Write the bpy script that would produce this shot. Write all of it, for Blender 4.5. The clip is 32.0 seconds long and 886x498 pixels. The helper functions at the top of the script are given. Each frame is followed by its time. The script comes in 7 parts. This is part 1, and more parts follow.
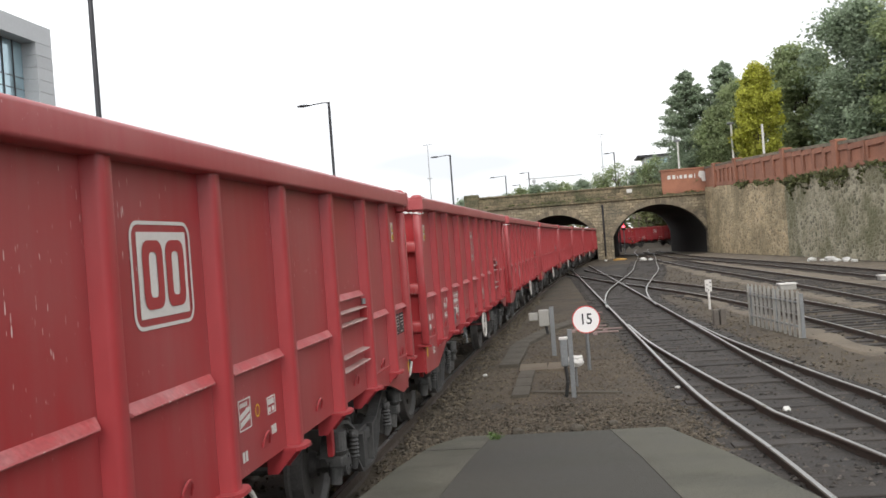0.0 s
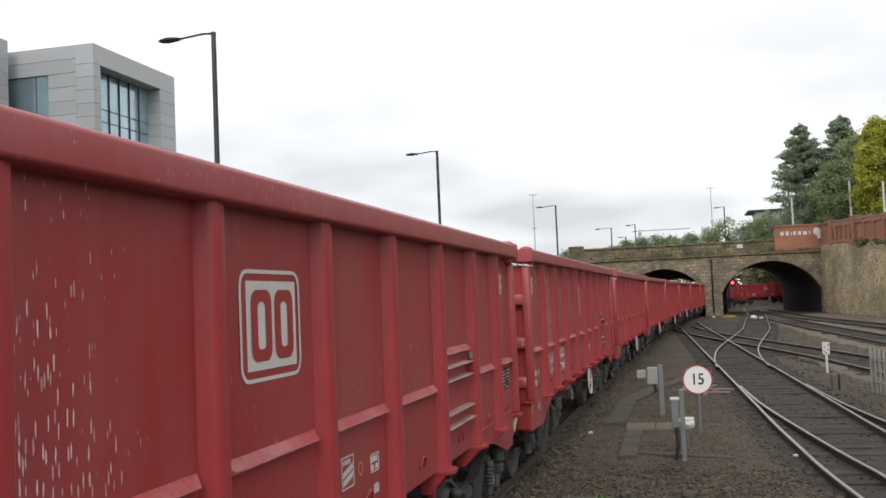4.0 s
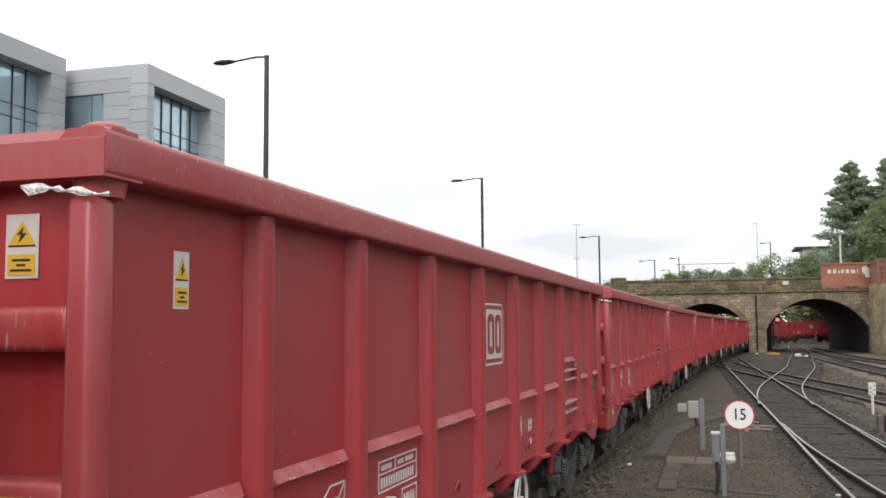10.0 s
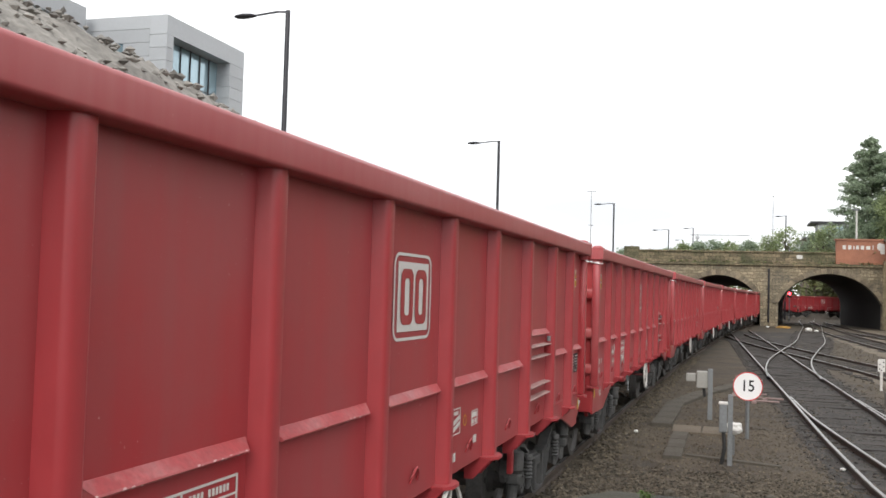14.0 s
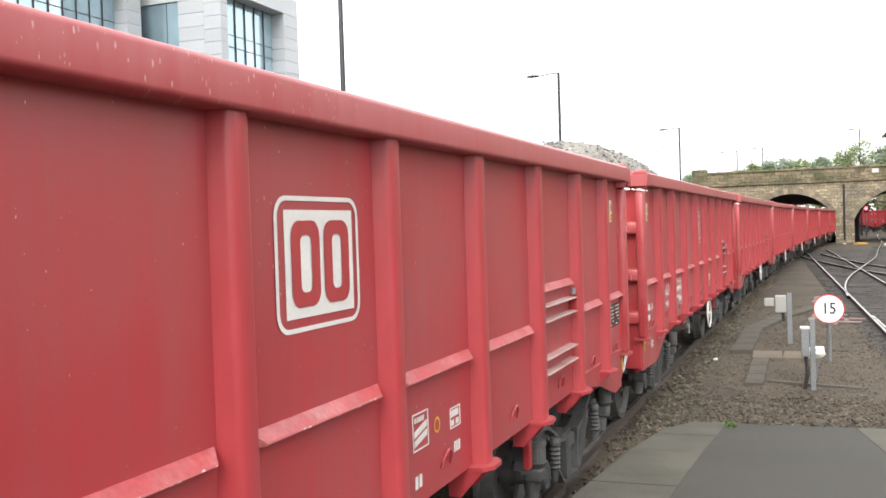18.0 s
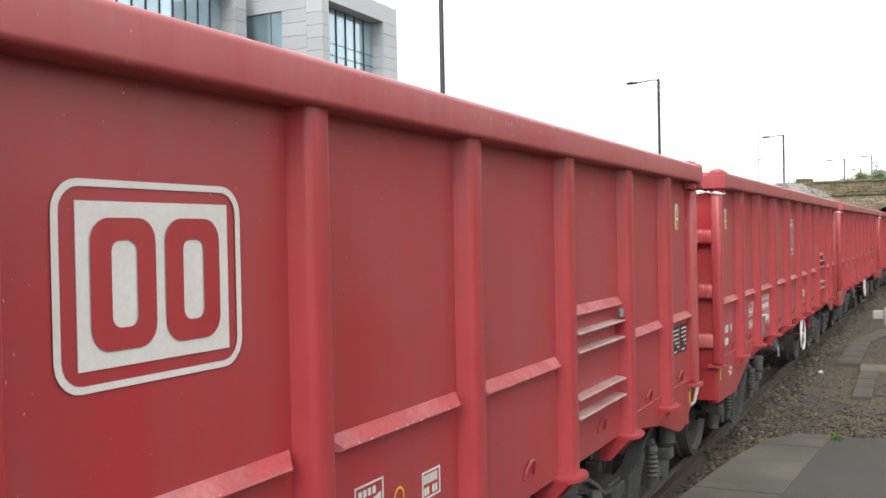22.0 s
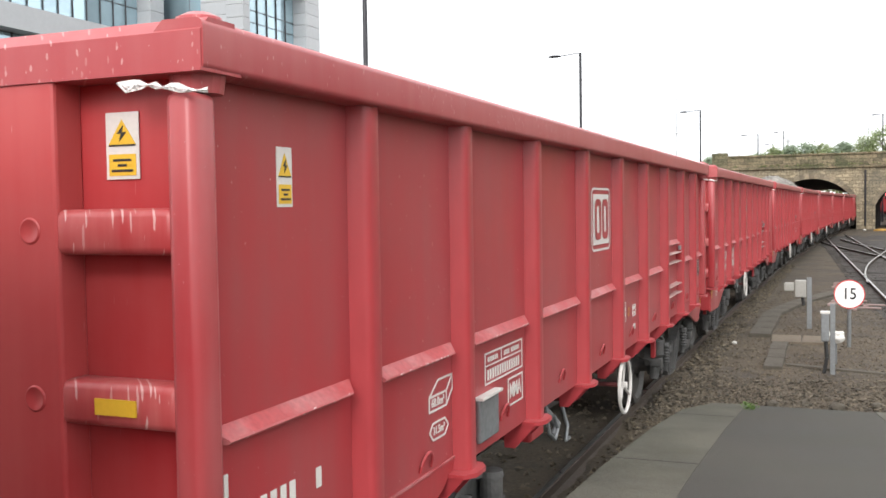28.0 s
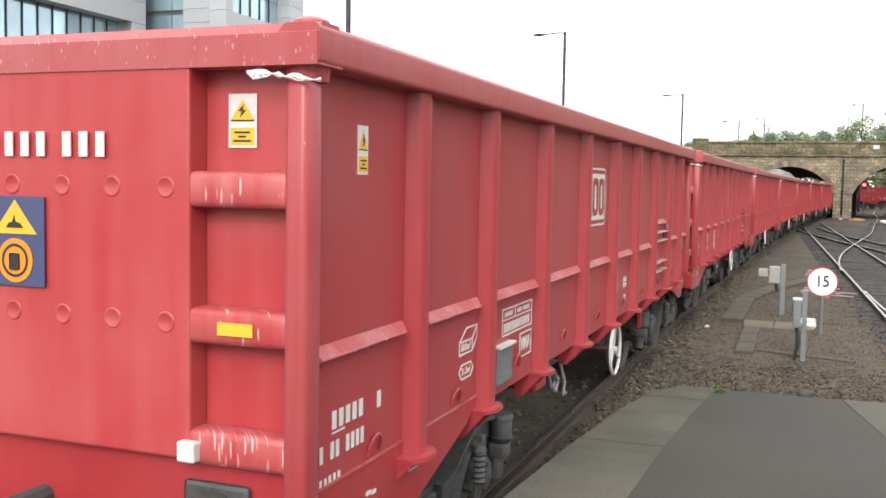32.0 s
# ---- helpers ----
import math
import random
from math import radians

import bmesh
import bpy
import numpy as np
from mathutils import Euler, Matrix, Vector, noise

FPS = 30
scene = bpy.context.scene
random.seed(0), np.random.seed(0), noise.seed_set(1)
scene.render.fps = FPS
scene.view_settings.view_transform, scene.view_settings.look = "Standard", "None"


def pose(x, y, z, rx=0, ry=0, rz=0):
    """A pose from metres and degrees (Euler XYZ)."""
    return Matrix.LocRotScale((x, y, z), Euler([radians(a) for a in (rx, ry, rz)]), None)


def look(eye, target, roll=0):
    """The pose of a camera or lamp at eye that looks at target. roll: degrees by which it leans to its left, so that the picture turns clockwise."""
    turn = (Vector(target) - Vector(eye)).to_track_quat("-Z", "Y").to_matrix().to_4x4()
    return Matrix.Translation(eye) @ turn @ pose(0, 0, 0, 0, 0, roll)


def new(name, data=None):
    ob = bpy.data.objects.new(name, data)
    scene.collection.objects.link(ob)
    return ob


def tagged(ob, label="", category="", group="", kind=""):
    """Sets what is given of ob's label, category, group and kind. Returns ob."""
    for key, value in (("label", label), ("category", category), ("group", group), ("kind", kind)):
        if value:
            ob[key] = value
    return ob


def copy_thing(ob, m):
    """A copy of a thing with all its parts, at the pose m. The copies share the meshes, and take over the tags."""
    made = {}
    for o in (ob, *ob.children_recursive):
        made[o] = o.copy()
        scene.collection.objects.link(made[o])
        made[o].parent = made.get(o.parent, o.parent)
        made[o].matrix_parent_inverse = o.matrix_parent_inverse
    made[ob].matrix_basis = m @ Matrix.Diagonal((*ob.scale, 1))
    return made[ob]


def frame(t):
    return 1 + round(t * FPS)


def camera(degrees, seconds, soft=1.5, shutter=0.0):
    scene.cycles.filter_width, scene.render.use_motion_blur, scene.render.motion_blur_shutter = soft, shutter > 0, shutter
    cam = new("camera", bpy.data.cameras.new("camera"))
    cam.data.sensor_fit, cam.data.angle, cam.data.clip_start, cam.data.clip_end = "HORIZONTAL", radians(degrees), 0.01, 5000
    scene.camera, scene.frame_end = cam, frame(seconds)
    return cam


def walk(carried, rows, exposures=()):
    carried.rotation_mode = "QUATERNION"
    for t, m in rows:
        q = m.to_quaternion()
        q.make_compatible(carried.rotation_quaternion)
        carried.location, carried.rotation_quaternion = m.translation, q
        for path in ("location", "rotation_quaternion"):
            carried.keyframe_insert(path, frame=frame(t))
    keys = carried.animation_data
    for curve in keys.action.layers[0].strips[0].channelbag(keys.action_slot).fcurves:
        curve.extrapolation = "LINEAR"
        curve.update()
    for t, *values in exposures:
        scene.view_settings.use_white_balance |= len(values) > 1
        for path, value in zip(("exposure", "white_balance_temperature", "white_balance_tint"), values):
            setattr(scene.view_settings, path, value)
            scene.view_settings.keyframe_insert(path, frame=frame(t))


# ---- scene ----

RAIL_TO_EYE = 2.30  # rail head is z = 0
cam = camera(49.4, 32.0, soft=1.6)
PATH = (  # seconds; the eye's sway in metres; turn in degrees
    (0, 0.171, 0.136, -0.029, 89.854, 4.273, 7.467), (0.5, 0.092, 0.218, 0.041, 90.539, 4.297, 8.769), (1, 0.087, 0.229, 0.007, 90.971, 3.502, 9.497),
    (1.5, 0.069, 0.192, 0.027, 91.651, 2.726, 10.476), (2, 0.068, 0.199, 0.01, 91.712, 2.416, 10.589), (2.5, 0.067, 0.236, 0.004, 91.927, 2.828, 10.352),
    (3, 0.055, 0.233, 0.015, 92.765, 3.096, 11.134), (3.5, 0.06, 0.23, 0.02, 92.947, 2.803, 12.521), (5.5, 0.04, 0.145, -0.005, 93.774, 1.907, 14.929),
    (6, 0.059, 0.042, 0.003, 93.848, 1.984, 15.627), (6.5, 0.052, 0.15, -0.003, 93.905, 1.873, 16.346), (7, 0.045, 0.102, -0.003, 94.01, 1.957, 17.296),
    (7.5, 0.049, 0.078, -0.004, 94.077, 1.646, 17.757), (8, 0.046, 0.124, -0.025, 94.156, 1.249, 17.764), (8.5, 0.064, 0.16, -0.023, 94.287, 0.375, 18.597),
    (9, 0.067, 0.082, -0.006, 94.849, -0.163, 19.758), (9.5, 0.058, 0.107, -0.018, 94.497, -0.154, 17.56), (10, 0.046, 0.093, -0.013, 94.734, 0.42, 15.846),
    (10.5, 0.047, 0.126, -0.011, 94.335, 1.135, 15.196), (11, 0.024, 0.132, -0.018, 91.071, 1.16, 14.853), (11.5, 0.016, 0.216, -0.027, 90.303, 1.082, 15.323),
    (12, -0.005, 0.223, -0.019, 92.347, 0.517, 14.48), (12.5, 0.029, 0.103, -0.02, 93.927, 0.727, 15.945), (13, 0.009, 0.081, -0.016, 93.735, -0.335, 15.728),
    (13.5, 0.028, 0.101, -0.012, 93.72, -1.014, 15.655), (14, 0.024, 0.021, -0.016, 92.453, -1.639, 16.499), (14.5, 0.01, 0.075, -0.01, 92.249, -0.304, 16.888),
    (16.5, 0.037, 0.028, 0.048, 89.366, 0.622, 16.213), (17, -0.004, -0.031, 0.061, 90.082, 2.597, 19.085), (17.5, -0.029, -0.002, 0.045, 89.033, 2.329, 20.226),
    (18, -0.033, -0.038, 0.058, 88.752, 1.819, 20.423), (18.5, -0.027, -0.068, 0.044, 88.213, 1.363, 21.374), (19, -0.032, -0.167, 0.047, 88.047, 1.062, 22.388),
    (19.5, -0.032, -0.138, 0.033, 87.762, 0.851, 23.46), (20, -0.053, -0.171, 0.052, 88.85, 2.56, 23.461), (20.5, -0.036, -0.144, 0.032, 89.18, 0.89, 24.845),
    (21, -0.041, -0.207, 0.035, 88.55, 0.18, 24.951), (21.5, -0.047, -0.229, 0.035, 88.531, 1.054, 25.249), (22, -0.044, -0.235, 0.039, 89.302, 1.132, 26.029),
    (22.5, -0.015, -0.159, 0.019, 89.379, 1.143, 26.277), (23, -0.041, -0.222, 0.025, 88.915, -0.12, 26.607), (23.5, -0.039, -0.211, 0.015, 88.386, -0.467, 25.831),
    (24, -0.06, -0.249, 0.028, 87.634, -0.631, 24.36), (24.5, -0.063, -0.263, 0.027, 87.502, -0.772, 24.048), (25, -0.094, -0.216, 0.033, 86.68, -0.941, 23.225),
    (25.5, -0.068, -0.187, 0.03, 86.748, -0.405, 23.137), (27.5, -0.053, -0.137, 0.047, 87.445, 0.687, 22.339), (28, -0.077, -0.184, 0.054, 87.536, 0.855, 21.435),
    (28.5, -0.083, -0.11, 0.054, 87.358, 0.707, 21.126), (29, -0.09, -0.125, 0.053, 87.398, 1.395, 21.51), (29.5, -0.059, -0.069, 0.042, 87.848, 1.749, 21.532),
    (30, -0.067, -0.072, 0.036, 87.567, 0.678, 21.395), (30.5, -0.063, -0.052, 0.037, 87.629, 0.609, 21.136), (31, -0.051, -0.066, 0.037, 87.563, -0.188, 21.069),
    (31.5, -0.057, -0.05, 0.039, 87.082, -0.113, 20.536), (32, -0.066, -0.061, 0.032, 86.127, -1.017, 20.27))
EXPOSURES = ((0.0, 0.38), (1.0, 0.10), (2.0, -0.05), (3.0, -0.15), (5.5, 0.28), (9.0, 0.30), (10.0, 0.25), (11.0, 0.48), (12.0, 0.85), (13.0, 0.42), (14.5, 0.50), (17.0, 1.05), (18.0, 1.25), (19.0, 1.45), (20.0, 1.50), (21.0, 1.10), (22.0, 0.84), (24.0, 0.96), (25.0, 0.95), (28.0, 0.98), (29.0, 0.98), (30.0, 0.82), (31.0, 0.86), (32.0, 1.0))
walk(cam, [(t, pose(x, y, RAIL_TO_EYE + z, rx, ry, rz)) for t, x, y, z, rx, ry, rz in PATH], EXPOSURES)


# ---- light: a bright overcast sky with soft grey cloud ----
def make_sky():
    w = bpy.data.worlds.new("overcast")
    scene.world = w
    w.use_nodes = True
    nt = w.node_tree
    nt.nodes.clear()
    out = nt.nodes.new("ShaderNodeOutputWorld")
    bg = nt.nodes.new("ShaderNodeBackground")
    sky = nt.nodes.new("ShaderNodeTexSky")
    sky.sky_type = "NISHITA"
    sky.sun_disc = False
    sky.sun_elevation = radians(38)
    sky.sun_rotation = radians(150)
    dim = nt.nodes.new("ShaderNodeVectorMath")
    dim.operation = "SCALE"
    dim.inputs["Scale"].default_value = 0.10
    tc = nt.nodes.new("ShaderNodeTexCoord")
    mp = nt.nodes.new("ShaderNodeMapping")
    mp.inputs["Scale"].default_value = (1.0, 1.0, 3.2)
    n = nt.nodes.new("ShaderNodeTexNoise")
    n.inputs["Scale"].default_value = 3.1
    n.inputs["Detail"].default_value = 3
    n.inputs["Roughness"].default_value = 0.5
    ramp = nt.nodes.new("ShaderNodeValToRGB")
    ramp.color_ramp.elements[0].position = 0.36
    ramp.color_ramp.elements[0].color = (0.74, 0.76, 0.80, 1)
    ramp.color_ramp.elements[1].position = 0.60
    ramp.color_ramp.elements[1].color = (1.26, 1.26, 1.27, 1)
    mix = nt.nodes.new("ShaderNodeMix")
    mix.data_type = "RGBA"
    mix.inputs["Factor"].default_value = 0.93
    nt.links.new(tc.outputs["Generated"], mp.inputs["Vector"])
    nt.links.new(mp.outputs[0], n.inputs["Vector"])
    nt.links.new(n.outputs["Fac"], ramp.inputs[0])
    nt.links.new(sky.outputs[0], dim.inputs[0])
    nt.links.new(dim.outputs[0], mix.inputs["A"])
    # cloud thickens towards the horizon
    sep = nt.nodes.new("ShaderNodeSeparateXYZ")
    high = nt.nodes.new("ShaderNodeMapRange")
    high.inputs["From Min"].default_value = 0.10
    high.inputs["From Max"].default_value = 0.30
    high.inputs["To Max"].default_value = 0.75
    thin = nt.nodes.new("ShaderNodeMix")
    thin.data_type = "RGBA"
    thin.inputs["B"].default_value = (1.22, 1.22, 1.23, 1)
    nt.links.new(tc.outputs["Generated"], sep.inputs[0])
    nt.links.new(sep.outputs["Z"], high.inputs["Value"])
    nt.links.new(high.outputs[0], thin.inputs["Factor"])
    nt.links.new(ramp.outputs[0], thin.inputs["A"])
    nt.links.new(thin.outputs["Result"], mix.inputs["B"])
    nt.links.new(mix.outputs["Result"], bg.inputs["Color"])
    bg.inputs["Strength"].default_value = 1.0
    nt.links.new(bg.outputs[0], out.inputs[0])


make_sky()
sun_data = bpy.data.lights.new("sun", "SUN")
sun_data.energy = 1.3
sun_data.angle = radians(25)
sun_data.color = (1.0, 0.97, 0.93)
sun = new("sun", sun_data)
sun.matrix_world = look((10, -60, 45), (0, 20, 0))


# ---- materials ----
def material(name, base, rough=0.7, metal=0.0, vary=0.25, scale=4.0, fine=60.0, bump=0.15, second=None, amount=0.5,
             stretch=(1, 1, 1), per_object=0.0, island=0.0, spec=0.5, coords="Object"):
    """Principled surface with broad and fine variation; second is a stain colour laid over in patches."""
    m = bpy.data.materials.new(name)
    m.use_nodes = True
    nt = m.node_tree
    b = nt.nodes["Principled BSDF"]
    b.inputs["Metallic"].default_value = metal
    b.inputs["Specular IOR Level"].default_value = spec
    tc = nt.nodes.new("ShaderNodeTexCoord")
    mp = nt.nodes.new("ShaderNodeMapping")
    mp.inputs["Scale"].default_value = stretch
    nt.links.new(tc.outputs[coords], mp.inputs["Vector"])
    n1 = nt.nodes.new("ShaderNodeTexNoise")
    n1.inputs["Scale"].default_value = scale
    n1.inputs["Detail"].default_value = 5
    n2 = nt.nodes.new("ShaderNodeTexNoise")
    n2.inputs["Scale"].default_value = fine
    n2.inputs["Detail"].default_value = 3
    nt.links.new(mp.outputs[0], n1.inputs["Vector"])
    nt.links.new(mp.outputs[0], n2.inputs["Vector"])
    add = nt.nodes.new("ShaderNodeMath")
    add.operation = "ADD"
    nt.links.new(n1.outputs["Fac"], add.inputs[0])
    nt.links.new(n2.outputs["Fac"], add.inputs[1])
    rng = nt.nodes.new("ShaderNodeMapRange")
    rng.inputs["From Min"].default_value = 0.6
    rng.inputs["From Max"].default_value = 1.4
    rng.inputs["To Min"].default_value = 1 - vary
    rng.inputs["To Max"].default_value = 1 + vary
    nt.links.new(add.outputs[0], rng.inputs["Value"])
    value = rng.outputs[0]
    if per_object or island:
        if per_object:
            oi = nt.nodes.new("ShaderNodeObjectInfo")
        else:
            oi = nt.nodes.new("ShaderNodeNewGeometry")
        r2 = nt.nodes.new("ShaderNodeMapRange")
        span = per_object or island
        r2.inputs["To Min"].default_value = 1 - span
        r2.inputs["To Max"].default_value = 1 + span
        nt.links.new(oi.outputs["Random" if per_object else "Random Per Island"], r2.inputs["Value"])
        mul = nt.nodes.new("ShaderNodeMath")
        mul.operation = "MULTIPLY"
        nt.links.new(value, mul.inputs[0])
        nt.links.new(r2.outputs[0], mul.inputs[1])
        value = mul.outputs[0]
    colour = nt.nodes.new("ShaderNodeMix")
    colour.data_type = "RGBA"
    colour.inputs["A"].default_value = (*base, 1)
    colour.inputs["B"].default_value = (*(second or base), 1)
    r3 = nt.nodes.new("ShaderNodeMapRange")
    r3.inputs["From Min"].default_value = 0.45
    r3.inputs["From Max"].default_value = 0.68
    r3.inputs["To Max"].default_value = amount if second else 0.0
    n3 = nt.nodes.new("ShaderNodeTexNoise")
    n3.inputs["Scale"].default_value = scale * 0.6
    n3.inputs["Detail"].default_value = 7
    n3.inputs["Roughness"].default_value = 0.65
    nt.links.new(mp.outputs[0], n3.inputs["Vector"])
    nt.links.new(n3.outputs["Fac"], r3.inputs["Value"])
    nt.links.new(r3.outputs[0], colour.inputs["Factor"])
    sc = nt.nodes.new("ShaderNodeVectorMath")
    sc.operation = "SCALE"
    nt.links.new(colour.outputs["Result"], sc.inputs[0])
    nt.links.new(value, sc.inputs["Scale"])
    nt.links.new(sc.outputs[0], b.inputs["Base Color"])
    rr = nt.nodes.new("ShaderNodeMapRange")
    rr.inputs["From Min"].default_value = 0.3
    rr.inputs["From Max"].default_value = 0.7
    rr.inputs["To Min"].default_value = max(0.02, rough - 0.1)
    rr.inputs["To Max"].default_value = min(1, rough + 0.1)
    nt.links.new(n1.outputs["Fac"], rr.inputs["Value"])
    nt.links.new(rr.outputs[0], b.inputs["Roughness"])
    if bump:
        bp = nt.nodes.new("ShaderNodeBump")
        bp.inputs["Strength"].default_value = bump
        bp.inputs["Distance"].default_value = 0.02
        nt.links.new(n2.outputs["Fac"], bp.inputs["Height"])
        nt.links.new(bp.outputs[0], b.inputs["Normal"])
    return m


RED = material("red_paint", (0.33, 0.026, 0.031), 0.36, vary=0.10, scale=1.2, fine=14, bump=0.03, second=(0.29, 0.040, 0.040), amount=0.35, stretch=(1, 1, 0.35))
RED_RIB = material("red_paint_ribs", (0.33, 0.028, 0.034), 0.36, vary=0.10, scale=1.2, fine=14, bump=0.03, second=(0.38, 0.075, 0.080), amount=0.35, stretch=(1, 1, 0.35))
LEDGE = material("dusty_red_ledge", (0.36, 0.048, 0.052), 0.6, vary=0.25, scale=5, fine=40, bump=0.05, second=(0.46, 0.22, 0.22), amount=0.6)
RUNG = material("dusty_pale_step", (0.36, 0.20, 0.185), 0.65, vary=0.3, scale=4, fine=40, bump=0.1, second=(0.46, 0.38, 0.35), amount=0.7)
WHITE = material("white_lettering", (0.58, 0.56, 0.53), 0.55, vary=0.08, scale=6, fine=50, bump=0.0)
YELLOW = material("yellow_label", (0.66, 0.41, 0.03), 0.5, vary=0.06, bump=0.0)
SIGN_WHITE = material("white_sign_face", (0.80, 0.80, 0.79), 0.5, vary=0.04, bump=0.0)
BLACK = material("black_print", (0.02, 0.02, 0.02), 0.6, vary=0.1, bump=0.0)
FOIL = material("silver_tape", (0.75, 0.74, 0.72), 0.35, metal=0.6, vary=0.3, scale=30, fine=120, bump=0.6)
BOGIE = material("grey_bogie_steel", (0.056, 0.056, 0.055), 0.6, vary=0.3, scale=6, fine=40, bump=0.2, second=(0.13, 0.126, 0.12), amount=0.6)
WHEEL = material("wheel_steel", (0.10, 0.096, 0.092), 0.6, metal=0.3, vary=0.3, scale=6, fine=40, bump=0.1)
DARK = material("dark_underframe", (0.10, 0.018, 0.018), 0.7, vary=0.3, scale=4, fine=30, bump=0.1)
RUBBLE = material("pale_rubble", (0.235, 0.222, 0.20), 0.92, vary=0.45, scale=3, fine=24, bump=0.9, second=(0.13, 0.122, 0.11), amount=0.6, island=0.35)
RAIL = material("rusty_rail_side", (0.060, 0.044, 0.034), 0.75, vary=0.3, scale=8, fine=60, bump=0.3)
RAILTOP = material("polished_rail_head", (0.31, 0.31, 0.30), 0.34, metal=0.85, vary=0.25, scale=3, fine=30, bump=0.03)
SLEEPER = material("dark_timber_sleeper", (0.036, 0.031, 0.027), 0.9, vary=0.4, scale=5, fine=50, bump=0.4, per_object=0.3)
GROUND = material("dirty_ballast_ground", (0.070, 0.054, 0.035), 0.95, vary=0.5, scale=1.1, fine=28, bump=1.0, second=(0.030, 0.024, 0.019), amount=0.85)
STONES = material("ballast_stones", (0.098, 0.080, 0.056), 0.9, vary=0.3, scale=6, fine=50, bump=0.3, island=0.62)
ASPHALT = material("worn_grey_asphalt", (0.048, 0.046, 0.038), 0.92, vary=0.4, scale=0.9, fine=90, bump=0.5, second=(0.040, 0.041, 0.032), amount=0.85)
CONCRETE = material("weathered_concrete", (0.084, 0.081, 0.062), 0.9, vary=0.4, scale=1.6, fine=60, bump=0.45, second=(0.050, 0.051, 0.035), amount=0.9)
STONE = material("sooty_sandstone", (0.22, 0.18, 0.125), 0.92, vary=0.3, scale=2.0, fine=18, bump=0.4, second=(0.10, 0.088, 0.068), amount=0.9, per_object=0.28)
STONE_JOINT = material("old_masonry_core", (0.13, 0.105, 0.075), 0.95, vary=0.35, scale=0.8, fine=10, bump=0.5, second=(0.07, 0.065, 0.05), amount=0.8)
NEAR_BLACK = material("black_tunnel_lining", (0.030, 0.028, 0.026), 0.95, vary=0.4, scale=1, fine=12, bump=0.3)
BRICK = material("red_brick", (0.35, 0.155, 0.098), 0.9, vary=0.3, scale=0.7, fine=14, bump=0.3, second=(0.20, 0.100, 0.070), amount=0.7, per_object=0.12)
CLADDING = material("pale_grey_cladding", (0.395, 0.41, 0.425), 0.45, metal=0.0, vary=0.05, scale=0.3, fine=4, bump=0.02, per_object=0.07)
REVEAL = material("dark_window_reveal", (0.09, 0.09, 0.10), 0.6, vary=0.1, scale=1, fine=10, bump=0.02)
GLASSM = material("tinted_office_glass", (0.36, 0.49, 0.55), 0.10, metal=0.55, vary=0.2, scale=0.12, fine=0.6, bump=0.0, spec=0.9, per_object=0.2)
MULLION = material("dark_mullion", (0.05, 0.05, 0.055), 0.5, vary=0.1, bump=0.0)
POLE = material("dark_lamp_column", (0.035, 0.035, 0.04), 0.45, metal=0.4, vary=0.2, scale=2, fine=20, bump=0.05)
PALEPOLE = material("galvanised_column", (0.42, 0.43, 0.44), 0.5, metal=0.4, vary=0.15, scale=2, fine=20, bump=0.05)
GALV = material("galvanised_steel", (0.20, 0.21, 0.215), 0.5, metal=0.5, vary=0.25, scale=3, fine=30, bump=0.1)
# LEAF and LEAF2 are paler than real foliage, imitating haze and glare in colour
LEAF = material("hazed_conifer_foliage", (0.31, 0.375, 0.265), 0.85, vary=0.3, scale=0.5, fine=8, bump=0.0, island=0.25)
LEAF2 = material("hazed_green_foliage", (0.30, 0.355, 0.185), 0.85, vary=0.3, scale=0.5, fine=8, bump=0.0, island=0.25)
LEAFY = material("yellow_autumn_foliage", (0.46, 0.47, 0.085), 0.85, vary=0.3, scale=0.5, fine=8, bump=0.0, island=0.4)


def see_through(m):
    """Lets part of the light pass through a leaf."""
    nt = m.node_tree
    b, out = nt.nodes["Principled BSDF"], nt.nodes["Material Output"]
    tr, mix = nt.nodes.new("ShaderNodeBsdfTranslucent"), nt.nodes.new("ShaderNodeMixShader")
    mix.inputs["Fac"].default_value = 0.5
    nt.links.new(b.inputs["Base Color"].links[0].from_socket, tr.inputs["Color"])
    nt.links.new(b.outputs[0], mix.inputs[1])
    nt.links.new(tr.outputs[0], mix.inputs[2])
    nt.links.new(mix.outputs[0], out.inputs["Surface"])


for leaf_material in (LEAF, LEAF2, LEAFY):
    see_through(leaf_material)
BARK = material("grey_brown_bark", (0.09, 0.07, 0.055), 0.9, vary=0.3, scale=4, fine=30, bump=0.5)
BIN = material("rubbish_white", (0.58, 0.57, 0.54), 0.7, vary=0.15, bump=0.1)
MAGENTA = material("magenta_banner", (0.42, 0.03, 0.22), 0.5, vary=0.08, bump=0.0)
RIM_RED = material("red_sign_border", (0.55, 0.03, 0.03), 0.5, vary=0.08, bump=0.0)
WEED = material("weed_green", (0.09, 0.15, 0.04), 0.8, vary=0.3, bump=0.0, island=0.3)


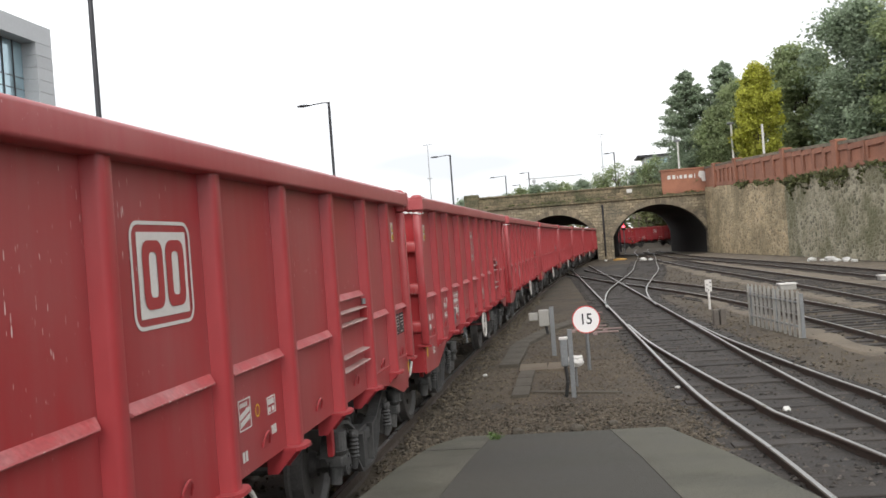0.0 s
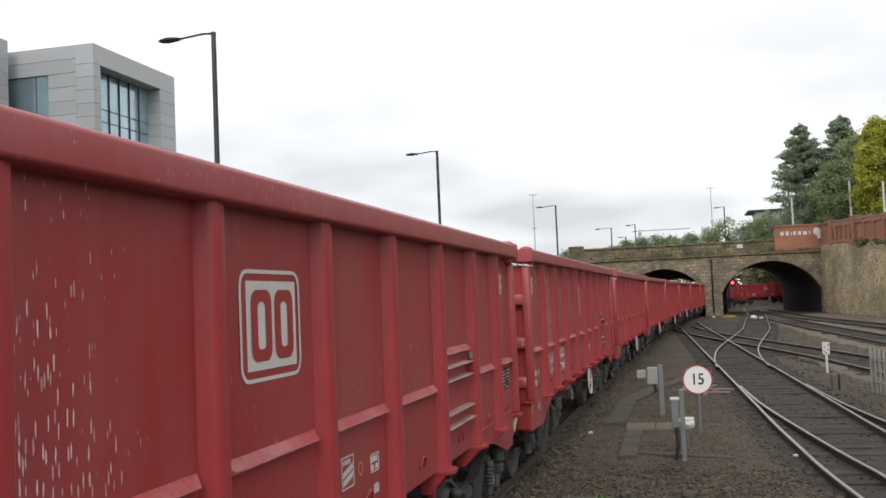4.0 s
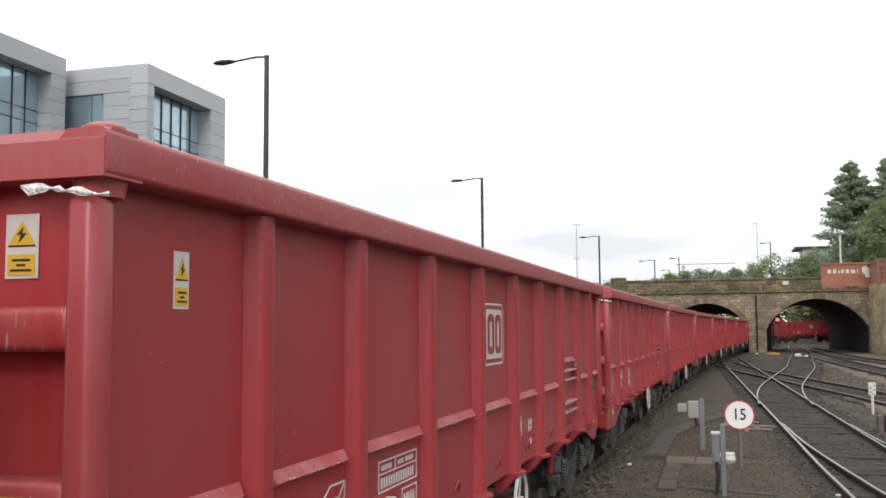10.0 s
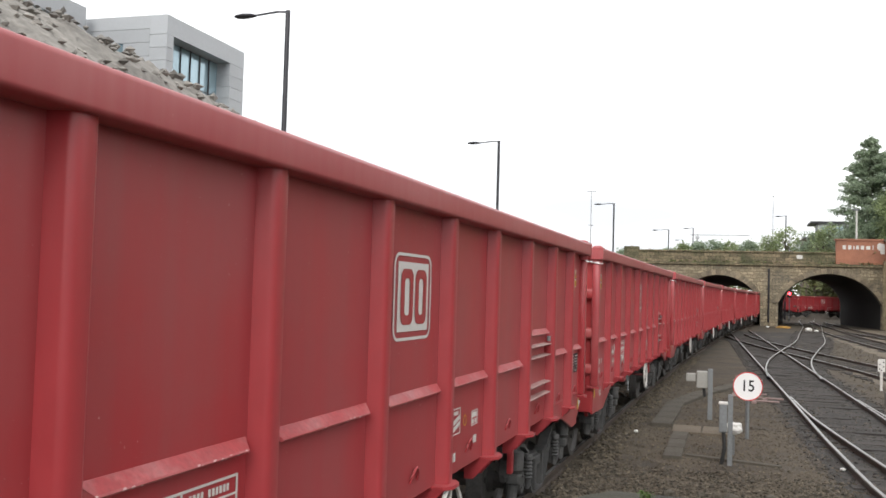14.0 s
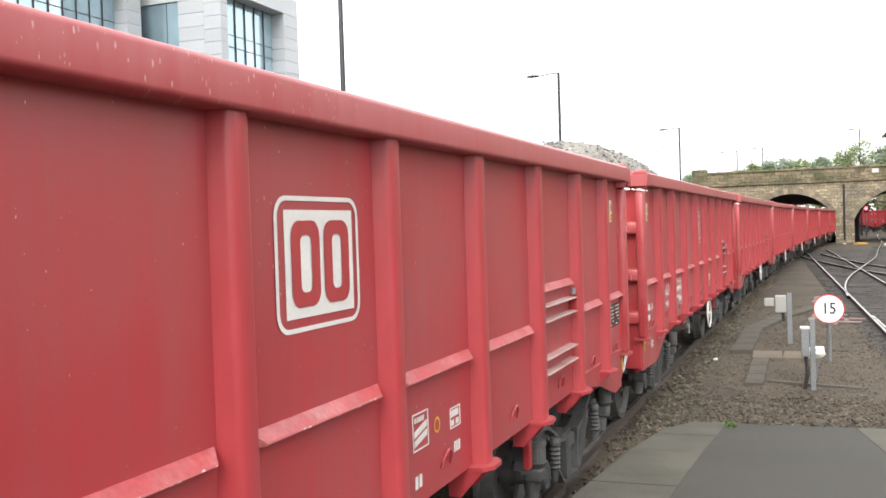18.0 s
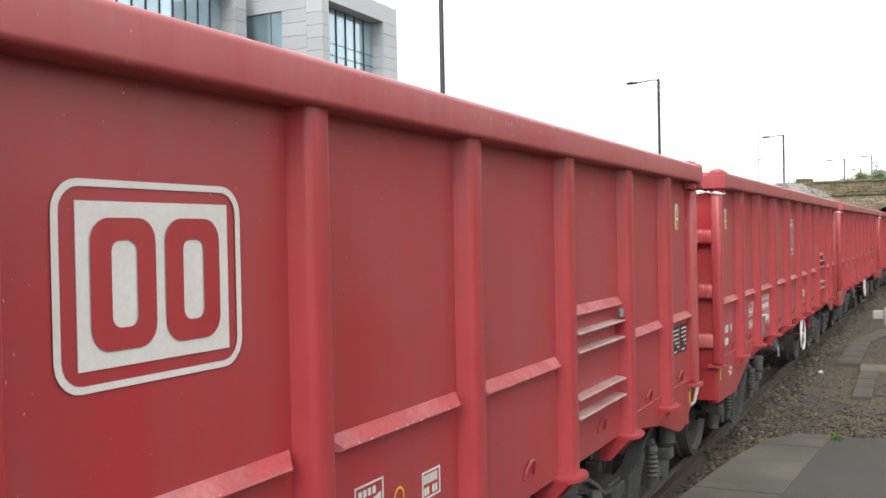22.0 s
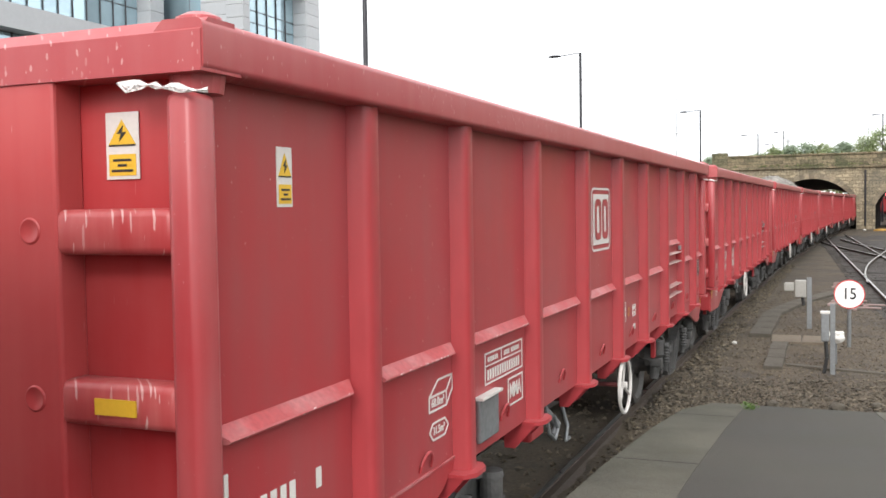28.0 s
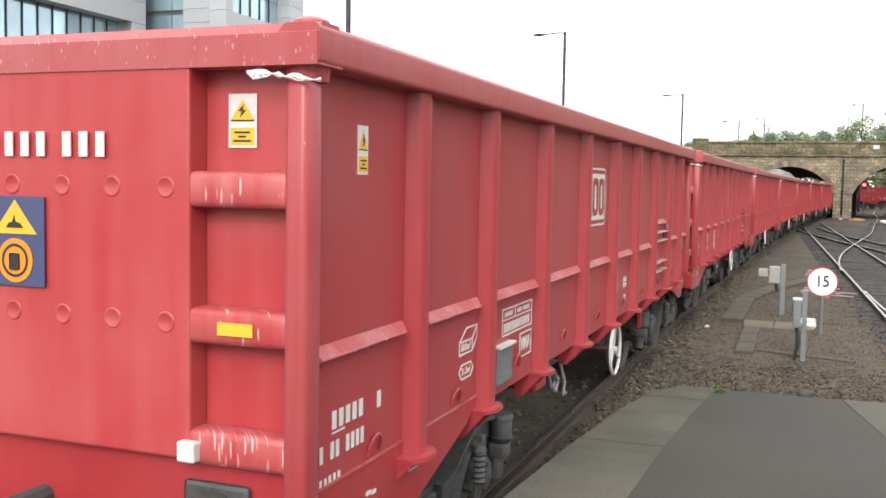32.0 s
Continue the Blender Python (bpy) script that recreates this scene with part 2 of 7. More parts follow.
def masonry(name, stone_a, stone_b, joint, width, height, along, rough=0.93, joint_size=0.02, dirt=(0.07, 0.065, 0.05), dirt_amount=0.7, dirt_scale=0.35):
    """Coursed masonry for surfaces that stay far off; along is the axis of the courses, x or y."""
    m = bpy.data.materials.new(name)
    m.use_nodes = True
    nt = m.node_tree
    b = nt.nodes["Principled BSDF"]
    b.inputs["Roughness"].default_value = rough
    tc = nt.nodes.new("ShaderNodeTexCoord")
    sep = nt.nodes.new("ShaderNodeSeparateXYZ")
    com = nt.nodes.new("ShaderNodeCombineXYZ")
    nt.links.new(tc.outputs["Object"], sep.inputs[0])
    wob = nt.nodes.new("ShaderNodeTexNoise")
    wob.inputs["Scale"].default_value = 1.3
    nt.links.new(tc.outputs["Object"], wob.inputs["Vector"])
    wsc = nt.nodes.new("ShaderNodeMath")
    wsc.operation = "MULTIPLY_ADD"
    wsc.inputs[1].default_value = height * 0.9
    nt.links.new(wob.outputs["Fac"], wsc.inputs[0])
    nt.links.new(sep.outputs["Z"], wsc.inputs[2])
    nt.links.new(sep.outputs["X" if along == "x" else "Y"], com.inputs[0])
    nt.links.new(wsc.outputs[0], com.inputs[1])
    br = nt.nodes.new("ShaderNodeTexBrick")
    br.inputs["Color1"].default_value = (*stone_a, 1)
    br.inputs["Color2"].default_value = (*stone_b, 1)
    br.inputs["Mortar"].default_value = (*joint, 1)
    br.inputs["Scale"].default_value = 1.0
    br.inputs["Brick Width"].default_value = width
    br.inputs["Row Height"].default_value = height
    br.inputs["Mortar Size"].default_value = joint_size
    br.inputs["Mortar Smooth"].default_value = 0.6
    nt.links.new(com.outputs[0], br.inputs["Vector"])
    n = nt.nodes.new("ShaderNodeTexNoise")
    n.inputs["Scale"].default_value = dirt_scale
    n.inputs["Detail"].default_value = 8
    n.inputs["Roughness"].default_value = 0.7
    nt.links.new(tc.outputs["Object"], n.inputs["Vector"])
    rg = nt.nodes.new("ShaderNodeMapRange")
    rg.inputs["From Min"].default_value = 0.42
    rg.inputs["From Max"].default_value = 0.66
    rg.inputs["To Max"].default_value = dirt_amount
    nt.links.new(n.outputs["Fac"], rg.inputs["Value"])
    mix = nt.nodes.new("ShaderNodeMix")
    mix.data_type = "RGBA"
    mix.inputs["B"].default_value = (*dirt, 1)
    nt.links.new(br.outputs["Color"], mix.inputs["A"])
    nt.links.new(rg.outputs[0], mix.inputs["Factor"])
    f = nt.nodes.new("ShaderNodeTexNoise")
    f.inputs["Scale"].default_value = 7
    f.inputs["Detail"].default_value = 5
    nt.links.new(tc.outputs["Object"], f.inputs["Vector"])
    fr = nt.nodes.new("ShaderNodeMapRange")
    fr.inputs["From Min"].default_value = 0.3
    fr.inputs["From Max"].default_value = 0.7
    fr.inputs["To Min"].default_value = 0.6
    fr.inputs["To Max"].default_value = 1.4
    nt.links.new(f.outputs["Fac"], fr.inputs["Value"])
    sc = nt.nodes.new("ShaderNodeVectorMath")
    sc.operation = "SCALE"
    nt.links.new(mix.outputs["Result"], sc.inputs[0])
    nt.links.new(fr.outputs[0], sc.inputs["Scale"])
    nt.links.new(sc.outputs[0], b.inputs["Base Color"])
    bp = nt.nodes.new("ShaderNodeBump")
    bp.inputs["Strength"].default_value = 0.7
    bp.inputs["Distance"].default_value = 0.06
    nt.links.new(f.outputs["Fac"], bp.inputs["Height"])
    nt.links.new(bp.outputs[0], b.inputs["Normal"])
    return m


def grazing_sheen(b, weight=0.05):
    """Pales paint at grazing angles: a dust film, also standing in for reflected sky."""
    b.inputs["Sheen Weight"].default_value = weight
    b.inputs["Sheen Roughness"].default_value = 0.45
    b.inputs["Sheen Tint"].default_value = (1.0, 0.86, 0.84, 1)


for sheen_paint in (RED, RED_RIB, LEDGE):
    grazing_sheen(sheen_paint.node_tree.nodes["Principled BSDF"])


def chipped(name, base, dull, chip=(0.60, 0.47, 0.44), least=0.05, most=0.22, stretch=(34, 34, 8.5), streak=(9, 9, 0.5), rear=1.0, patchy=1.0):
    """Painted steel sheet with upright pale chips; how many varies from wagon to wagon."""
    m = bpy.data.materials.new(name)
    m.use_nodes = True
    nt = m.node_tree
    L = nt.links.new
    N = nt.nodes.new
    b = nt.nodes["Principled BSDF"]
    tc, oi = N("ShaderNodeTexCoord"), N("ShaderNodeObjectInfo")
    shift = N("ShaderNodeVectorMath")
    shift.operation = "MULTIPLY_ADD"
    shift.inputs[1].default_value = (0, 57, 23)
    L(oi.outputs["Random"], shift.inputs[0])
    L(tc.outputs["Object"], shift.inputs[2])
    sep, along, flat = N("ShaderNodeSeparateXYZ"), N("ShaderNodeMath"), N("ShaderNodeCombineXYZ")
    L(shift.outputs[0], sep.inputs[0])
    L(sep.outputs["X"], along.inputs[0])
    L(sep.outputs["Y"], along.inputs[1])
    L(along.outputs[0], flat.inputs["X"])
    L(sep.outputs["Z"], flat.inputs["Y"])
    mp = N("ShaderNodeMapping")
    mp.inputs["Scale"].default_value = (stretch[0], stretch[2], 1)
    L(flat.outputs[0], mp.inputs["Vector"])
    vo = N("ShaderNodeTexVoronoi")
    vo.voronoi_dimensions = "2D"
    vo.inputs["Scale"].default_value = 1.0
    L(mp.outputs[0], vo.inputs["Vector"])
    area = N("ShaderNodeTexNoise")
    area.inputs["Scale"].default_value = 0.55 * patchy
    area.inputs["Detail"].default_value = 3
    L(shift.outputs[0], area.inputs["Vector"])
    amt = N("ShaderNodeMapRange")
    amt.inputs["From Min"].default_value = 0.2
    amt.inputs["From Max"].default_value = 1.0
    amt.inputs["To Min"].default_value = least
    amt.inputs["To Max"].default_value = most
    L(oi.outputs["Random"], amt.inputs["Value"])
    ar = N("ShaderNodeMapRange")
    ar.inputs["From Min"].default_value = 0.38 + 0.04 * (patchy - 1)
    ar.inputs["From Max"].default_value = 0.70
    ar.inputs["To Min"].default_value = 0.35 / patchy ** 2
    ar.inputs["To Max"].default_value = 1.5 * patchy
    L(area.outputs["Fac"], ar.inputs["Value"])
    lim = N("ShaderNodeMath")
    lim.operation = "MULTIPLY"
    end = N("ShaderNodeMapRange")  # more chips towards the rear of the sheet
    end.inputs["From Min"].default_value = -4.8
    end.inputs["From Max"].default_value = -1.5
    end.inputs["To Min"].default_value = rear
    end.inputs["To Max"].default_value = 1.0 if rear == 1 else 0.55
    spot = N("ShaderNodeSeparateXYZ")
    L(tc.outputs["Object"], spot.inputs[0])
    L(spot.outputs["Y"], end.inputs["Value"])
    both_ends = N("ShaderNodeMath")
    both_ends.operation = "MULTIPLY"
    L(amt.outputs[0], both_ends.inputs[0])
    L(end.outputs[0], both_ends.inputs[1])
    L(both_ends.outputs[0], lim.inputs[0])
    L(ar.outputs[0], lim.inputs[1])
    pick = N("ShaderNodeSeparateColor")
    L(vo.outputs["Color"], pick.inputs[0])
    over = N("ShaderNodeMath")
    over.operation = "ADD"
    L(pick.outputs[0], over.inputs[0])
    L(lim.outputs[0], over.inputs[1])
    part_of = N("ShaderNodeMapRange")
    part_of.inputs["From Min"].default_value = 1.0
    part_of.inputs["From Max"].default_value = 1.25
    part_of.inputs["To Min"].default_value = 0.0
    part_of.inputs["To Max"].default_value = 0.34
    L(over.outputs[0], part_of.inputs["Value"])
    rag = N("ShaderNodeTexNoise")
    rag.inputs["Scale"].default_value = 2.6
    rag.inputs["Detail"].default_value = 3
    L(mp.outputs[0], rag.inputs["Vector"])
    size = N("ShaderNodeMath")
    size.operation = "MULTIPLY_ADD"
    size.inputs[1].default_value = -0.5
    L(rag.outputs["Fac"], size.inputs[0])
    lift = N("ShaderNodeMath")
    lift.operation = "ADD"
    lift.inputs[1].default_value = 0.22
    L(part_of.outputs[0], lift.inputs[0])
    L(lift.outputs[0], size.inputs[2])
    inside = N("ShaderNodeMath")
    inside.operation = "SUBTRACT"
    L(size.outputs[0], inside.inputs[0])
    L(vo.outputs["Distance"], inside.inputs[1])
    worn = N("ShaderNodeMapRange")
    worn.inputs["From Max"].default_value = 0.05
    L(inside.outputs[0], worn.inputs["Value"])
    tone = N("ShaderNodeMapRange")
    tone.inputs["To Min"].default_value = 0.35
    L(pick.outputs[1], tone.inputs["Value"])
    less = N("ShaderNodeMath")
    less.operation = "MULTIPLY"
    L(worn.outputs[0], less.inputs[0])
    L(tone.outputs[0], less.inputs[1])
    n1 = N("ShaderNodeTexNoise")
    n1.inputs["Scale"].default_value = 0.8
    n1.inputs["Detail"].default_value = 6
    n1.inputs["Roughness"].default_value = 0.62
    L(shift.outputs[0], n1.inputs["Vector"])
    st = N("ShaderNodeMapping")
    st.inputs["Scale"].default_value = streak
    L(shift.outputs[0], st.inputs["Vector"])
    n2 = N("ShaderNodeTexNoise")
    n2.inputs["Scale"].default_value = 1.0
    n2.inputs["Detail"].default_value = 4
    L(st.outputs[0], n2.inputs["Vector"])
    both = N("ShaderNodeMath")
    both.operation = "MULTIPLY_ADD"
    both.inputs[1].default_value = 0.5
    L(n2.outputs["Fac"], both.inputs[0])
    L(n1.outputs["Fac"], both.inputs[2])
    r = N("ShaderNodeMapRange")
    r.inputs["From Min"].default_value = 0.60
    r.inputs["From Max"].default_value = 0.95
    L(both.outputs[0], r.inputs["Value"])
    c1 = N("ShaderNodeMix")
    c1.data_type = "RGBA"
    c1.inputs["A"].default_value = (*base, 1)
    c1.inputs["B"].default_value = (*dull, 1)
    L(r.outputs[0], c1.inputs["Factor"])
    c2 = N("ShaderNodeMix")
    c2.data_type = "RGBA"
    c2.inputs["B"].default_value = (*chip, 1)
    L(c1.outputs["Result"], c2.inputs["A"])
    soft = N("ShaderNodeMath")
    soft.operation = "MULTIPLY"
    soft.inputs[1].default_value = 0.75 if patchy == 1 else 0.95
    L(less.outputs[0], soft.inputs[0])
    L(soft.outputs[0], c2.inputs["Factor"])
    L(c2.outputs["Result"], b.inputs["Base Color"])
    rr = N("ShaderNodeMapRange")
    rr.inputs["To Min"].default_value = 0.24
    rr.inputs["To Max"].default_value = 0.52
    L(n1.outputs["Fac"], rr.inputs["Value"])
    L(rr.outputs[0], b.inputs["Roughness"])
    grazing_sheen(b)
    bp = N("ShaderNodeBump")
    bp.inputs["Strength"].default_value = 0.10
    bp.inputs["Distance"].default_value = 0.02
    L(n1.outputs["Fac"], bp.inputs["Height"])
    L(bp.outputs[0], b.inputs["Normal"])
    return m


def rubble_work(name, stone_a, stone_b, joint, size, dirt, dirt_amount, dirt_scale=0.4):
    """Irregular rubble masonry with pale joints, streaked with growth."""
    m = bpy.data.materials.new(name)
    m.use_nodes = True
    nt = m.node_tree
    L, N = nt.links.new, nt.nodes.new
    b = nt.nodes["Principled BSDF"]
    b.inputs["Roughness"].default_value = 0.95
    tc, mp = N("ShaderNodeTexCoord"), N("ShaderNodeMapping")
    mp.inputs["Scale"].default_value = (1 / size, 1 / size, 1.7 / size)
    L(tc.outputs["Object"], mp.inputs["Vector"])
    cells, edge = N("ShaderNodeTexVoronoi"), N("ShaderNodeTexVoronoi")
    edge.feature = "DISTANCE_TO_EDGE"
    for v in (cells, edge):
        v.inputs["Scale"].default_value = 1.0
        L(mp.outputs[0], v.inputs["Vector"])
    pick = N("ShaderNodeSeparateColor")
    L(cells.outputs["Color"], pick.inputs[0])
    c = N("ShaderNodeMix")
    c.data_type = "RGBA"
    c.inputs["A"].default_value = (*stone_a, 1)
    c.inputs["B"].default_value = (*stone_b, 1)
    L(pick.outputs[0], c.inputs["Factor"])
    gap = N("ShaderNodeMapRange")
    gap.inputs["From Min"].default_value = 0.02
    gap.inputs["From Max"].default_value = 0.17
    gap.inputs["To Min"].default_value = 0.8
    gap.inputs["To Max"].default_value = 0.0
    L(edge.outputs["Distance"], gap.inputs["Value"])
    c2 = N("ShaderNodeMix")
    c2.data_type = "RGBA"
    c2.inputs["B"].default_value = (*joint, 1)
    L(c.outputs["Result"], c2.inputs["A"])
    L(gap.outputs[0], c2.inputs["Factor"])
    st = N("ShaderNodeMapping")
    st.inputs["Scale"].default_value = (1, 1, 1.1)
    L(tc.outputs["Object"], st.inputs["Vector"])
    n = N("ShaderNodeTexNoise")
    n.inputs["Scale"].default_value = dirt_scale
    n.inputs["Detail"].default_value = 9
    n.inputs["Roughness"].default_value = 0.72
    L(st.outputs[0], n.inputs["Vector"])
    r = N("ShaderNodeMapRange")
    r.inputs["From Min"].default_value = 0.44
    r.inputs["From Max"].default_value = 0.62
    r.inputs["To Max"].default_value = dirt_amount
    L(n.outputs["Fac"], r.inputs["Value"])
    c3 = N("ShaderNodeMix")
    c3.data_type = "RGBA"
    c3.inputs["B"].default_value = (*dirt, 1)
    L(c2.outputs["Result"], c3.inputs["A"])
    L(r.outputs[0], c3.inputs["Factor"])
    L(c3.outputs["Result"], b.inputs["Base Color"])
    bp = N("ShaderNodeBump")
    bp.inputs["Strength"].default_value = 0.8
    bp.inputs["Distance"].default_value = 0.08
    L(edge.outputs["Distance"], bp.inputs["Height"])
    L(bp.outputs[0], b.inputs["Normal"])
    return m


RED_SHEET = chipped("chipped_red_sheet", (0.330, 0.026, 0.032), (0.30, 0.052, 0.056), chip=(0.68, 0.54, 0.50), least=0.075, most=0.14, stretch=(44, 44, 22))
RED_RIM = chipped("scuffed_red_rim", (0.33, 0.042, 0.048), (0.36, 0.082, 0.083), chip=(0.50, 0.29, 0.28), least=0.16, most=0.30, stretch=(60, 60, 26), streak=(14, 14, 1.2))
RED_WORN = chipped("badly_chipped_red_sheet", (0.31, 0.024, 0.028), (0.31, 0.062, 0.064), chip=(0.68, 0.55, 0.52), least=0.20, most=0.23, stretch=(66, 66, 11), streak=(11, 11, 0.7), rear=4.4, patchy=1.6)
RED_POST = chipped("scuffed_red_post", (0.325, 0.030, 0.036), (0.36, 0.075, 0.078), chip=(0.60, 0.45, 0.42), least=0.06, most=0.16, stretch=(44, 44, 20), streak=(14, 14, 1.2))
RED_STEP = chipped("scuffed_red_step", (0.36, 0.032, 0.036), (0.44, 0.11, 0.105), chip=(0.62, 0.45, 0.43), least=0.42, most=0.55, stretch=(60, 60, 8), streak=(18, 18, 2))
RED_END = chipped("streaked_red_end", (0.36, 0.026, 0.031), (0.42, 0.07, 0.070), chip=(0.55, 0.33, 0.31), least=0.02, most=0.10, stretch=(24, 24, 2.5))
WORN_LIP = chipped("worn_ledge_lip", (0.36, 0.05, 0.055), (0.42, 0.12, 0.12), chip=(0.78, 0.70, 0.67), least=0.50, most=0.75, stretch=(26, 26, 60), streak=(9, 9, 9))
BRIDGE_STONE = masonry("coursed_sandstone", (0.37, 0.305, 0.205), (0.20, 0.165, 0.11), (0.13, 0.105, 0.07), 0.55, 0.31, "x", joint_size=0.03, dirt=(0.10, 0.092, 0.072), dirt_amount=0.95, dirt_scale=0.4)
BRIDGE_DARK = masonry("mossy_sandstone", (0.24, 0.19, 0.12), (0.12, 0.10, 0.065), (0.05, 0.045, 0.03), 0.75, 0.30, "x", dirt=(0.055, 0.065, 0.03), dirt_amount=0.8, dirt_scale=0.6)


# ---- mesh helpers ----
def finish(name, bm, mat):
    bmesh.ops.recalc_face_normals(bm, faces=bm.faces)
    me = bpy.data.meshes.new(name)
    bm.to_mesh(me)
    bm.free()
    me.materials.append(mat)
    return me


def part(name, bm, mat, parent=None, label="", smooth=False, at=None):
    me = bm if isinstance(bm, bpy.types.Mesh) else finish(name, bm, mat)
    if smooth:
        me.shade_smooth()
        me.set_sharp_from_angle(angle=radians(48))
    ob = new(name, me)
    if parent is not None:
        ob.parent = parent
    if at is not None:
        ob.matrix_basis = at
    if label:
        tagged(ob, label)
    return ob


def box(bm, x0, x1, y0, y1, z0, z1, bevel=0.0):
    r = bmesh.ops.create_cube(bm, size=1, matrix=Matrix.Translation(((x0 + x1) / 2, (y0 + y1) / 2, (z0 + z1) / 2)) @ Matrix.Diagonal((x1 - x0, y1 - y0, z1 - z0, 1)))
    if bevel:
        es = list({e for v in r["verts"] for e in v.link_edges})
        bmesh.ops.bevel(bm, geom=es, offset=bevel, segments=2, affect="EDGES", profile=0.5)
    return bm


def tube(bm, a, b, r0, r1=None, seg=10):
    a, b = Vector(a), Vector(b)
    d = b - a
    m = Matrix.Translation((a + b) / 2) @ d.to_track_quat("Z", "Y").to_matrix().to_4x4()
    bmesh.ops.create_cone(bm, cap_ends=True, segments=seg, radius1=r0, radius2=r0 if r1 is None else r1, depth=d.length, matrix=m)
    return bm


def extrude_poly(bm, pts, depth, m=Matrix.Identity(4)):
    """A prism: pts in the local xy plane, extruded along local z from 0 to depth, then moved by m."""
    lo = [bm.verts.new(m @ Vector((x, y, 0))) for x, y in pts]
    hi = [bm.verts.new(m @ Vector((x, y, depth))) for x, y in pts]
    bm.faces.new(lo[::-1])
    bm.faces.new(hi)
    n = len(pts)
    for i in range(n):
        bm.faces.new((lo[i], lo[(i + 1) % n], hi[(i + 1) % n], hi[i]))
    return bm


def sweep(bm, sections):
    """Joins rings of equal length into a closed tube with end caps."""
    rings = [[bm.verts.new(p) for p in ring] for ring in sections]
    n = len(rings[0])
    for a, b in zip(rings, rings[1:]):
        for i in range(n):
            bm.faces.new((a[i], a[(i + 1) % n], b[(i + 1) % n], b[i]))
    bm.faces.new(rings[0][::-1])
    bm.faces.new(rings[-1])
    return bm


def thing(name, label, category, group="", kind="", at=None):
    ob = new(name)
    ob.empty_display_size = 0.2
    if at is not None:
        ob.matrix_basis = at
    return tagged(ob, label, category, group, kind)


# ---- the train's line ----
def line_points(s0=-130.0, s1=300.0, step=0.5):
    x, y = -3.039, 0.0

    def heading(q):
        if q < -4:
            return 0.0015
        if q < 106:
            return 0.0015 + (q + 4) / 1075
        return max(0.02, 0.0015 + 110 / 1075 - (q - 106) / 500)
    n0, n1 = int(s0 / step), int(s1 / step)
    out = []
    for i in range(n0, 1):
        out.append((i * step, x + 0.0015 * i * step, i * step, 0.0015))
    for i in range(1, n1 + 1):
        h = heading((i - 0.5) * step)
        x += math.sin(h) * step
        y += math.cos(h) * step
        out.append((i * step, x, y, heading(i * step)))
    return out


LINE = line_points()


def on_line(s):
    q = (s - LINE[0][0]) / 0.5
    i = min(max(int(q), 0), len(LINE) - 2)
    f = q - i
    a, b = LINE[i], LINE[i + 1]
    return a[1] + (b[1] - a[1]) * f, a[2] + (b[2] - a[2]) * f, a[3] + (b[3] - a[3]) * f


PITCH, BODY = 12.754, 12.0


def train_at(t):
    """Where the last wagon's rear end stands on the line at t seconds."""
    q = t / 32
    return ((((8.3007 * q - 47.597) * q + 107.871) * q - 85.3951) * q + 109.9653) * q - 90.1601


def wagon_pose(s):
    """The pose of a wagon whose rear end is s along the line: its two bogies stand on the line."""
    x0, y0, h0 = on_line(s + 1.8)
    x1, y1, h1 = on_line(s + BODY - 1.8)
    h = math.atan2(x1 - x0, y1 - y0)
    return pose((x0 + x1) / 2, (y0 + y1) / 2, 0, 0, 0, -math.degrees(h))


# ---- ground ----
def spaced(lo, hi, near0, near1, step):
    a = list(np.arange(near0, near1 + 1e-6, step))
    d, q = step, near1
    while q < hi:
        d *= 1.45
        q = min(q + d, hi)
        a.append(q)
    d, q = step, near0
    while q > lo:
        d *= 1.45
        q = max(q - d, lo)
        a.insert(0, q)
    return [float(v) for v in a]


def ground_height(x, y):
    z = -0.125 + 0.03 * noise.noise((x * 0.9, y * 0.9, 0)) + 0.025 * noise.noise((x * 3, y * 3, 4))
    if x > 17 and y > -40:  # the bank behind the retaining wall
        z += min(x - 17, 12) * 0.0
    return z


def make_ground():
    xs, ys = spaced(-2500, 2500, -6, 17, 0.25), spaced(-2500, 2500, 4, 60, 0.3)
    verts = [(x, y, ground_height(x, y)) for y in ys for x in xs]
    n = len(xs)
    faces = [(j * n + i, j * n + i + 1, (j + 1) * n + i + 1, (j + 1) * n + i) for j in range(len(ys) - 1) for i in range(n - 1)]
    me = bpy.data.meshes.new("ground")
    me.from_pydata(verts, [], faces)
    me.materials.append(GROUND)
    me.shade_smooth()
    tagged(new("ground", me), "brown dirty ballast and earth between the railway tracks", "ground", kind="structure")


make_ground()


def stone_mesh(rng, count, spot, size, name):
    """Loose stones as small squashed polyhedra; spot(rng) gives x, y, z."""
    v, f = [], []
    base = [(1, 0, 0), (-1, 0, 0), (0, 1, 0), (0, -1, 0), (0, 0, 1), (0, 0, -1)]
    tri = [(0, 2, 4), (2, 1, 4), (1, 3, 4), (3, 0, 4), (2, 0, 5), (1, 2, 5), (3, 1, 5), (0, 3, 5)]
    for _ in range(count):
        x, y, z = spot(rng)
        r = rng.uniform(*size)
        a = rng.uniform(0, 6.28)
        ca, sa = math.cos(a), math.sin(a)
        k = len(v)
        for bx, by, bz in base:
            q = r * rng.uniform(0.6, 1.25)
            px, py, pz = bx * q, by * q * rng.uniform(0.7, 1.2), bz * q * 0.65
            px, py = px + rng.uniform(-.3, .3) * r, py + rng.uniform(-.3, .3) * r
            v.append((x + px * ca - py * sa, y + px * sa + py * ca, z + pz))
        f += [(a0 + k, b0 + k, c0 + k) for a0, b0, c0 in tri]
    me = bpy.data.meshes.new(name)
    me.from_pydata(v, [], f)
    me.materials.append(STONES)
    return me


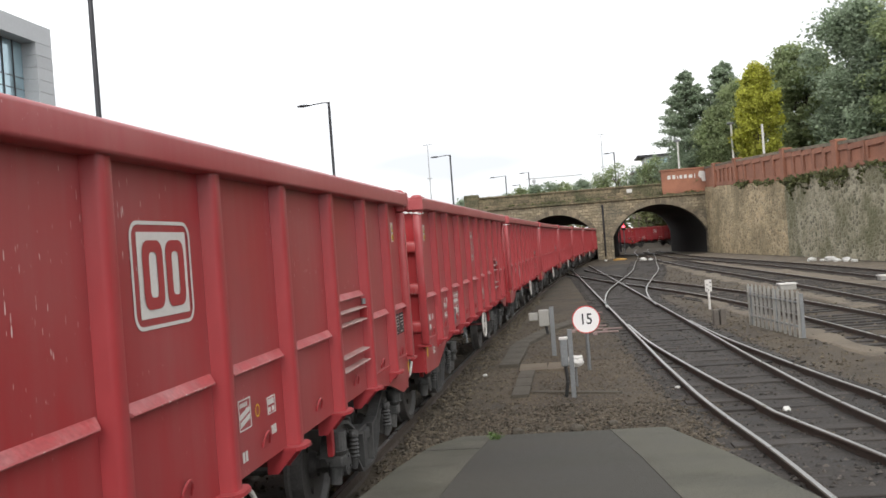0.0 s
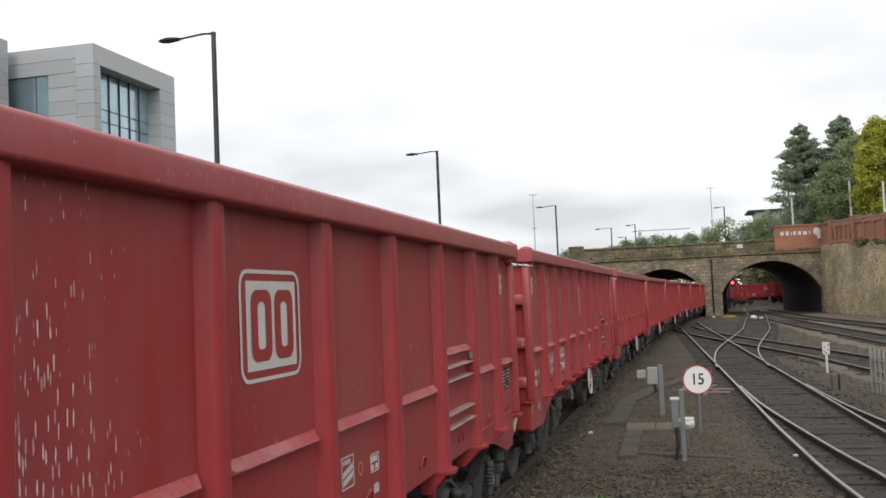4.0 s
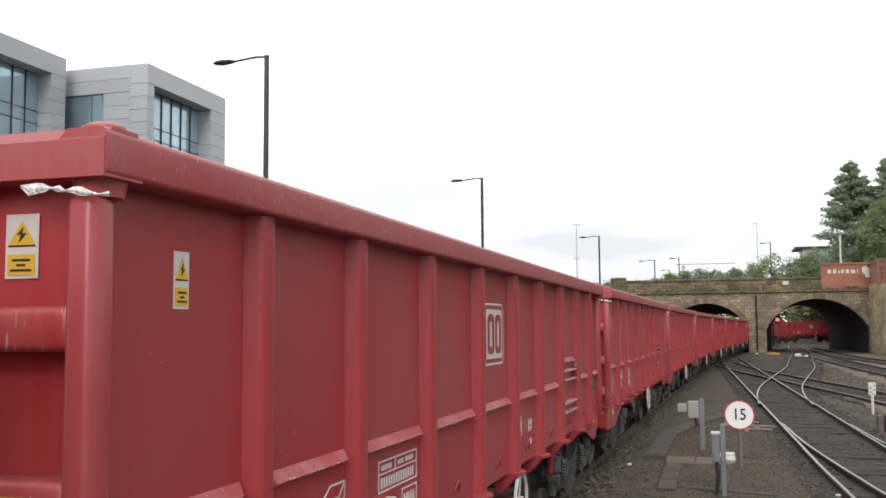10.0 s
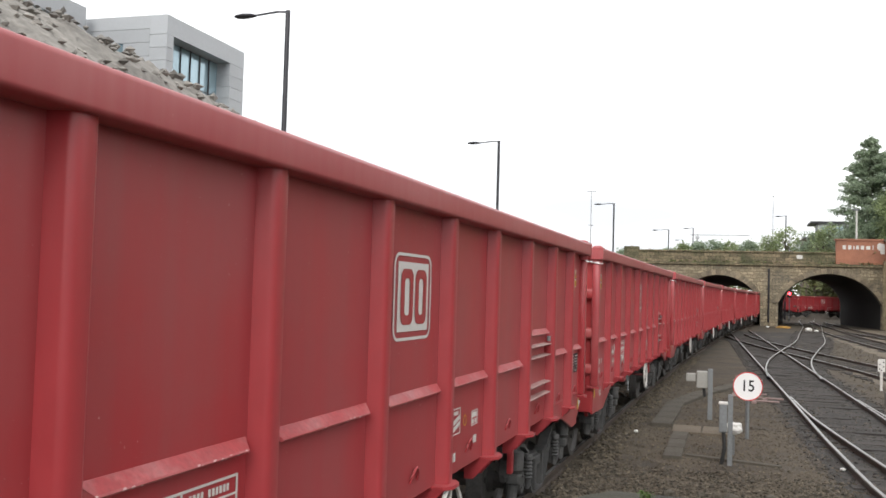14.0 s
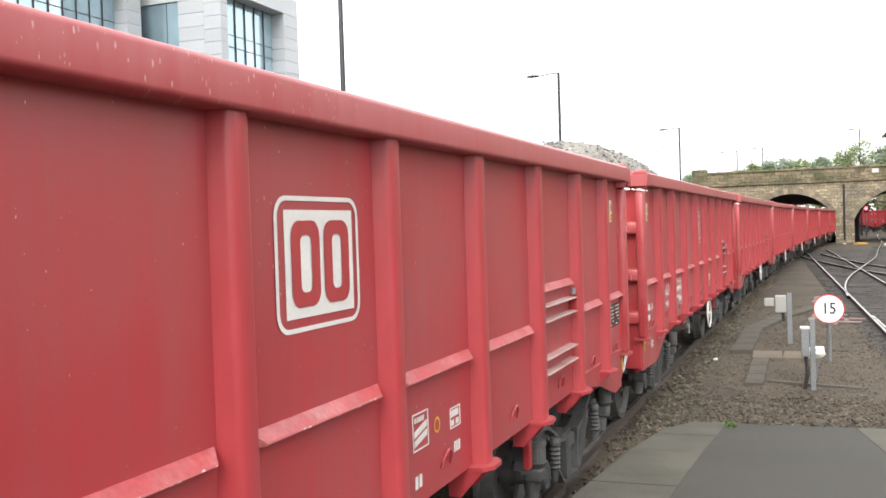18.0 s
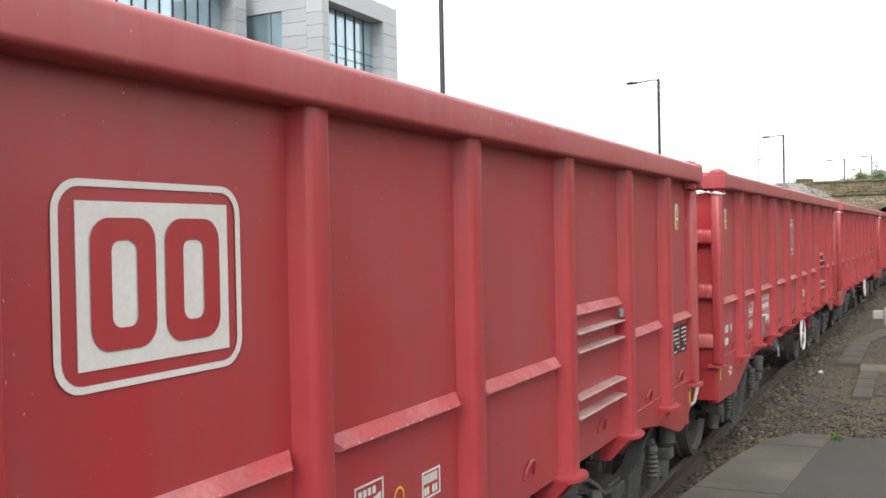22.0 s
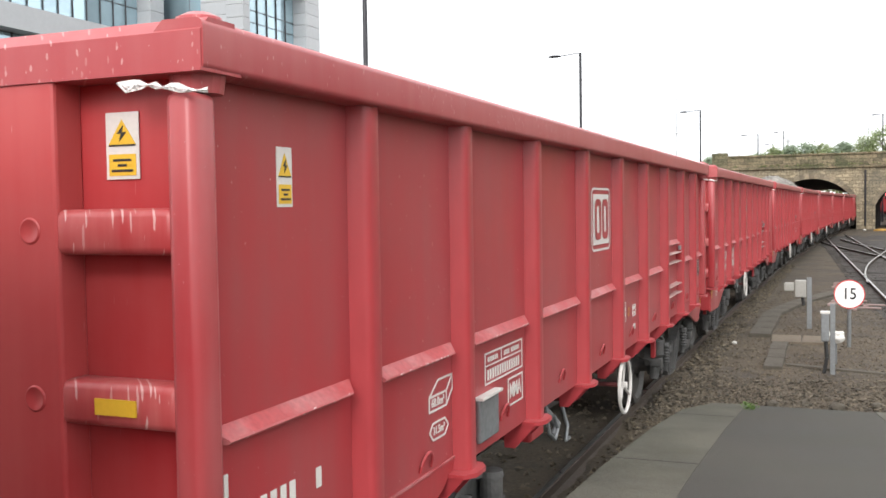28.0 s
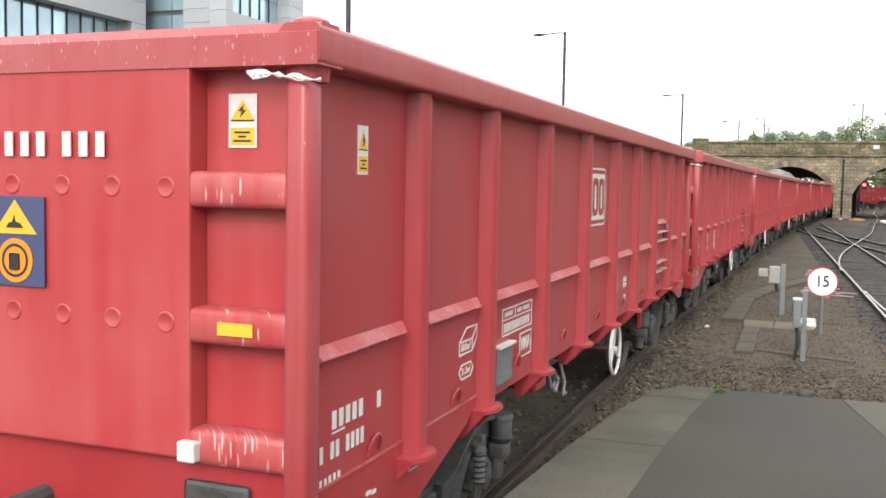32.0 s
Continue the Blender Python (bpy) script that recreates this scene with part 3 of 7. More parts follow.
# ---- tracks ----
def smooth_line(pts, step=0.6):
    """A smooth curve through a few plan points, as (x, y, heading) at even steps."""
    p = [Vector((*q, 0)) for q in pts]
    p = [2 * p[0] - p[1]] + p + [2 * p[-1] - p[-2]]
    out = []
    for i in range(1, len(p) - 2):
        a, b, c, d = p[i - 1:i + 3]
        n = max(2, int((c - b).length / step))
        for k in range(n):
            t = k / n
            out.append(0.5 * ((2 * b) + (c - a) * t + (2 * a - 5 * b + 4 * c - d) * t * t + (3 * b - a - 3 * c + d) * t ** 3))
    out.append(p[-2])
    res = []
    for i, q in enumerate(out):
        w = out[min(i + 1, len(out) - 1)] - out[max(i - 1, 0)]
        res.append((q.x, q.y, math.atan2(w.x, w.y)))
    return res


def rail_mesh(name, line, off, z=0.0):
    """One rail: foot, web and head swept along the line at a sideways offset."""
    prof = [(-0.065, -0.15), (0.065, -0.15), (0.065, -0.135), (0.012, -0.11), (0.012, -0.04), (0.035, -0.028), (0.035, -0.006), (0.022, 0.0),
            (-0.022, 0.0), (-0.035, -0.006), (-0.035, -0.028), (-0.012, -0.04), (-0.012, -0.11), (-0.065, -0.135)]
    verts, faces, mats = [], [], []
    n = len(prof)
    for x, y, h in line:
        cx, cy = math.cos(h), -math.sin(h)
        for px, pz in prof:
            verts.append((x + (off + px) * cx, y + (off + px) * cy, z + pz))
    for i in range(len(line) - 1):
        for k in range(n):
            a, b = i * n + k, i * n + (k + 1) % n
            faces.append((a, b, b + n, a + n))
            mats.append(1 if k == 7 else 0)
    me = bpy.data.meshes.new(name)
    me.from_pydata(verts, [], faces)
    me.materials.append(RAIL)
    me.materials.append(RAILTOP)
    me.polygons.foreach_set("material_index", mats)
    return me


def sleeper_mesh():
    bm = bmesh.new()
    box(bm, -1.25, 1.25, -0.125, 0.125, -0.25, -0.098, 0.012)
    return finish("sleeper", bm, SLEEPER)


SLEEPER_ME = sleeper_mesh()


def track(name, pts, label, sleepers=True, first=0.0, last=1e9, near=-1e9):
    line = smooth_line(pts)
    t = thing(name, label, "railway track", "railway tracks")
    for off in (-0.7525, 0.7525):
        part("rail", rail_mesh("rail", line, off), RAIL, t, "rusty rail with a bright worn head")
    if sleepers:
        d, left = 0.0, 0.3
        for a, b in zip(line, line[1:]):
            step = math.hypot(b[0] - a[0], b[1] - a[1])
            left -= step
            if left <= 0:
                left += 0.68
                if near < a[1] < last:
                    part("sleeper", SLEEPER_ME, SLEEPER, t, at=pose(a[0], a[1], 0, 0, 0, -math.degrees(a[2])))
    return t


main_pts = [(x, y) for s, x, y, h in LINE if s % 5 == 0 and -25 <= s <= 150]
track("main_track", main_pts, "railway track sunk in dark ballast under the wagons", sleepers=False)
track("side_track", [(9.5, -22), (3.95, 0), (2.73, 10.9), (2.42, 15.9), (2.26, 21.2), (2.05, 29), (1.20, 60), (0.75, 75)],
      "railway track curving past the platform end", near=24, last=62)
track("branch_track", [(11.0, -12), (5.2, 4), (3.42, 11.2), (3.12, 13.2), (2.82, 15.8), (2.40, 20.5), (2.22, 24.5)],
      "second track joining the first at a turnout", sleepers=False)
track("arch_track", [(1.93, 30.5), (2.05, 35), (2.43, 40.4), (3.35, 48.4), (4.5, 58.2), (5.5, 70.8), (7.2, 92), (8.2, 112), (9.5, 128)],
      "track curving off from a turnout into the bridge", near=36, last=80)
track("crossover_track", [(7.0, 10), (6.6, 18), (6.25, 24), (5.75, 29.5), (5.0, 35), (3.85, 41.5), (2.6, 48), (1.2, 57), (0.3, 66)],
      "crossover track cutting over the yard", near=15, last=60)
track("yard_track", [(9.4, 12), (9.1, 22), (8.9, 34), (8.65, 42), (8.3, 50), (7.9, 60), (7.6, 74), (7.9, 92)], "yard track leading to the arch", near=18, last=75)
track("wall_track", [(12.9, 20), (12.3, 32), (11.9, 44), (11.3, 55), (10.3, 68), (9.4, 80), (9.3, 93), (9.2, 112)], "track beside the retaining wall", near=30, last=80)


def bed_edges(y):
    """Left and right limits of the dark bed under the turnout at y."""
    a = [(2, 2.2), (10.9, 1.5), (15.9, 1.2), (21.2, 1.03), (29, .82), (45, .40), (60, 0.0), (75, -.4)]
    b = [(2, 7.3), (11.2, 4.7), (15.8, 4.1), (20.5, 3.75), (24.5, 3.5), (35, 3.35), (48, 4.7), (60, 6.0), (75, 7.2)]
    f = lambda p: float(np.interp(y, [q[0] for q in p], [q[1] for q in p]))
    return f(a), f(b)


def track_bed():
    verts, faces = [], []
    n = 16
    ys = [2 + .3 * k for k in range(243)]
    for y in ys:
        a, b = bed_edges(y)
        for i in range(n + 1):
            f = i / n
            x = a + (b - a) * f + (.10 * noise.noise((y * 1.3, i, 2)) if i in (0, n) else 0)
            z = ground_height(x, y) + (.014 if 0 < i < n else -.05) + .012 * noise.noise((x * 4, y * 4, 9))
            verts.append((x, y, z))
    for j in range(len(ys) - 1):
        for i in range(n):
            k = j * (n + 1) + i
            faces.append((k, k + 1, k + n + 2, k + n + 1))
    me = bpy.data.meshes.new("track_bed")
    me.from_pydata(verts, [], faces)
    me.materials.append(BED)
    me.shade_smooth()
    tagged(new("track_bed", me), "oily black ballast bed under the turnout", "track bed", kind="structure")
    t = thing("turnout_timbers", "long dark timbers under the turnout", "sleepers")
    y = 8.0
    while y < 24:
        a, b = bed_edges(y)
        part("timber", box(bmesh.new(), a + .25, b - .2, -.125, .125, -.25, -.102, .012), SLEEPER, t, at=pose(0, y, .012 * math.sin(y * 3), 0, 0, 1.5))
        y += .70


BED = material("oily_black_ballast", (0.034, 0.029, 0.025), 0.9, vary=0.5, scale=2.5, fine=34, bump=1.0, second=(0.018, 0.016, 0.014), amount=0.8)
track_bed()


def pale_strips():
    """Trodden sandy earth between the yard tracks."""
    for left, right in (([(7.4, 26), (7.2, 34), (6.6, 42), (6.4, 50), (6.5, 62), (6.4, 74)], [(8.1, 26), (7.9, 34), (7.6, 42), (7.3, 50), (6.9, 62), (6.6, 74)]),
                        ([(10.2, 22), (9.95, 34), (9.7, 42), (9.35, 50), (8.95, 60), (8.6, 72)], [(11.6, 22), (11.15, 34), (10.9, 44), (10.4, 54), (9.8, 63), (9.1, 72)]),
                        ([(13.6, 28), (13.1, 40), (12.6, 52), (11.6, 66), (10.7, 78), (10.4, 90)], [(18.0, 28), (16.8, 40), (15.4, 52), (14.9, 66), (13.9, 78), (13.0, 90)]),
                        ([(4.95, 17), (4.6, 24), (4.3, 30), (4.1, 36)], [(5.6, 17), (5.3, 24), (4.9, 29), (4.4, 36)])):
        verts, faces, n = [], [], 8
        y0, y1 = left[0][1], left[-1][1]
        m = int((y1 - y0) / .5)
        for j in range(m + 1):
            y = y0 + (y1 - y0) * j / m
            a = float(np.interp(y, [p[1] for p in left], [p[0] for p in left])) + .3 * noise.noise((y * .5, 0, 3))
            b = float(np.interp(y, [p[1] for p in right], [p[0] for p in right])) + .3 * noise.noise((y * .5, 5, 3))
            for i in range(n + 1):
                x = a + (b - a) * i / n
                edge = 0 < i < n and 0 < j < m
                verts.append((x, y, ground_height(x, y) + (.03 if edge else -.06) + .02 * noise.noise((x * 2, y * 2, 6))))
        for j in range(m):
            for i in range(n):
                k = j * (n + 1) + i
                faces.append((k, k + 1, k + n + 2, k + n + 1))
        me = bpy.data.meshes.new("earth_strip")
        me.from_pydata(verts, [], faces)
        me.materials.append(EARTH)
        me.shade_smooth()
        tagged(new("earth_strip", me), "pale trodden earth between the yard tracks", "ground", kind="structure")


EARTH = material("pale_trodden_earth", (0.150, 0.122, 0.088), 0.95, vary=0.35, scale=0.9, fine=24, bump=0.8, second=(0.075, 0.060, 0.044), amount=0.8)
pale_strips()


# ---- platform end ----
def make_platform():
    t = thing("platform_ramp", "grey asphalt platform ramp with pale concrete edging", "platform", kind="structure")
    # level part under the camera, then a ramp running down to the ground
    prof = [(-40, 0.66), (4.4, 0.66), (6.5, 0.51), (8.75, 0.30), (10.6, 0.09), (11.4, 0.0), (11.65, -0.03)]

    def slab(name, x0s, x1s, mat, dz, label):
        bm = bmesh.new()
        top0 = [bm.verts.new((x0s(y), y, z + dz)) for y, z in prof]
        top1 = [bm.verts.new((x1s(y), y, z + dz)) for y, z in prof]
        lo0 = [bm.verts.new((x0s(y), y, -0.3)) for y, z in prof]
        lo1 = [bm.verts.new((x1s(y), y, -0.3)) for y, z in prof]
        for i in range(len(prof) - 1):
            bm.faces.new((top0[i], top1[i], top1[i + 1], top0[i + 1]))
            bm.faces.new((lo0[i], top0[i], top0[i + 1], lo0[i + 1]))
            bm.faces.new((top1[i], lo1[i], lo1[i + 1], top1[i + 1]))
        bm.faces.new((lo0[-1], top0[-1], top1[-1], lo1[-1]))
        return part(name, bm, mat, t, label)

    left = lambda y: -1.52 if y < 10.5 else -1.52 + (y - 10.5) * 0.22
    inner_l = lambda y: -0.90
    inner_r = lambda y: 0.92 - max(0, y - 4.4) * 0.060
    right = lambda y: 1.82 - max(0, y - 4.4) * 0.094
    slab("coping_edge", left, inner_l, CONCRETE, 0.0, "worn pale concrete coping along the rails")
    for y, h in ((6.9, -.098), (10.1, -.114)):
        z0 = float(np.interp(y, [p[0] for p in prof], [p[1] for p in prof]))
        part("slab_joint", box(bmesh.new(), -1.52, -.905, -.003, .003, -.01, .002), NEAR_BLACK, t, at=pose(0, y, z0, math.degrees(math.atan(h))))
    slab("asphalt_surface", inner_l, inner_r, ASPHALT, -0.005, "dark grey asphalt")
    slab("side_edging", inner_r, right, CONCRETE, 0.0, "pale concrete edging strip")


make_platform()


# ---- bridge ----
def arch_profile(x0, x1, spring, crown, n=20):
    """Points of a segmental arch from x0 to x1."""
    w, r = (x1 - x0) / 2, crown - spring
    rad = (w * w + r * r) / (2 * r)
    c = crown - rad
    a = math.asin(w / rad)
    return [((x0 + x1) / 2 + rad * math.sin(-a + 2 * a * i / n), c + rad * math.cos(-a + 2 * a * i / n)) for i in range(n + 1)]


Y_BRIDGE = 93.0
ARCHES = ((-4.6, 2.8, 2.1, 4.45), (4.35, 13.1, 2.0, 4.75))


def pierced_wall(arches, xa, xb, top, y0, y1):
    """A wall with arched openings, in upright strips so that the openings go right through."""
    bm = bmesh.new()

    def strip(x0, z0, x1, z1):
        f = [bm.verts.new(p) for p in ((x0, y0, z0), (x1, y0, z1), (x1, y0, top), (x0, y0, top))]
        g = [bm.verts.new(p) for p in ((x0, y1, z0), (x1, y1, z1), (x1, y1, top), (x0, y1, top))]
        bm.faces.new(f)
        bm.faces.new(g[::-1])
        bm.faces.new((f[1], f[0], g[0], g[1]))
    x = xa
    for x0, x1, sp, cr in arches:
        strip(x, -0.4, x0, -0.4)
        a = arch_profile(x0, x1, sp, cr)
        for p, q in zip(a, a[1:]):
            strip(p[0], p[1], q[0], q[1])
        for xx, zz in ((x0, sp), (x1, sp)):
            bm.faces.new([bm.verts.new(p) for p in ((xx, y0, -0.4), (xx, y1, -0.4), (xx, y1, zz), (xx, y0, zz))])
        x = x1
    strip(x, -0.4, xb, -0.4)
    bmesh.ops.remove_doubles(bm, verts=bm.verts, dist=0.001)
    return bm


def make_bridge():
    t = thing("bridge", "soot-stained sandstone road bridge with two segmental arches", "bridge", kind="structure")
    part("spandrel_wall", pierced_wall(ARCHES, -30, 13.6, 5.4, Y_BRIDGE, Y_BRIDGE + 1.2), BRIDGE_STONE, t, "soot-stained coursed stone wall over the arches")
    bm = bmesh.new()
    box(bm, -30, 13.6, Y_BRIDGE - 0.22, Y_BRIDGE + 1.4, 5.36, 5.62, 0.05)
    part("string_course", bm, BRIDGE_DARK, t, "projecting dark stone string course")
    bm = bmesh.new()
    box(bm, -9.0, 13.6, Y_BRIDGE + 0.05, Y_BRIDGE + 0.55, 5.62, 6.55, 0.05)
    part("parapet", bm, BRIDGE_DARK, t, "weathered stone parapet")
    bm = bmesh.new()
    box(bm, -9.3, 13.6, Y_BRIDGE - 0.05, Y_BRIDGE + 0.65, 6.55, 6.72, 0.05)
    part("coping", bm, BRIDGE_DARK, t, "mossy stone coping")
    bm = bmesh.new()
    box(bm, -9.6, -8.2, Y_BRIDGE - 0.15, Y_BRIDGE + 0.8, 5.6, 7.0, 0.06)
    part("parapet_pier", bm, BRIDGE_DARK, t)
    # barrels of the two arches
    far = ((-3.0, 4.0), (5.6, 11.35))
    for (x0, x1, sp, cr), (f0, f1) in zip(ARCHES, far):
        bm = bmesh.new()
        a = [(x0, -0.4)] + arch_profile(x0, x1, sp, cr) + [(x1, -0.4)]
        b = [(f0, -0.4)] + arch_profile(f0, f1, sp - .1, cr - (.25 if x0 > 0 else .8)) + [(f1, -0.4)]
        va = [bm.verts.new((x, Y_BRIDGE + 1.15, z)) for x, z in a]
        vb = [bm.verts.new((x, Y_BRIDGE + 16, z)) for x, z in b]
        for i in range(len(a) - 1):
            bm.faces.new((va[i], va[i + 1], vb[i + 1], vb[i]))
        part("barrel_vault", bm, NEAR_BLACK, t, "black tunnel lining", smooth=True)
    part("far_wall", pierced_wall([(f0, f1, sp - .1, cr - (.25 if x0 > 0 else .8)) for (x0, x1, sp, cr), (f0, f1) in zip(ARCHES, far)], -30, 60, 5.4, Y_BRIDGE + 16, Y_BRIDGE + 16.5), NEAR_BLACK, t)
    bm = bmesh.new()
    box(bm, -30, 60, Y_BRIDGE + 0.6, Y_BRIDGE + 16.4, 5.40, 5.58)
    part("deck", bm, ASPHALT, t, "road deck")
    # voussoirs round each arch
    for x0, x1, sp, cr in ARCHES:
        n = 23
        a = arch_profile(x0, x1, sp, cr, n)
        o = arch_profile(x0 - 0.45, x1 + 0.45, sp - 0.05, cr + 0.5, n)
        for i in range(n):
            bm = bmesh.new()
            k = 0.06
            mixp = lambda p, q, f: (p[0] + (q[0] - p[0]) * f, p[1] + (q[1] - p[1]) * f)
            quad = [mixp(a[i], a[i + 1], k), mixp(a[i], a[i + 1], 1 - k), mixp(o[i], o[i + 1], 1 - k), mixp(o[i], o[i + 1], k)]
            extrude_poly(bm, quad, 0.35, Matrix.Translation((0, Y_BRIDGE + 0.25, 0)) @ pose(0, 0, 0, 90))
            part("voussoir", bm, STONE, t)
    # drain pipe on the pier
    bm = bmesh.new()
    tube(bm, (3.53, Y_BRIDGE - 0.12, 0.2), (3.53, Y_BRIDGE - 0.12, 5.1), 0.09)
    part("drain_pipe", bm, POLE, t, "dark iron drain pipe")
    return t


bridge = make_bridge()


# ---- retaining wall ----
WALL = [(13.1, 93.0), (13.9, 80.0), (15.0, 68.5), (15.6, 53.5), (17.5, 36.0), (22.0, 16.0), (30.0, -10.0)]
STONE_TOP = [6.0, 5.5, 5.05, 4.85, 4.6, 4.4, 4.2]
BRICK_TOP = [7.9, 7.5, 7.1, 6.35, 6.1, 5.9, 5.7]


def make_wall():
    t = thing("retaining_wall", "rough pale stone retaining wall topped by a red brick parapet", "wall", kind="structure")
    for i in range(len(WALL) - 1):
        (x0, y0), (x1, y1) = WALL[i], WALL[i + 1]
        d = Vector((x1 - x0, y1 - y0, 0)).normalized()
        nrm = Vector((-d.y, d.x, 0))
        if nrm.x < 0:
            nrm = -nrm
        for name, mat, lo0, lo1, hi0, hi1, off in (("stone_face", STONE_WALL if i < 2 else STONE_GREY, -.4, -.4, STONE_TOP[i], STONE_TOP[i + 1], 0.0),
                                                  ("brick_parapet", BRICK, STONE_TOP[i], STONE_TOP[i + 1], BRICK_TOP[i] - .18, BRICK_TOP[i + 1] - .18, 0.12),
                                                  ("coping", STONE, BRICK_TOP[i] - .18, BRICK_TOP[i + 1] - .18, BRICK_TOP[i], BRICK_TOP[i + 1], 0.02)):
            bm = bmesh.new()
            a, b = Vector((x0, y0, 0)) + nrm * off, Vector((x1, y1, 0)) + nrm * off
            thick = 0.9 if name == "stone_face" else 0.45 if name == "brick_parapet" else 0.65
            r = []
            for p, lo, hi in ((a, lo0, hi0), (b, lo1, hi1)):
                q = p + nrm * thick
                r.append([(p.x, p.y, lo), (q.x, q.y, lo), (q.x, q.y, hi), (p.x, p.y, hi)])
            sweep(bm, r)
            part(name, bm, mat, t)
    return t


STONE_WALL = rubble_work("rubble_stone_wall", (0.56, 0.43, 0.25), (0.19, 0.14, 0.085), (0.62, 0.52, 0.35), 0.40, (0.21, 0.175, 0.105), 0.8, 0.3)
STONE_GREY = rubble_work("grey_mossy_stone_wall", (0.44, 0.39, 0.28), (0.13, 0.12, 0.085), (0.46, 0.42, 0.31), 0.40, (0.13, 0.13, 0.065), 0.85, 0.3)
make_wall()


# ---- office building ----
def make_building():
    yb = 62.5
    blocks = (("rear", -40.6, yb, 74.4, 22.4), ("front", -46.9, 28.0, yb - 1.2, 22.9))
    for which, xf, y0, y1, top in blocks:
        t = thing("office_building", "modern grey-clad office block with deep framed ribbon windows", "building", "office blocks")
        deep = 30
        bm = bmesh.new()
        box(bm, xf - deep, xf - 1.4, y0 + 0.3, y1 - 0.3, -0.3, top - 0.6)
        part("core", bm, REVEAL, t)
        # cladding frame round the window bands on the track side
        fa, fb = (0.9, 2.4) if which == "rear" else (1.6, 1.6)
        bands = [(top - 7.4, top - 1.5), (top - 15.4, top - 9.0), (2.0, top - 17.0)]
        zs = [top] + [z for lo, hi in bands for z in (hi, lo)] + [-0.3]
        for k in range(0, len(zs), 2):
            hi, lo = zs[k], zs[k + 1]
            n = max(1, int((hi - lo) / 0.95))
            for j in range(n):
                bm = bmesh.new()
                box(bm, xf - 1.5, xf, y0, y1, lo + (hi - lo) * j / n + 0.015, lo + (hi - lo) * (j + 1) / n - 0.015)
                part("cladding_panel", bm, CLADDING, t)
        for lo, hi in bands:
            for a, b in ((y0, y0 + fa), (y1 - fb, y1)):
                n = max(1, int((hi - lo) / 0.95))
                for j in range(n):
                    bm = bmesh.new()
                    box(bm, xf - 1.5, xf, a, b, lo + (hi - lo) * j / n + 0.015, lo + (hi - lo) * (j + 1) / n - 0.015)
                    part("cladding_panel", bm, CLADDING, t)
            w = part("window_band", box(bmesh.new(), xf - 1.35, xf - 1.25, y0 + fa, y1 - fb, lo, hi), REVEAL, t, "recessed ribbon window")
            ny = int((y1 - y0 - fa - fb) / 1.35)
            for j in range(ny):
                a = y0 + fa + (y1 - y0 - fa - fb) * j / ny
                b = y0 + fa + (y1 - y0 - fa - fb) * (j + 1) / ny
                bm = bmesh.new()
                box(bm, xf - 1.24, xf - 1.2, a + 0.04, b - 0.04, lo + 0.05, hi - 0.05)
                part("pane", bm, GLASSM, w)
                bm = bmesh.new()
                box(bm, xf - 1.2, xf - 1.10, a - 0.03, a + 0.03, lo, hi)
                part("mullion", bm, MULLION, w)
            for zz in (lo + (hi - lo) * .36, lo + (hi - lo) * .52):
                bm = bmesh.new()
                box(bm, xf - 1.2, xf - 1.16, y0 + fa, y1 - fb, zz - .03, zz + .03)
                part("transom", bm, MULLION, w)
        # end wall facing the station
        n = int((top + 0.3) / 1.0)
        for j in range(n):
            lo, hi = -0.3 + (top + .3) * j / n, -0.3 + (top + .3) * (j + 1) / n
            cuts = [(xf - deep, xf - 1.5)]
            if which == "rear" and (top - 10.2 < (lo + hi) / 2 < top - 1.7):
                cuts = [(xf - deep, xf - 7.8), (xf - 3.8, xf - 1.5)]
            for a, b in cuts:
                bm = bmesh.new()
                box(bm, a, b - .01, y0, y0 + 0.3, lo + 0.015, hi - 0.015)
                part("cladding_panel", bm, CLADDING, t)
        if which == "rear":
            for j, (lo, hi) in enumerate(((top - 10.3, top - 7.5), (top - 7.3, top - 6.2), (top - 6.0, top - 1.6))):
                w = part("window", box(bmesh.new(), xf - 7.8, xf - 3.8, y0 + .25, y0 + .35, lo, hi), REVEAL, t)
                for a, b in ((xf - 7.7, xf - 5.0), (xf - 4.9, xf - 3.9)):
                    part("pane", box(bmesh.new(), a, b, y0 + .18, y0 + .24, lo + .08, hi - .08), GLASSM, w)
            part("banner", box(bmesh.new(), xf - 3.0, xf - 0.1, y0 - .12, y0 - .04, top - 11.4, top - 9.4), MAGENTA, t, "magenta banner with a small white mark")
            part("banner_mark", box(bmesh.new(), xf - 1.9, xf - 1.3, y0 - .15, y0 - .125, top - 10.6, top - 10.1), WHITE, t)


make_building()


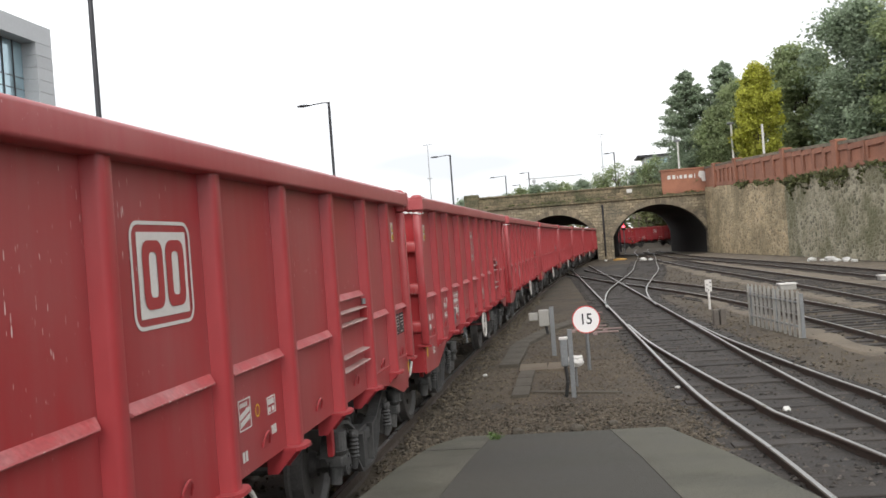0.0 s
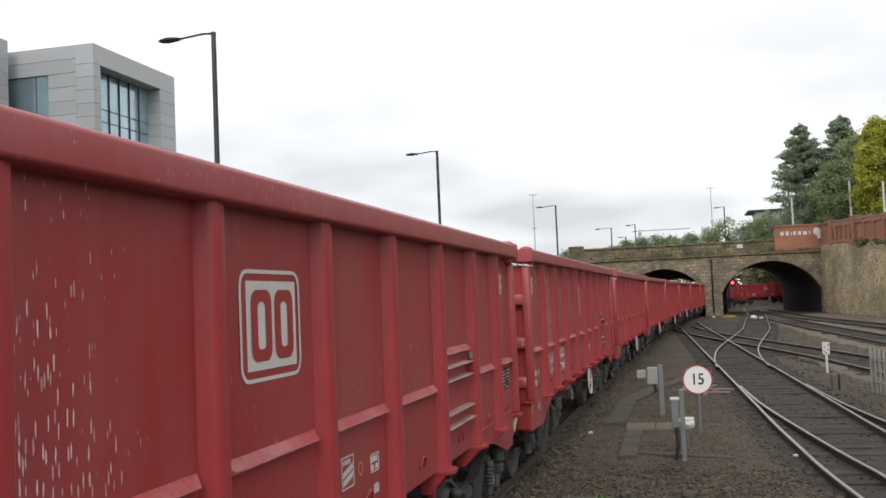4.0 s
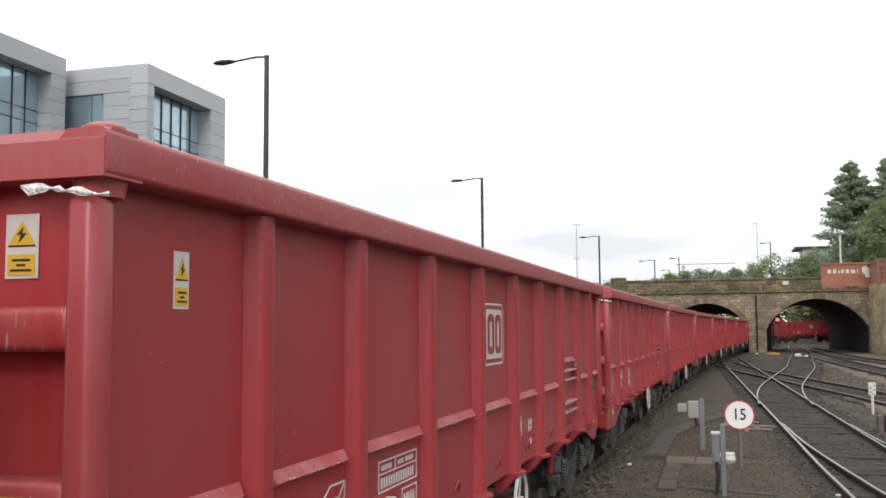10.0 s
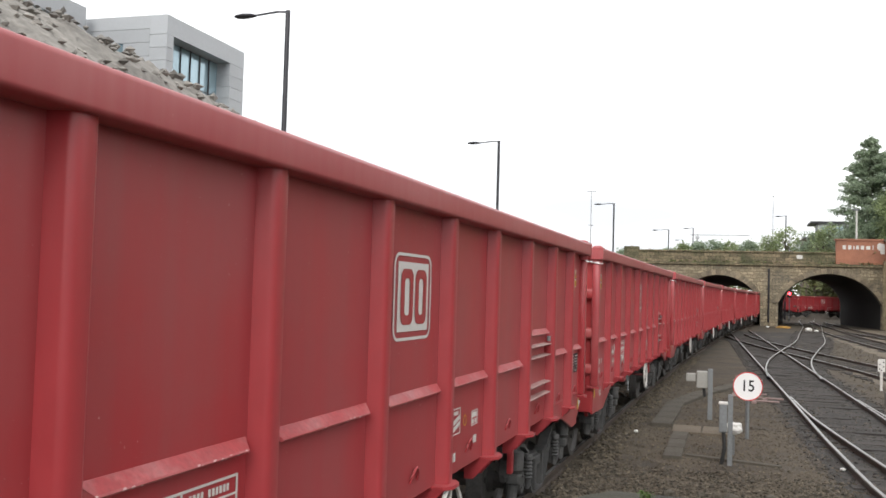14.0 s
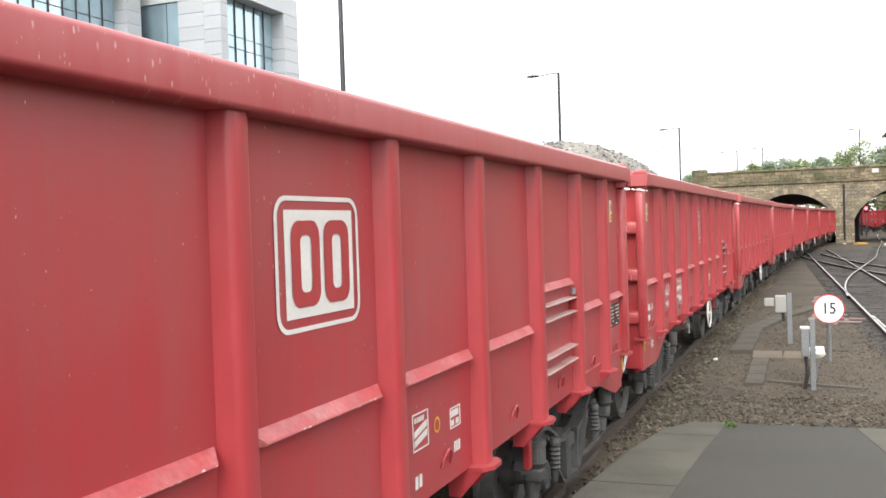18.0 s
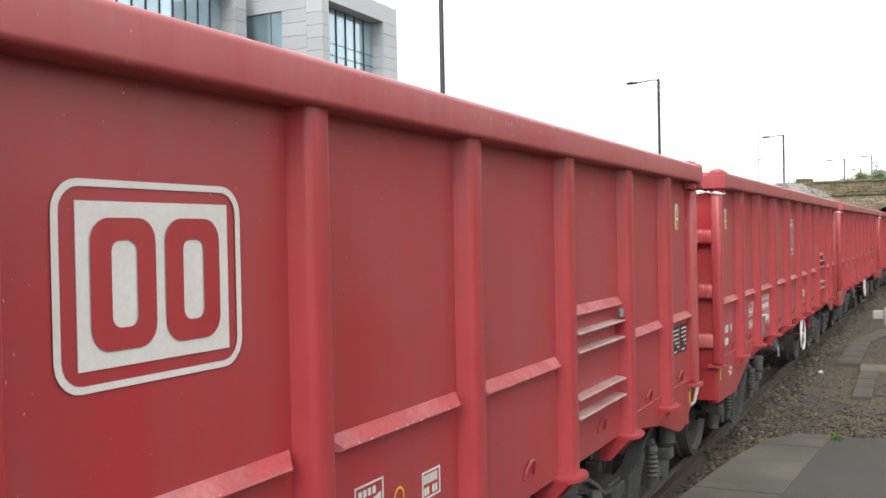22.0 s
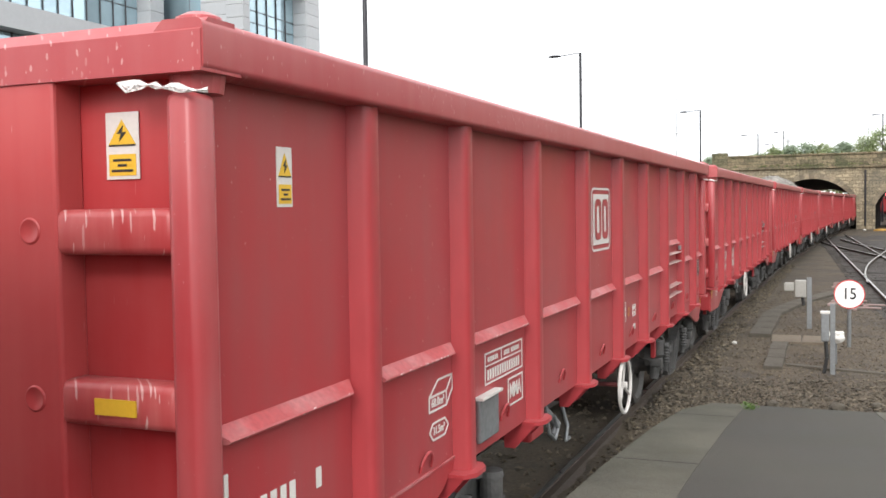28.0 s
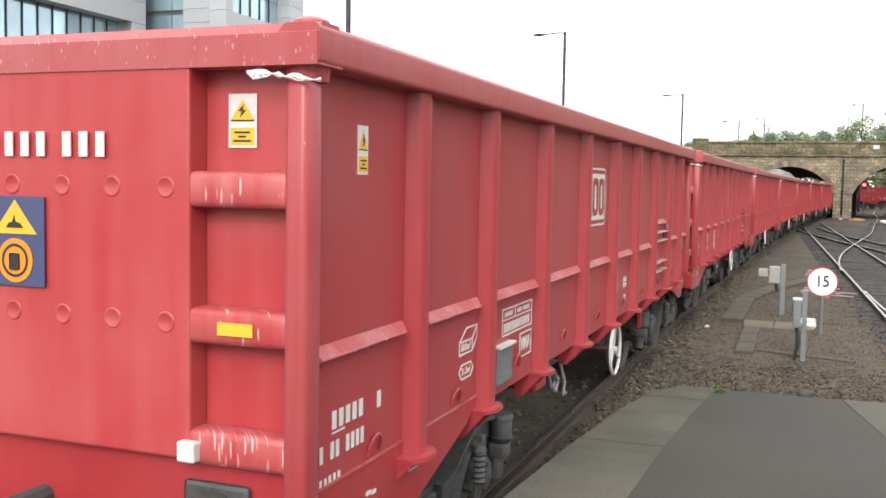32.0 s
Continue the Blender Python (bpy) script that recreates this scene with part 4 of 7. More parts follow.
# ---- street lamps and masts ----
def lamp_column(x, y, h, arm, group_label, mat=None, double=False):
    t = thing("street_lamp", group_label, "street lamp", "street lamps", at=pose(x, y, -0.15))
    mat = mat or POLE
    k = h / 11
    part("column", tube(tube(bmesh.new(), (0, 0, 0), (0, 0, 2.2), 0.13, 0.13), (0, 0, 2.2), (0, 0, h), 0.085, 0.075), mat, t)
    bm = bmesh.new()
    pts = [(0.02, 0, h - 0.05), (-0.3 * arm, 0, h - 0.02), (-arm, 0, h - 0.10)]
    for a, b in zip(pts, pts[1:]):
        tube(bm, a, b, 0.035, 0.03, 8)
    part("arm", bm, mat, t)
    bm = bmesh.new()
    L = 0.75
    rings = []
    for f, w, zt, zb in ((0, .05, .03, -.03), (.2, .10, .06, -.05), (.6, .15, .07, -.07), (.9, .11, .04, -.05), (1, .03, .0, -.02)):
        cx = -arm + 0.05 - L * f
        rings.append([(cx, -w, h - .1), (cx, -w * .6, h - .1 + zt), (cx, w * .6, h - .1 + zt), (cx, w, h - .1), (cx, w * .6, h - .1 + zb), (cx, -w * .6, h - .1 + zb)])
    sweep(bm, rings)
    part("lamp_head", bm, mat, t, "dark lamp head", smooth=False)
    return t


HL = 8.5
lamp_column(-0.4909 * 26.9, 26.9, 10.96, 1.15, "tall dark street lamp with a single arm")
lamp_column(-0.2378 * 53.1, 53.1, 11.01, 1.15, "tall dark street lamp with a single arm")
lamp_column(-0.1145 * 90.4, 90.4, 11.0, 1.15, "tall dark street lamp with a single arm")


def mast(x, y, h):
    t = thing("floodlight_mast", "tall thin pale lighting mast with a cross-bar head", "mast", "lighting masts", at=pose(x, y, -0.15))
    part("pole", tube(bmesh.new(), (0, 0, 0), (0, 0, h), 0.10, 0.045), PALEPOLE, t)
    part("cross_bar", box(bmesh.new(), -0.55, 0.55, -.06, .06, h - .03, h + .05, .02), PALEPOLE, t)
    part("lower_ring", box(bmesh.new(), -0.3, 0.3, -.1, .1, h * .72, h * .72 + .12, .02), PALEPOLE, t)


mast(-0.138 * 120, 120, 0.107 * 120 + 2.45)
mast(0.041 * 135, 135, 0.102 * 135 + 2.45)


# ---- things beside the tracks ----
def speed_sign():
    t = thing("speed_sign", "round white speed limit sign with black figures on a grey post", "sign", at=pose(0.364, 17.4, -0.17))
    part("post", tube(bmesh.new(), (0, 0.055, 0), (0, 0.055, 1.0), 0.035), GALV, t, "galvanised post")
    zc = 0.96
    d = part("disc", tube(bmesh.new(), (0, 0, zc), (0, 0.015, zc), 0.234, seg=40), SIGN_WHITE, t, "white disc")
    bm = bmesh.new()
    ring = []
    for k in range(40):
        a = 2 * math.pi * k / 40
        ca, sa = math.cos(a), math.sin(a)
        ring.append([(ca * r, y, zc + sa * r) for r, y in ((.230, -.006), (.245, -.006), (.245, .02), (.230, .02))])
    vs = [[bm.verts.new(p) for p in r] for r in ring]
    for k in range(40):
        a, b = vs[k], vs[(k + 1) % 40]
        for i in range(4):
            bm.faces.new((a[i], a[(i + 1) % 4], b[(i + 1) % 4], b[i]))
    part("border", bm, RIM_RED, t, "thin red border")
    me = text_mesh("15", 0.27, 0.004, BLACK, 0.86)
    part("speed_figure", me, BLACK, t, "black numerals reading 15", at=pose(0, -0.004, zc, 90, 0, 0))


def text_mesh(body, size, depth, mat, squeeze=1.0):
    cu = bpy.data.curves.new("lettering", "FONT")
    cu.body = body
    cu.size = size
    cu.extrude = depth / 2
    cu.align_x = "CENTER"
    cu.align_y = "CENTER"
    cu.resolution_u = 3
    cu.offset = size * 0.012
    ob = bpy.data.objects.new("lettering", cu)
    me = bpy.data.meshes.new_from_object(ob)
    bpy.data.objects.remove(ob)
    bpy.data.curves.remove(cu)
    for v in me.vertices:
        v.co.x *= squeeze
    me.materials.clear()
    me.materials.append(mat)
    return me


speed_sign()


# ---- bank behind the retaining wall ----
def make_bank():
    verts, faces = [], []
    outs = (0.9, 3, 8, 16, 30, 60, 140, 500)
    rows = list(zip(WALL, STONE_TOP))
    rows = [((13.0, 108.0), 6.0), ((13.2, 99.0), 6.0)] + rows
    far = [((20, 420), 6.0)] + rows
    for (x, y), z in far:
        for o in outs:
            verts.append((x + o, y + o * 0.15, z + 0.1 + min(o, 60) * 0.07 + 0.25 * noise.noise((x + o, y, 1))))
    n = len(outs)
    for j in range(len(far) - 1):
        for i in range(n - 1):
            faces.append((j * n + i, j * n + i + 1, (j + 1) * n + i + 1, (j + 1) * n + i))
    me = bpy.data.meshes.new("bank")
    me.from_pydata(verts, [], faces)
    me.materials.append(GRASS)
    me.shade_smooth()
    tagged(new("bank", me), "grassy bank behind the brick parapet", "ground", kind="structure")


GRASS = material("rough_grass_bank", (0.07, 0.085, 0.035), 0.95, vary=0.4, scale=0.6, fine=12, bump=0.6, second=(0.10, 0.08, 0.045), amount=0.5)
make_bank()


# ---- trees ----
def leaf_mesh(name, rng, spots, size, mat, flat=0.5):
    """Small pointed leaf clumps: crossed triangles scattered at the given spots (x, y, z, radius)."""
    v, f = [], []
    for x, y, z, r, n in spots:
        for _ in range(n):
            while True:
                a, b, c = rng.uniform(-1, 1), rng.uniform(-1, 1), rng.uniform(-1, 1)
                if a * a + b * b + c * c < 1:
                    break
            q = r * (1.7 if rng.random() < .18 else 1)  # stray twigs
            px, py, pz = x + a * q, y + b * q, z + c * q * flat
            s = size * rng.uniform(0.6, 1.4)
            d = Vector((rng.uniform(-1, 1), rng.uniform(-1, 1), rng.uniform(-.6, .6))).normalized()
            e = d.orthogonal().normalized()
            e.rotate(Matrix.Rotation(rng.uniform(0, 6.28), 3, d))
            k = len(v)
            p = Vector((px, py, pz))
            v += [tuple(p - d * s), tuple(p + e * s * .55), tuple(p + d * s), tuple(p - e * s * .55)]
            f.append((k, k + 1, k + 2, k + 3))
    me = bpy.data.meshes.new(name)
    me.from_pydata(v, [], f)
    me.materials.append(mat)
    return me


def conifer(x, y, z, h, w, seed, label):
    rng = random.Random(seed)
    t = thing("conifer_tree", label, "tree", "trees behind the wall", at=pose(x, y, z))
    part("trunk", tube(bmesh.new(), (0, 0, 0), (0, 0, h * .96), .32, .04, 9), BARK, t)
    limbs, spots = bmesh.new(), []
    for k in range(230):
        f = rng.random() ** .8
        zz = h * (0.03 + 0.94 * f)
        reach = w * (1 - f) ** 0.60 * rng.choice((.6, .8, .95, 1.1)) * rng.uniform(.9, 1.1) + .15
        a = rng.uniform(0, 6.28)
        end = (reach * math.cos(a), reach * math.sin(a), zz + rng.uniform(-.2, .9) * (1 - f) + .05 * reach)
        tube(limbs, (0, 0, max(0, zz - .3)), tuple(c * .8 if i < 2 else c for i, c in enumerate(end)), .03, .008, 4)
        for s in (.3, .5, .68, .84, 1.0):
            spots.append((end[0] * s, end[1] * s, zz - .3 + (end[2] - zz + .3) * s, .24 + .30 * (1 - f), 46))
    spots.append((0, 0, h * .98, .28, 20))
    part("branching", limbs, BARK, t)
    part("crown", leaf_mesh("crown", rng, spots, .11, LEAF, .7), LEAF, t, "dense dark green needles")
    return t


def broadleaf(x, y, z, h, w, seed, mat, label, name="broadleaf_tree", leaf=.17, dense=60, low=0.10, count=95):
    rng = random.Random(seed)
    t = thing(name, label, "tree", "trees behind the wall", at=pose(x, y, z))
    part("trunk", tube(bmesh.new(), (0, 0, 0), (0, 0, h * .45), .028 * h, .018 * h, 8), BARK, t)
    limbs, spots = bmesh.new(), []
    for k in range(count):
        a, f = rng.uniform(0, 6.28), rng.uniform(0, 1)
        zz = h * (low + (1 - low) * f)
        prof = math.sin(math.pi * min(1, .22 + f * .74)) ** .6
        q = w * prof * math.sqrt(rng.uniform(.15, 1)) * rng.uniform(.8, 1.12)
        end = (q * math.cos(a), q * math.sin(a), zz * rng.uniform(.93, 1.0))
        tip = (end[0] * .8, end[1] * .8, end[2] * .9)
        tube(limbs, (0, 0, min(h * .45, zz * .6)), tip, .05, .012, 5)
        spots.append((*end, rng.uniform(.5, 1.0) * w * .24 + .2, dense))
        if k % 3 == 0:
            spots.append((end[0] * .5, end[1] * .5, end[2] * .92, w * .3 + .2, dense))
    part("branching", limbs, BARK, t)
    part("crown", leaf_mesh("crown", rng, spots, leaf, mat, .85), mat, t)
    return t


conifer(13.7, 106, 6.0, 13.4, 4.2, 1, "tall dark conifer with drooping layered branches")
conifer(17.5, 105, 6.2, 13.6, 4.0, 2, "tall dark conifer with an uneven top")
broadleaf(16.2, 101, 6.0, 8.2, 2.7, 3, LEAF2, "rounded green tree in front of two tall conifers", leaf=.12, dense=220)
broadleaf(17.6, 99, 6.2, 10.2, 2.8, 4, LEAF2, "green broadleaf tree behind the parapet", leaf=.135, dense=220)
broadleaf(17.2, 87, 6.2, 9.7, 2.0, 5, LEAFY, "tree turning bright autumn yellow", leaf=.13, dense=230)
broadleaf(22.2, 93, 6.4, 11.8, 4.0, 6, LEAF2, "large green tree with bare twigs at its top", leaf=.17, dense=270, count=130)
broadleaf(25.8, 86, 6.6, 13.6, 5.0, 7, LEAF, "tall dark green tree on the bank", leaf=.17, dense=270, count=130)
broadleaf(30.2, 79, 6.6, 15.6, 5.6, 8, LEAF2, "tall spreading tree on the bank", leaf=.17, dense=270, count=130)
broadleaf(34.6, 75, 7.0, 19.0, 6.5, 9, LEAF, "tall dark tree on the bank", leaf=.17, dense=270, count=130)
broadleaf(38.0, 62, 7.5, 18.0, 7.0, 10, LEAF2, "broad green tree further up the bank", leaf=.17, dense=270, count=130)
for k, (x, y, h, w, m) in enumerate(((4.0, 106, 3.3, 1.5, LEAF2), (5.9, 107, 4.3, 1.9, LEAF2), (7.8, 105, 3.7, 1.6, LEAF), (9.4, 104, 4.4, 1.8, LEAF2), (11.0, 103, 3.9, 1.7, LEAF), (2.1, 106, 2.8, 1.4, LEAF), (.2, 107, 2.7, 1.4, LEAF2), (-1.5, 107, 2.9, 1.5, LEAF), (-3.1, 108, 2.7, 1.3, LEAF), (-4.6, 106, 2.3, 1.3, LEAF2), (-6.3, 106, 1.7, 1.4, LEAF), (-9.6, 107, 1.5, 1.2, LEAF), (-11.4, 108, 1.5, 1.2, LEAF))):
    b = broadleaf(x, y, 5.55, h, w, 60 + k, m, "green bush on the far side of the bridge", name="bush", leaf=.11, dense=45, low=.05, count=45)
    tagged(b, category="bush", group="bushes beyond the bridge")


# green scrub seen through the arch, and weeds on the wall
def scrub():
    rng = random.Random(12)
    spots = [(rng.uniform(-18, 40), rng.uniform(168, 182), rng.uniform(.3, 6.8), 1.6, 30) for _ in range(300)]
    me = leaf_mesh("scrub", rng, spots, .36, WEED_DARK, .8)
    tagged(new("scrub", me), "dense green scrub beyond the bridge", "scrub", kind="stuff")
    spots = []
    for k in range(520):
        i = rng.choice((1, 2, 2, 2, 3, 3))
        f = rng.random()
        (x0, y0), (x1, y1) = WALL[i], WALL[i + 1]
        zt = STONE_TOP[i] + (STONE_TOP[i + 1] - STONE_TOP[i]) * f
        clump = .5 + .5 * math.sin(7.3 * f + 2.1 * i) * math.sin(19.0 * f + i)
        if rng.random() > .15 + clump ** 2:
            continue
        drop = abs(rng.gauss(0, .55 * clump)) if i > 1 else abs(rng.gauss(0, .12))
        spots.append((x0 + (x1 - x0) * f - .08, y0 + (y1 - y0) * f, zt + .05 - drop, .22, 9))
    me = leaf_mesh("ivy", rng, spots, .13, WEED_DARK, .8)
    tagged(new("wall_weeds", me), "green weeds trailing over the stone wall", "weeds", kind="stuff")
    spots = [(rng.uniform(-8, 13), Y_BRIDGE + rng.uniform(-.1, .4), 6.72 + rng.uniform(-.2, .1), .18, 7) for _ in range(90)]
    spots += [(rng.uniform(-8, 13), Y_BRIDGE - .15, 5.66 + rng.uniform(-.05, .1), .16, 6) for _ in range(80)]
    me = leaf_mesh("moss", rng, spots, .09, WEED_DARK, .6)
    tagged(new("bridge_weeds", me), "weeds and moss along the bridge parapet", "weeds", kind="stuff")


WEED_DARK = material("olive_weeds", (0.115, 0.125, 0.050), 0.9, vary=0.35, scale=2, fine=10, bump=0.0, island=0.4)
scrub()


# ---- brick parapet piers, panels and painted marks ----
def wall_at(f):
    """Plan position, outward normal and tops at f along the parapet, counted in segments."""
    i = min(int(f), len(WALL) - 2)
    g = f - i
    (x0, y0), (x1, y1) = WALL[i], WALL[i + 1]
    d = Vector((x1 - x0, y1 - y0, 0)).normalized()
    n = Vector((d.y, -d.x, 0))
    if n.x > 0:
        n = -n
    return Vector((x0 + (x1 - x0) * g, y0 + (y1 - y0) * g, 0)), n, d, STONE_TOP[i] + (STONE_TOP[i + 1] - STONE_TOP[i]) * g, BRICK_TOP[i] + (BRICK_TOP[i + 1] - BRICK_TOP[i]) * g


def parapet_details():
    t = thing("parapet_piers", "red brick piers and raised frames on the parapet", "wall", kind="structure")
    fs = [.35, .95, 2.0, 2.75, 3.5]
    for f in fs:
        p, n, d, lo, hi = wall_at(f)
        m = Matrix.Translation(p) @ Matrix((( d.x, n.x, 0, 0), (d.y, n.y, 0, 0), (0, 0, 1, 0), (0, 0, 0, 1)))
        part("pier", box(bmesh.new(), -.42, .42, -.5, .10, lo - .1, hi + .03, .03), BRICK, t, "brick pier", at=m)
        part("pier_cap", box(bmesh.new(), -.46, .46, -.55, .13, hi + .03, hi + .13, .03), BRICK, t, at=m)
    k = 0
    for a, b in zip(fs, fs[1:]):
        cnt = 5
        for j in range(cnt):
            f = a + (b - a) * (j + .5) / cnt
            p, n, d, lo, hi = wall_at(f)
            p2, *_ = wall_at(a + (b - a) * (j + 1) / cnt)
            half = (p2 - p).length * .98
            m = Matrix.Translation(p) @ Matrix(((d.x, n.x, 0, 0), (d.y, n.y, 0, 0), (0, 0, 1, 0), (0, 0, 0, 1)))
            bm = bmesh.new()
            y0, y1 = -.12, -.02
            for q in ((-half, half, lo + .05, lo + .35), (-half, half, hi - .5, hi - .2), (-half, -half + .28, lo + .35, hi - .5), (half - .28, half, lo + .35, hi - .5)):
                box(bm, q[0], q[1], y0, y1, q[2], q[3])
            part("panel_frame", bm, BRICK, t, at=m)


parapet_details()


def graffiti():
    bm = bmesh.new()
    rng = random.Random(9)
    # brick return wall over the arch that carries the white marks
    t = thing("brick_parapet_end", "red brick parapet end with white painted marks", "wall", kind="structure")
    part("brickwork", box(bmesh.new(), 9.2, 13.7, Y_BRIDGE - .12, Y_BRIDGE + .5, 5.6, 7.75, .03), BRICK, t)
    part("cap", box(bmesh.new(), 9.1, 13.9, Y_BRIDGE - .2, Y_BRIDGE + .58, 7.75, 7.92, .03), BRICK, t)
    x = 9.75
    for w, h in ((.36, .36), (.34, .36), (.12, .3), (.30, .34), (.34, .34), (.42, .30), (.1, .36)):
        part("paint_mark", box(bmesh.new(), x, x + w * .8, Y_BRIDGE - .128, Y_BRIDGE - .122, 6.98, 6.98 + h), BIN, t)
        x += w + .1
    bm = bmesh.new()
    for k in range(7):
        box(bm, 12.55 + rng.uniform(0, .7), 12.75 + rng.uniform(.1, .75), Y_BRIDGE - .129 - .001 * k, Y_BRIDGE - .122, 6.55 + rng.uniform(0, .7), 6.8 + rng.uniform(.3, .8))
    part("paint_splash", bm, BIN, t)
    part("parapet_mark", box(bmesh.new(), 5.9, 6.4, Y_BRIDGE + .035, Y_BRIDGE + .045, 6.05, 6.4), BIN, t)


graffiti()


# ---- posts and far things beyond ----
def pale_post(x, y, z0, z1, head=True):
    t = thing("platform_lamp_post", "short white lamp post behind the parapet", "lamp post", "white lamp posts", at=pose(x, y, z0))
    part("post", tube(bmesh.new(), (0, 0, 0), (0, 0, z1 - z0), .10, .09), WHITE, t)
    if head:
        part("lamp_head", box(bmesh.new(), -.35, .25, -.12, .12, z1 - z0 - .02, z1 - z0 + .16, .04), GALV, t)


pale_post(.1174 * 98, 98, 6.0, .088 * 98 + 2.3)
pale_post(.1713 * 88, 88, 5.8, .1008 * 88 + 2.3)
pale_post(.2014 * 82, 82, 5.6, .0979 * 82 + 2.3, head=False)
lamp_column(-.059 * 128, 128, .068 * 128 + 2.45, 1.4, "dark street lamp beyond the bridge")
lamp_column(-.035 * 135, 135, .070 * 135 + 2.45, .6, "dark street lamp beyond the bridge")
lamp_column(-.045 * 160, 160, .058 * 160 + 2.45, .6, "dark street lamp beyond the bridge")
lamp_column(.0531 * 125, 125, .0827 * 125 + 2.45, .6, "dark street lamp beyond the bridge")


def far_flats():
    t = thing("apartment_block", "distant pale apartment block with a flat overhanging roof", "building", at=pose(19.5, 210, 0))
    part("wall", box(bmesh.new(), -5, 12, 0, 10, -.3, 15.2), STONE_JOINT, t)
    part("upper_storey", box(bmesh.new(), -2, 12, 1, 10, 15.2, 18.2), CLADDING, t)
    part("roof", box(bmesh.new(), -3.6, 12.5, .2, 10.5, 18.2, 18.6, .05), POLE, t)
    for k in range(4):
        part("window", box(bmesh.new(), -1.5 + k * 2.6, .2 + k * 2.6, .9, 1.0, 15.8, 17.6), GLASSM, t)
    part("balcony", box(bmesh.new(), -5.2, -1.8, -.9, 1.0, 15.0, 15.3), GALV, t)
    c = thing("tower_crane", "far-off pale tower crane jib", "crane", at=pose(-8, 260, 0))
    part("mast", box(bmesh.new(), -.2, .2, -.2, .2, -.3, 19), PALEPOLE, c)
    part("jib", box(bmesh.new(), -2, 13, -.15, .15, 18.5, 18.78), PALEPOLE, c)
    part("cab", box(bmesh.new(), -.5, .5, -.6, .5, 17.6, 18.3, .1), PALEPOLE, c)
    for k, (x, h) in enumerate(((-13, 2.2), (-10.5, 1.9), (-1, 1.5))):
        q = thing("white_post", "white post beyond the bridge parapet", "post", "white posts", at=pose(x * .78, 106, 5.56))
        part("shaft", box(bmesh.new(), -.15, .15, -.1, .1, 0, h, .02), WHITE, q)
    # dark line of far woods
    rng = random.Random(31)
    spots = [(x + rng.uniform(-2, 2), 420 + rng.uniform(-8, 8), rng.uniform(4, 17 + 5 * noise.noise((x * .05, 0, 0)) - max(0, (x + 40) * .03)), 3.2, 9) for x in np.linspace(-110, 60, 260)]
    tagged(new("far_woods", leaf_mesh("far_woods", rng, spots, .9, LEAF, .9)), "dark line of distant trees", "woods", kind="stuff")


far_flats()


def signal():
    t = thing("colour_light_signal", "railway signal showing a red light beyond the bridge", "signal", at=pose(6.75, 118, -.15))
    part("post", tube(bmesh.new(), (0, 0, 0), (0, 0, 3.0), .07), GALV, t)
    part("head", box(bmesh.new(), -.25, .25, -.12, .12, 2.75, 3.95, .04), BLACK, t)
    part("lamp", tube(bmesh.new(), (0, -.12, 3.2), (0, -.17, 3.2), .17, seg=20), SIGNAL_RED, t, "glowing red lamp")
    part("hood", box(bmesh.new(), -.2, .2, -.35, -.12, 3.4, 3.43), BLACK, t)


SIGNAL_RED = bpy.data.materials.new("red_signal_lamp")
SIGNAL_RED.use_nodes = True
SIGNAL_RED.node_tree.nodes["Principled BSDF"].inputs["Base Color"].default_value = (0.6, 0.02, 0.03, 1)
SIGNAL_RED.node_tree.nodes["Principled BSDF"].inputs["Emission Color"].default_value = (1.0, 0.05, 0.07, 1)
SIGNAL_RED.node_tree.nodes["Principled BSDF"].inputs["Emission Strength"].default_value = 6
signal()


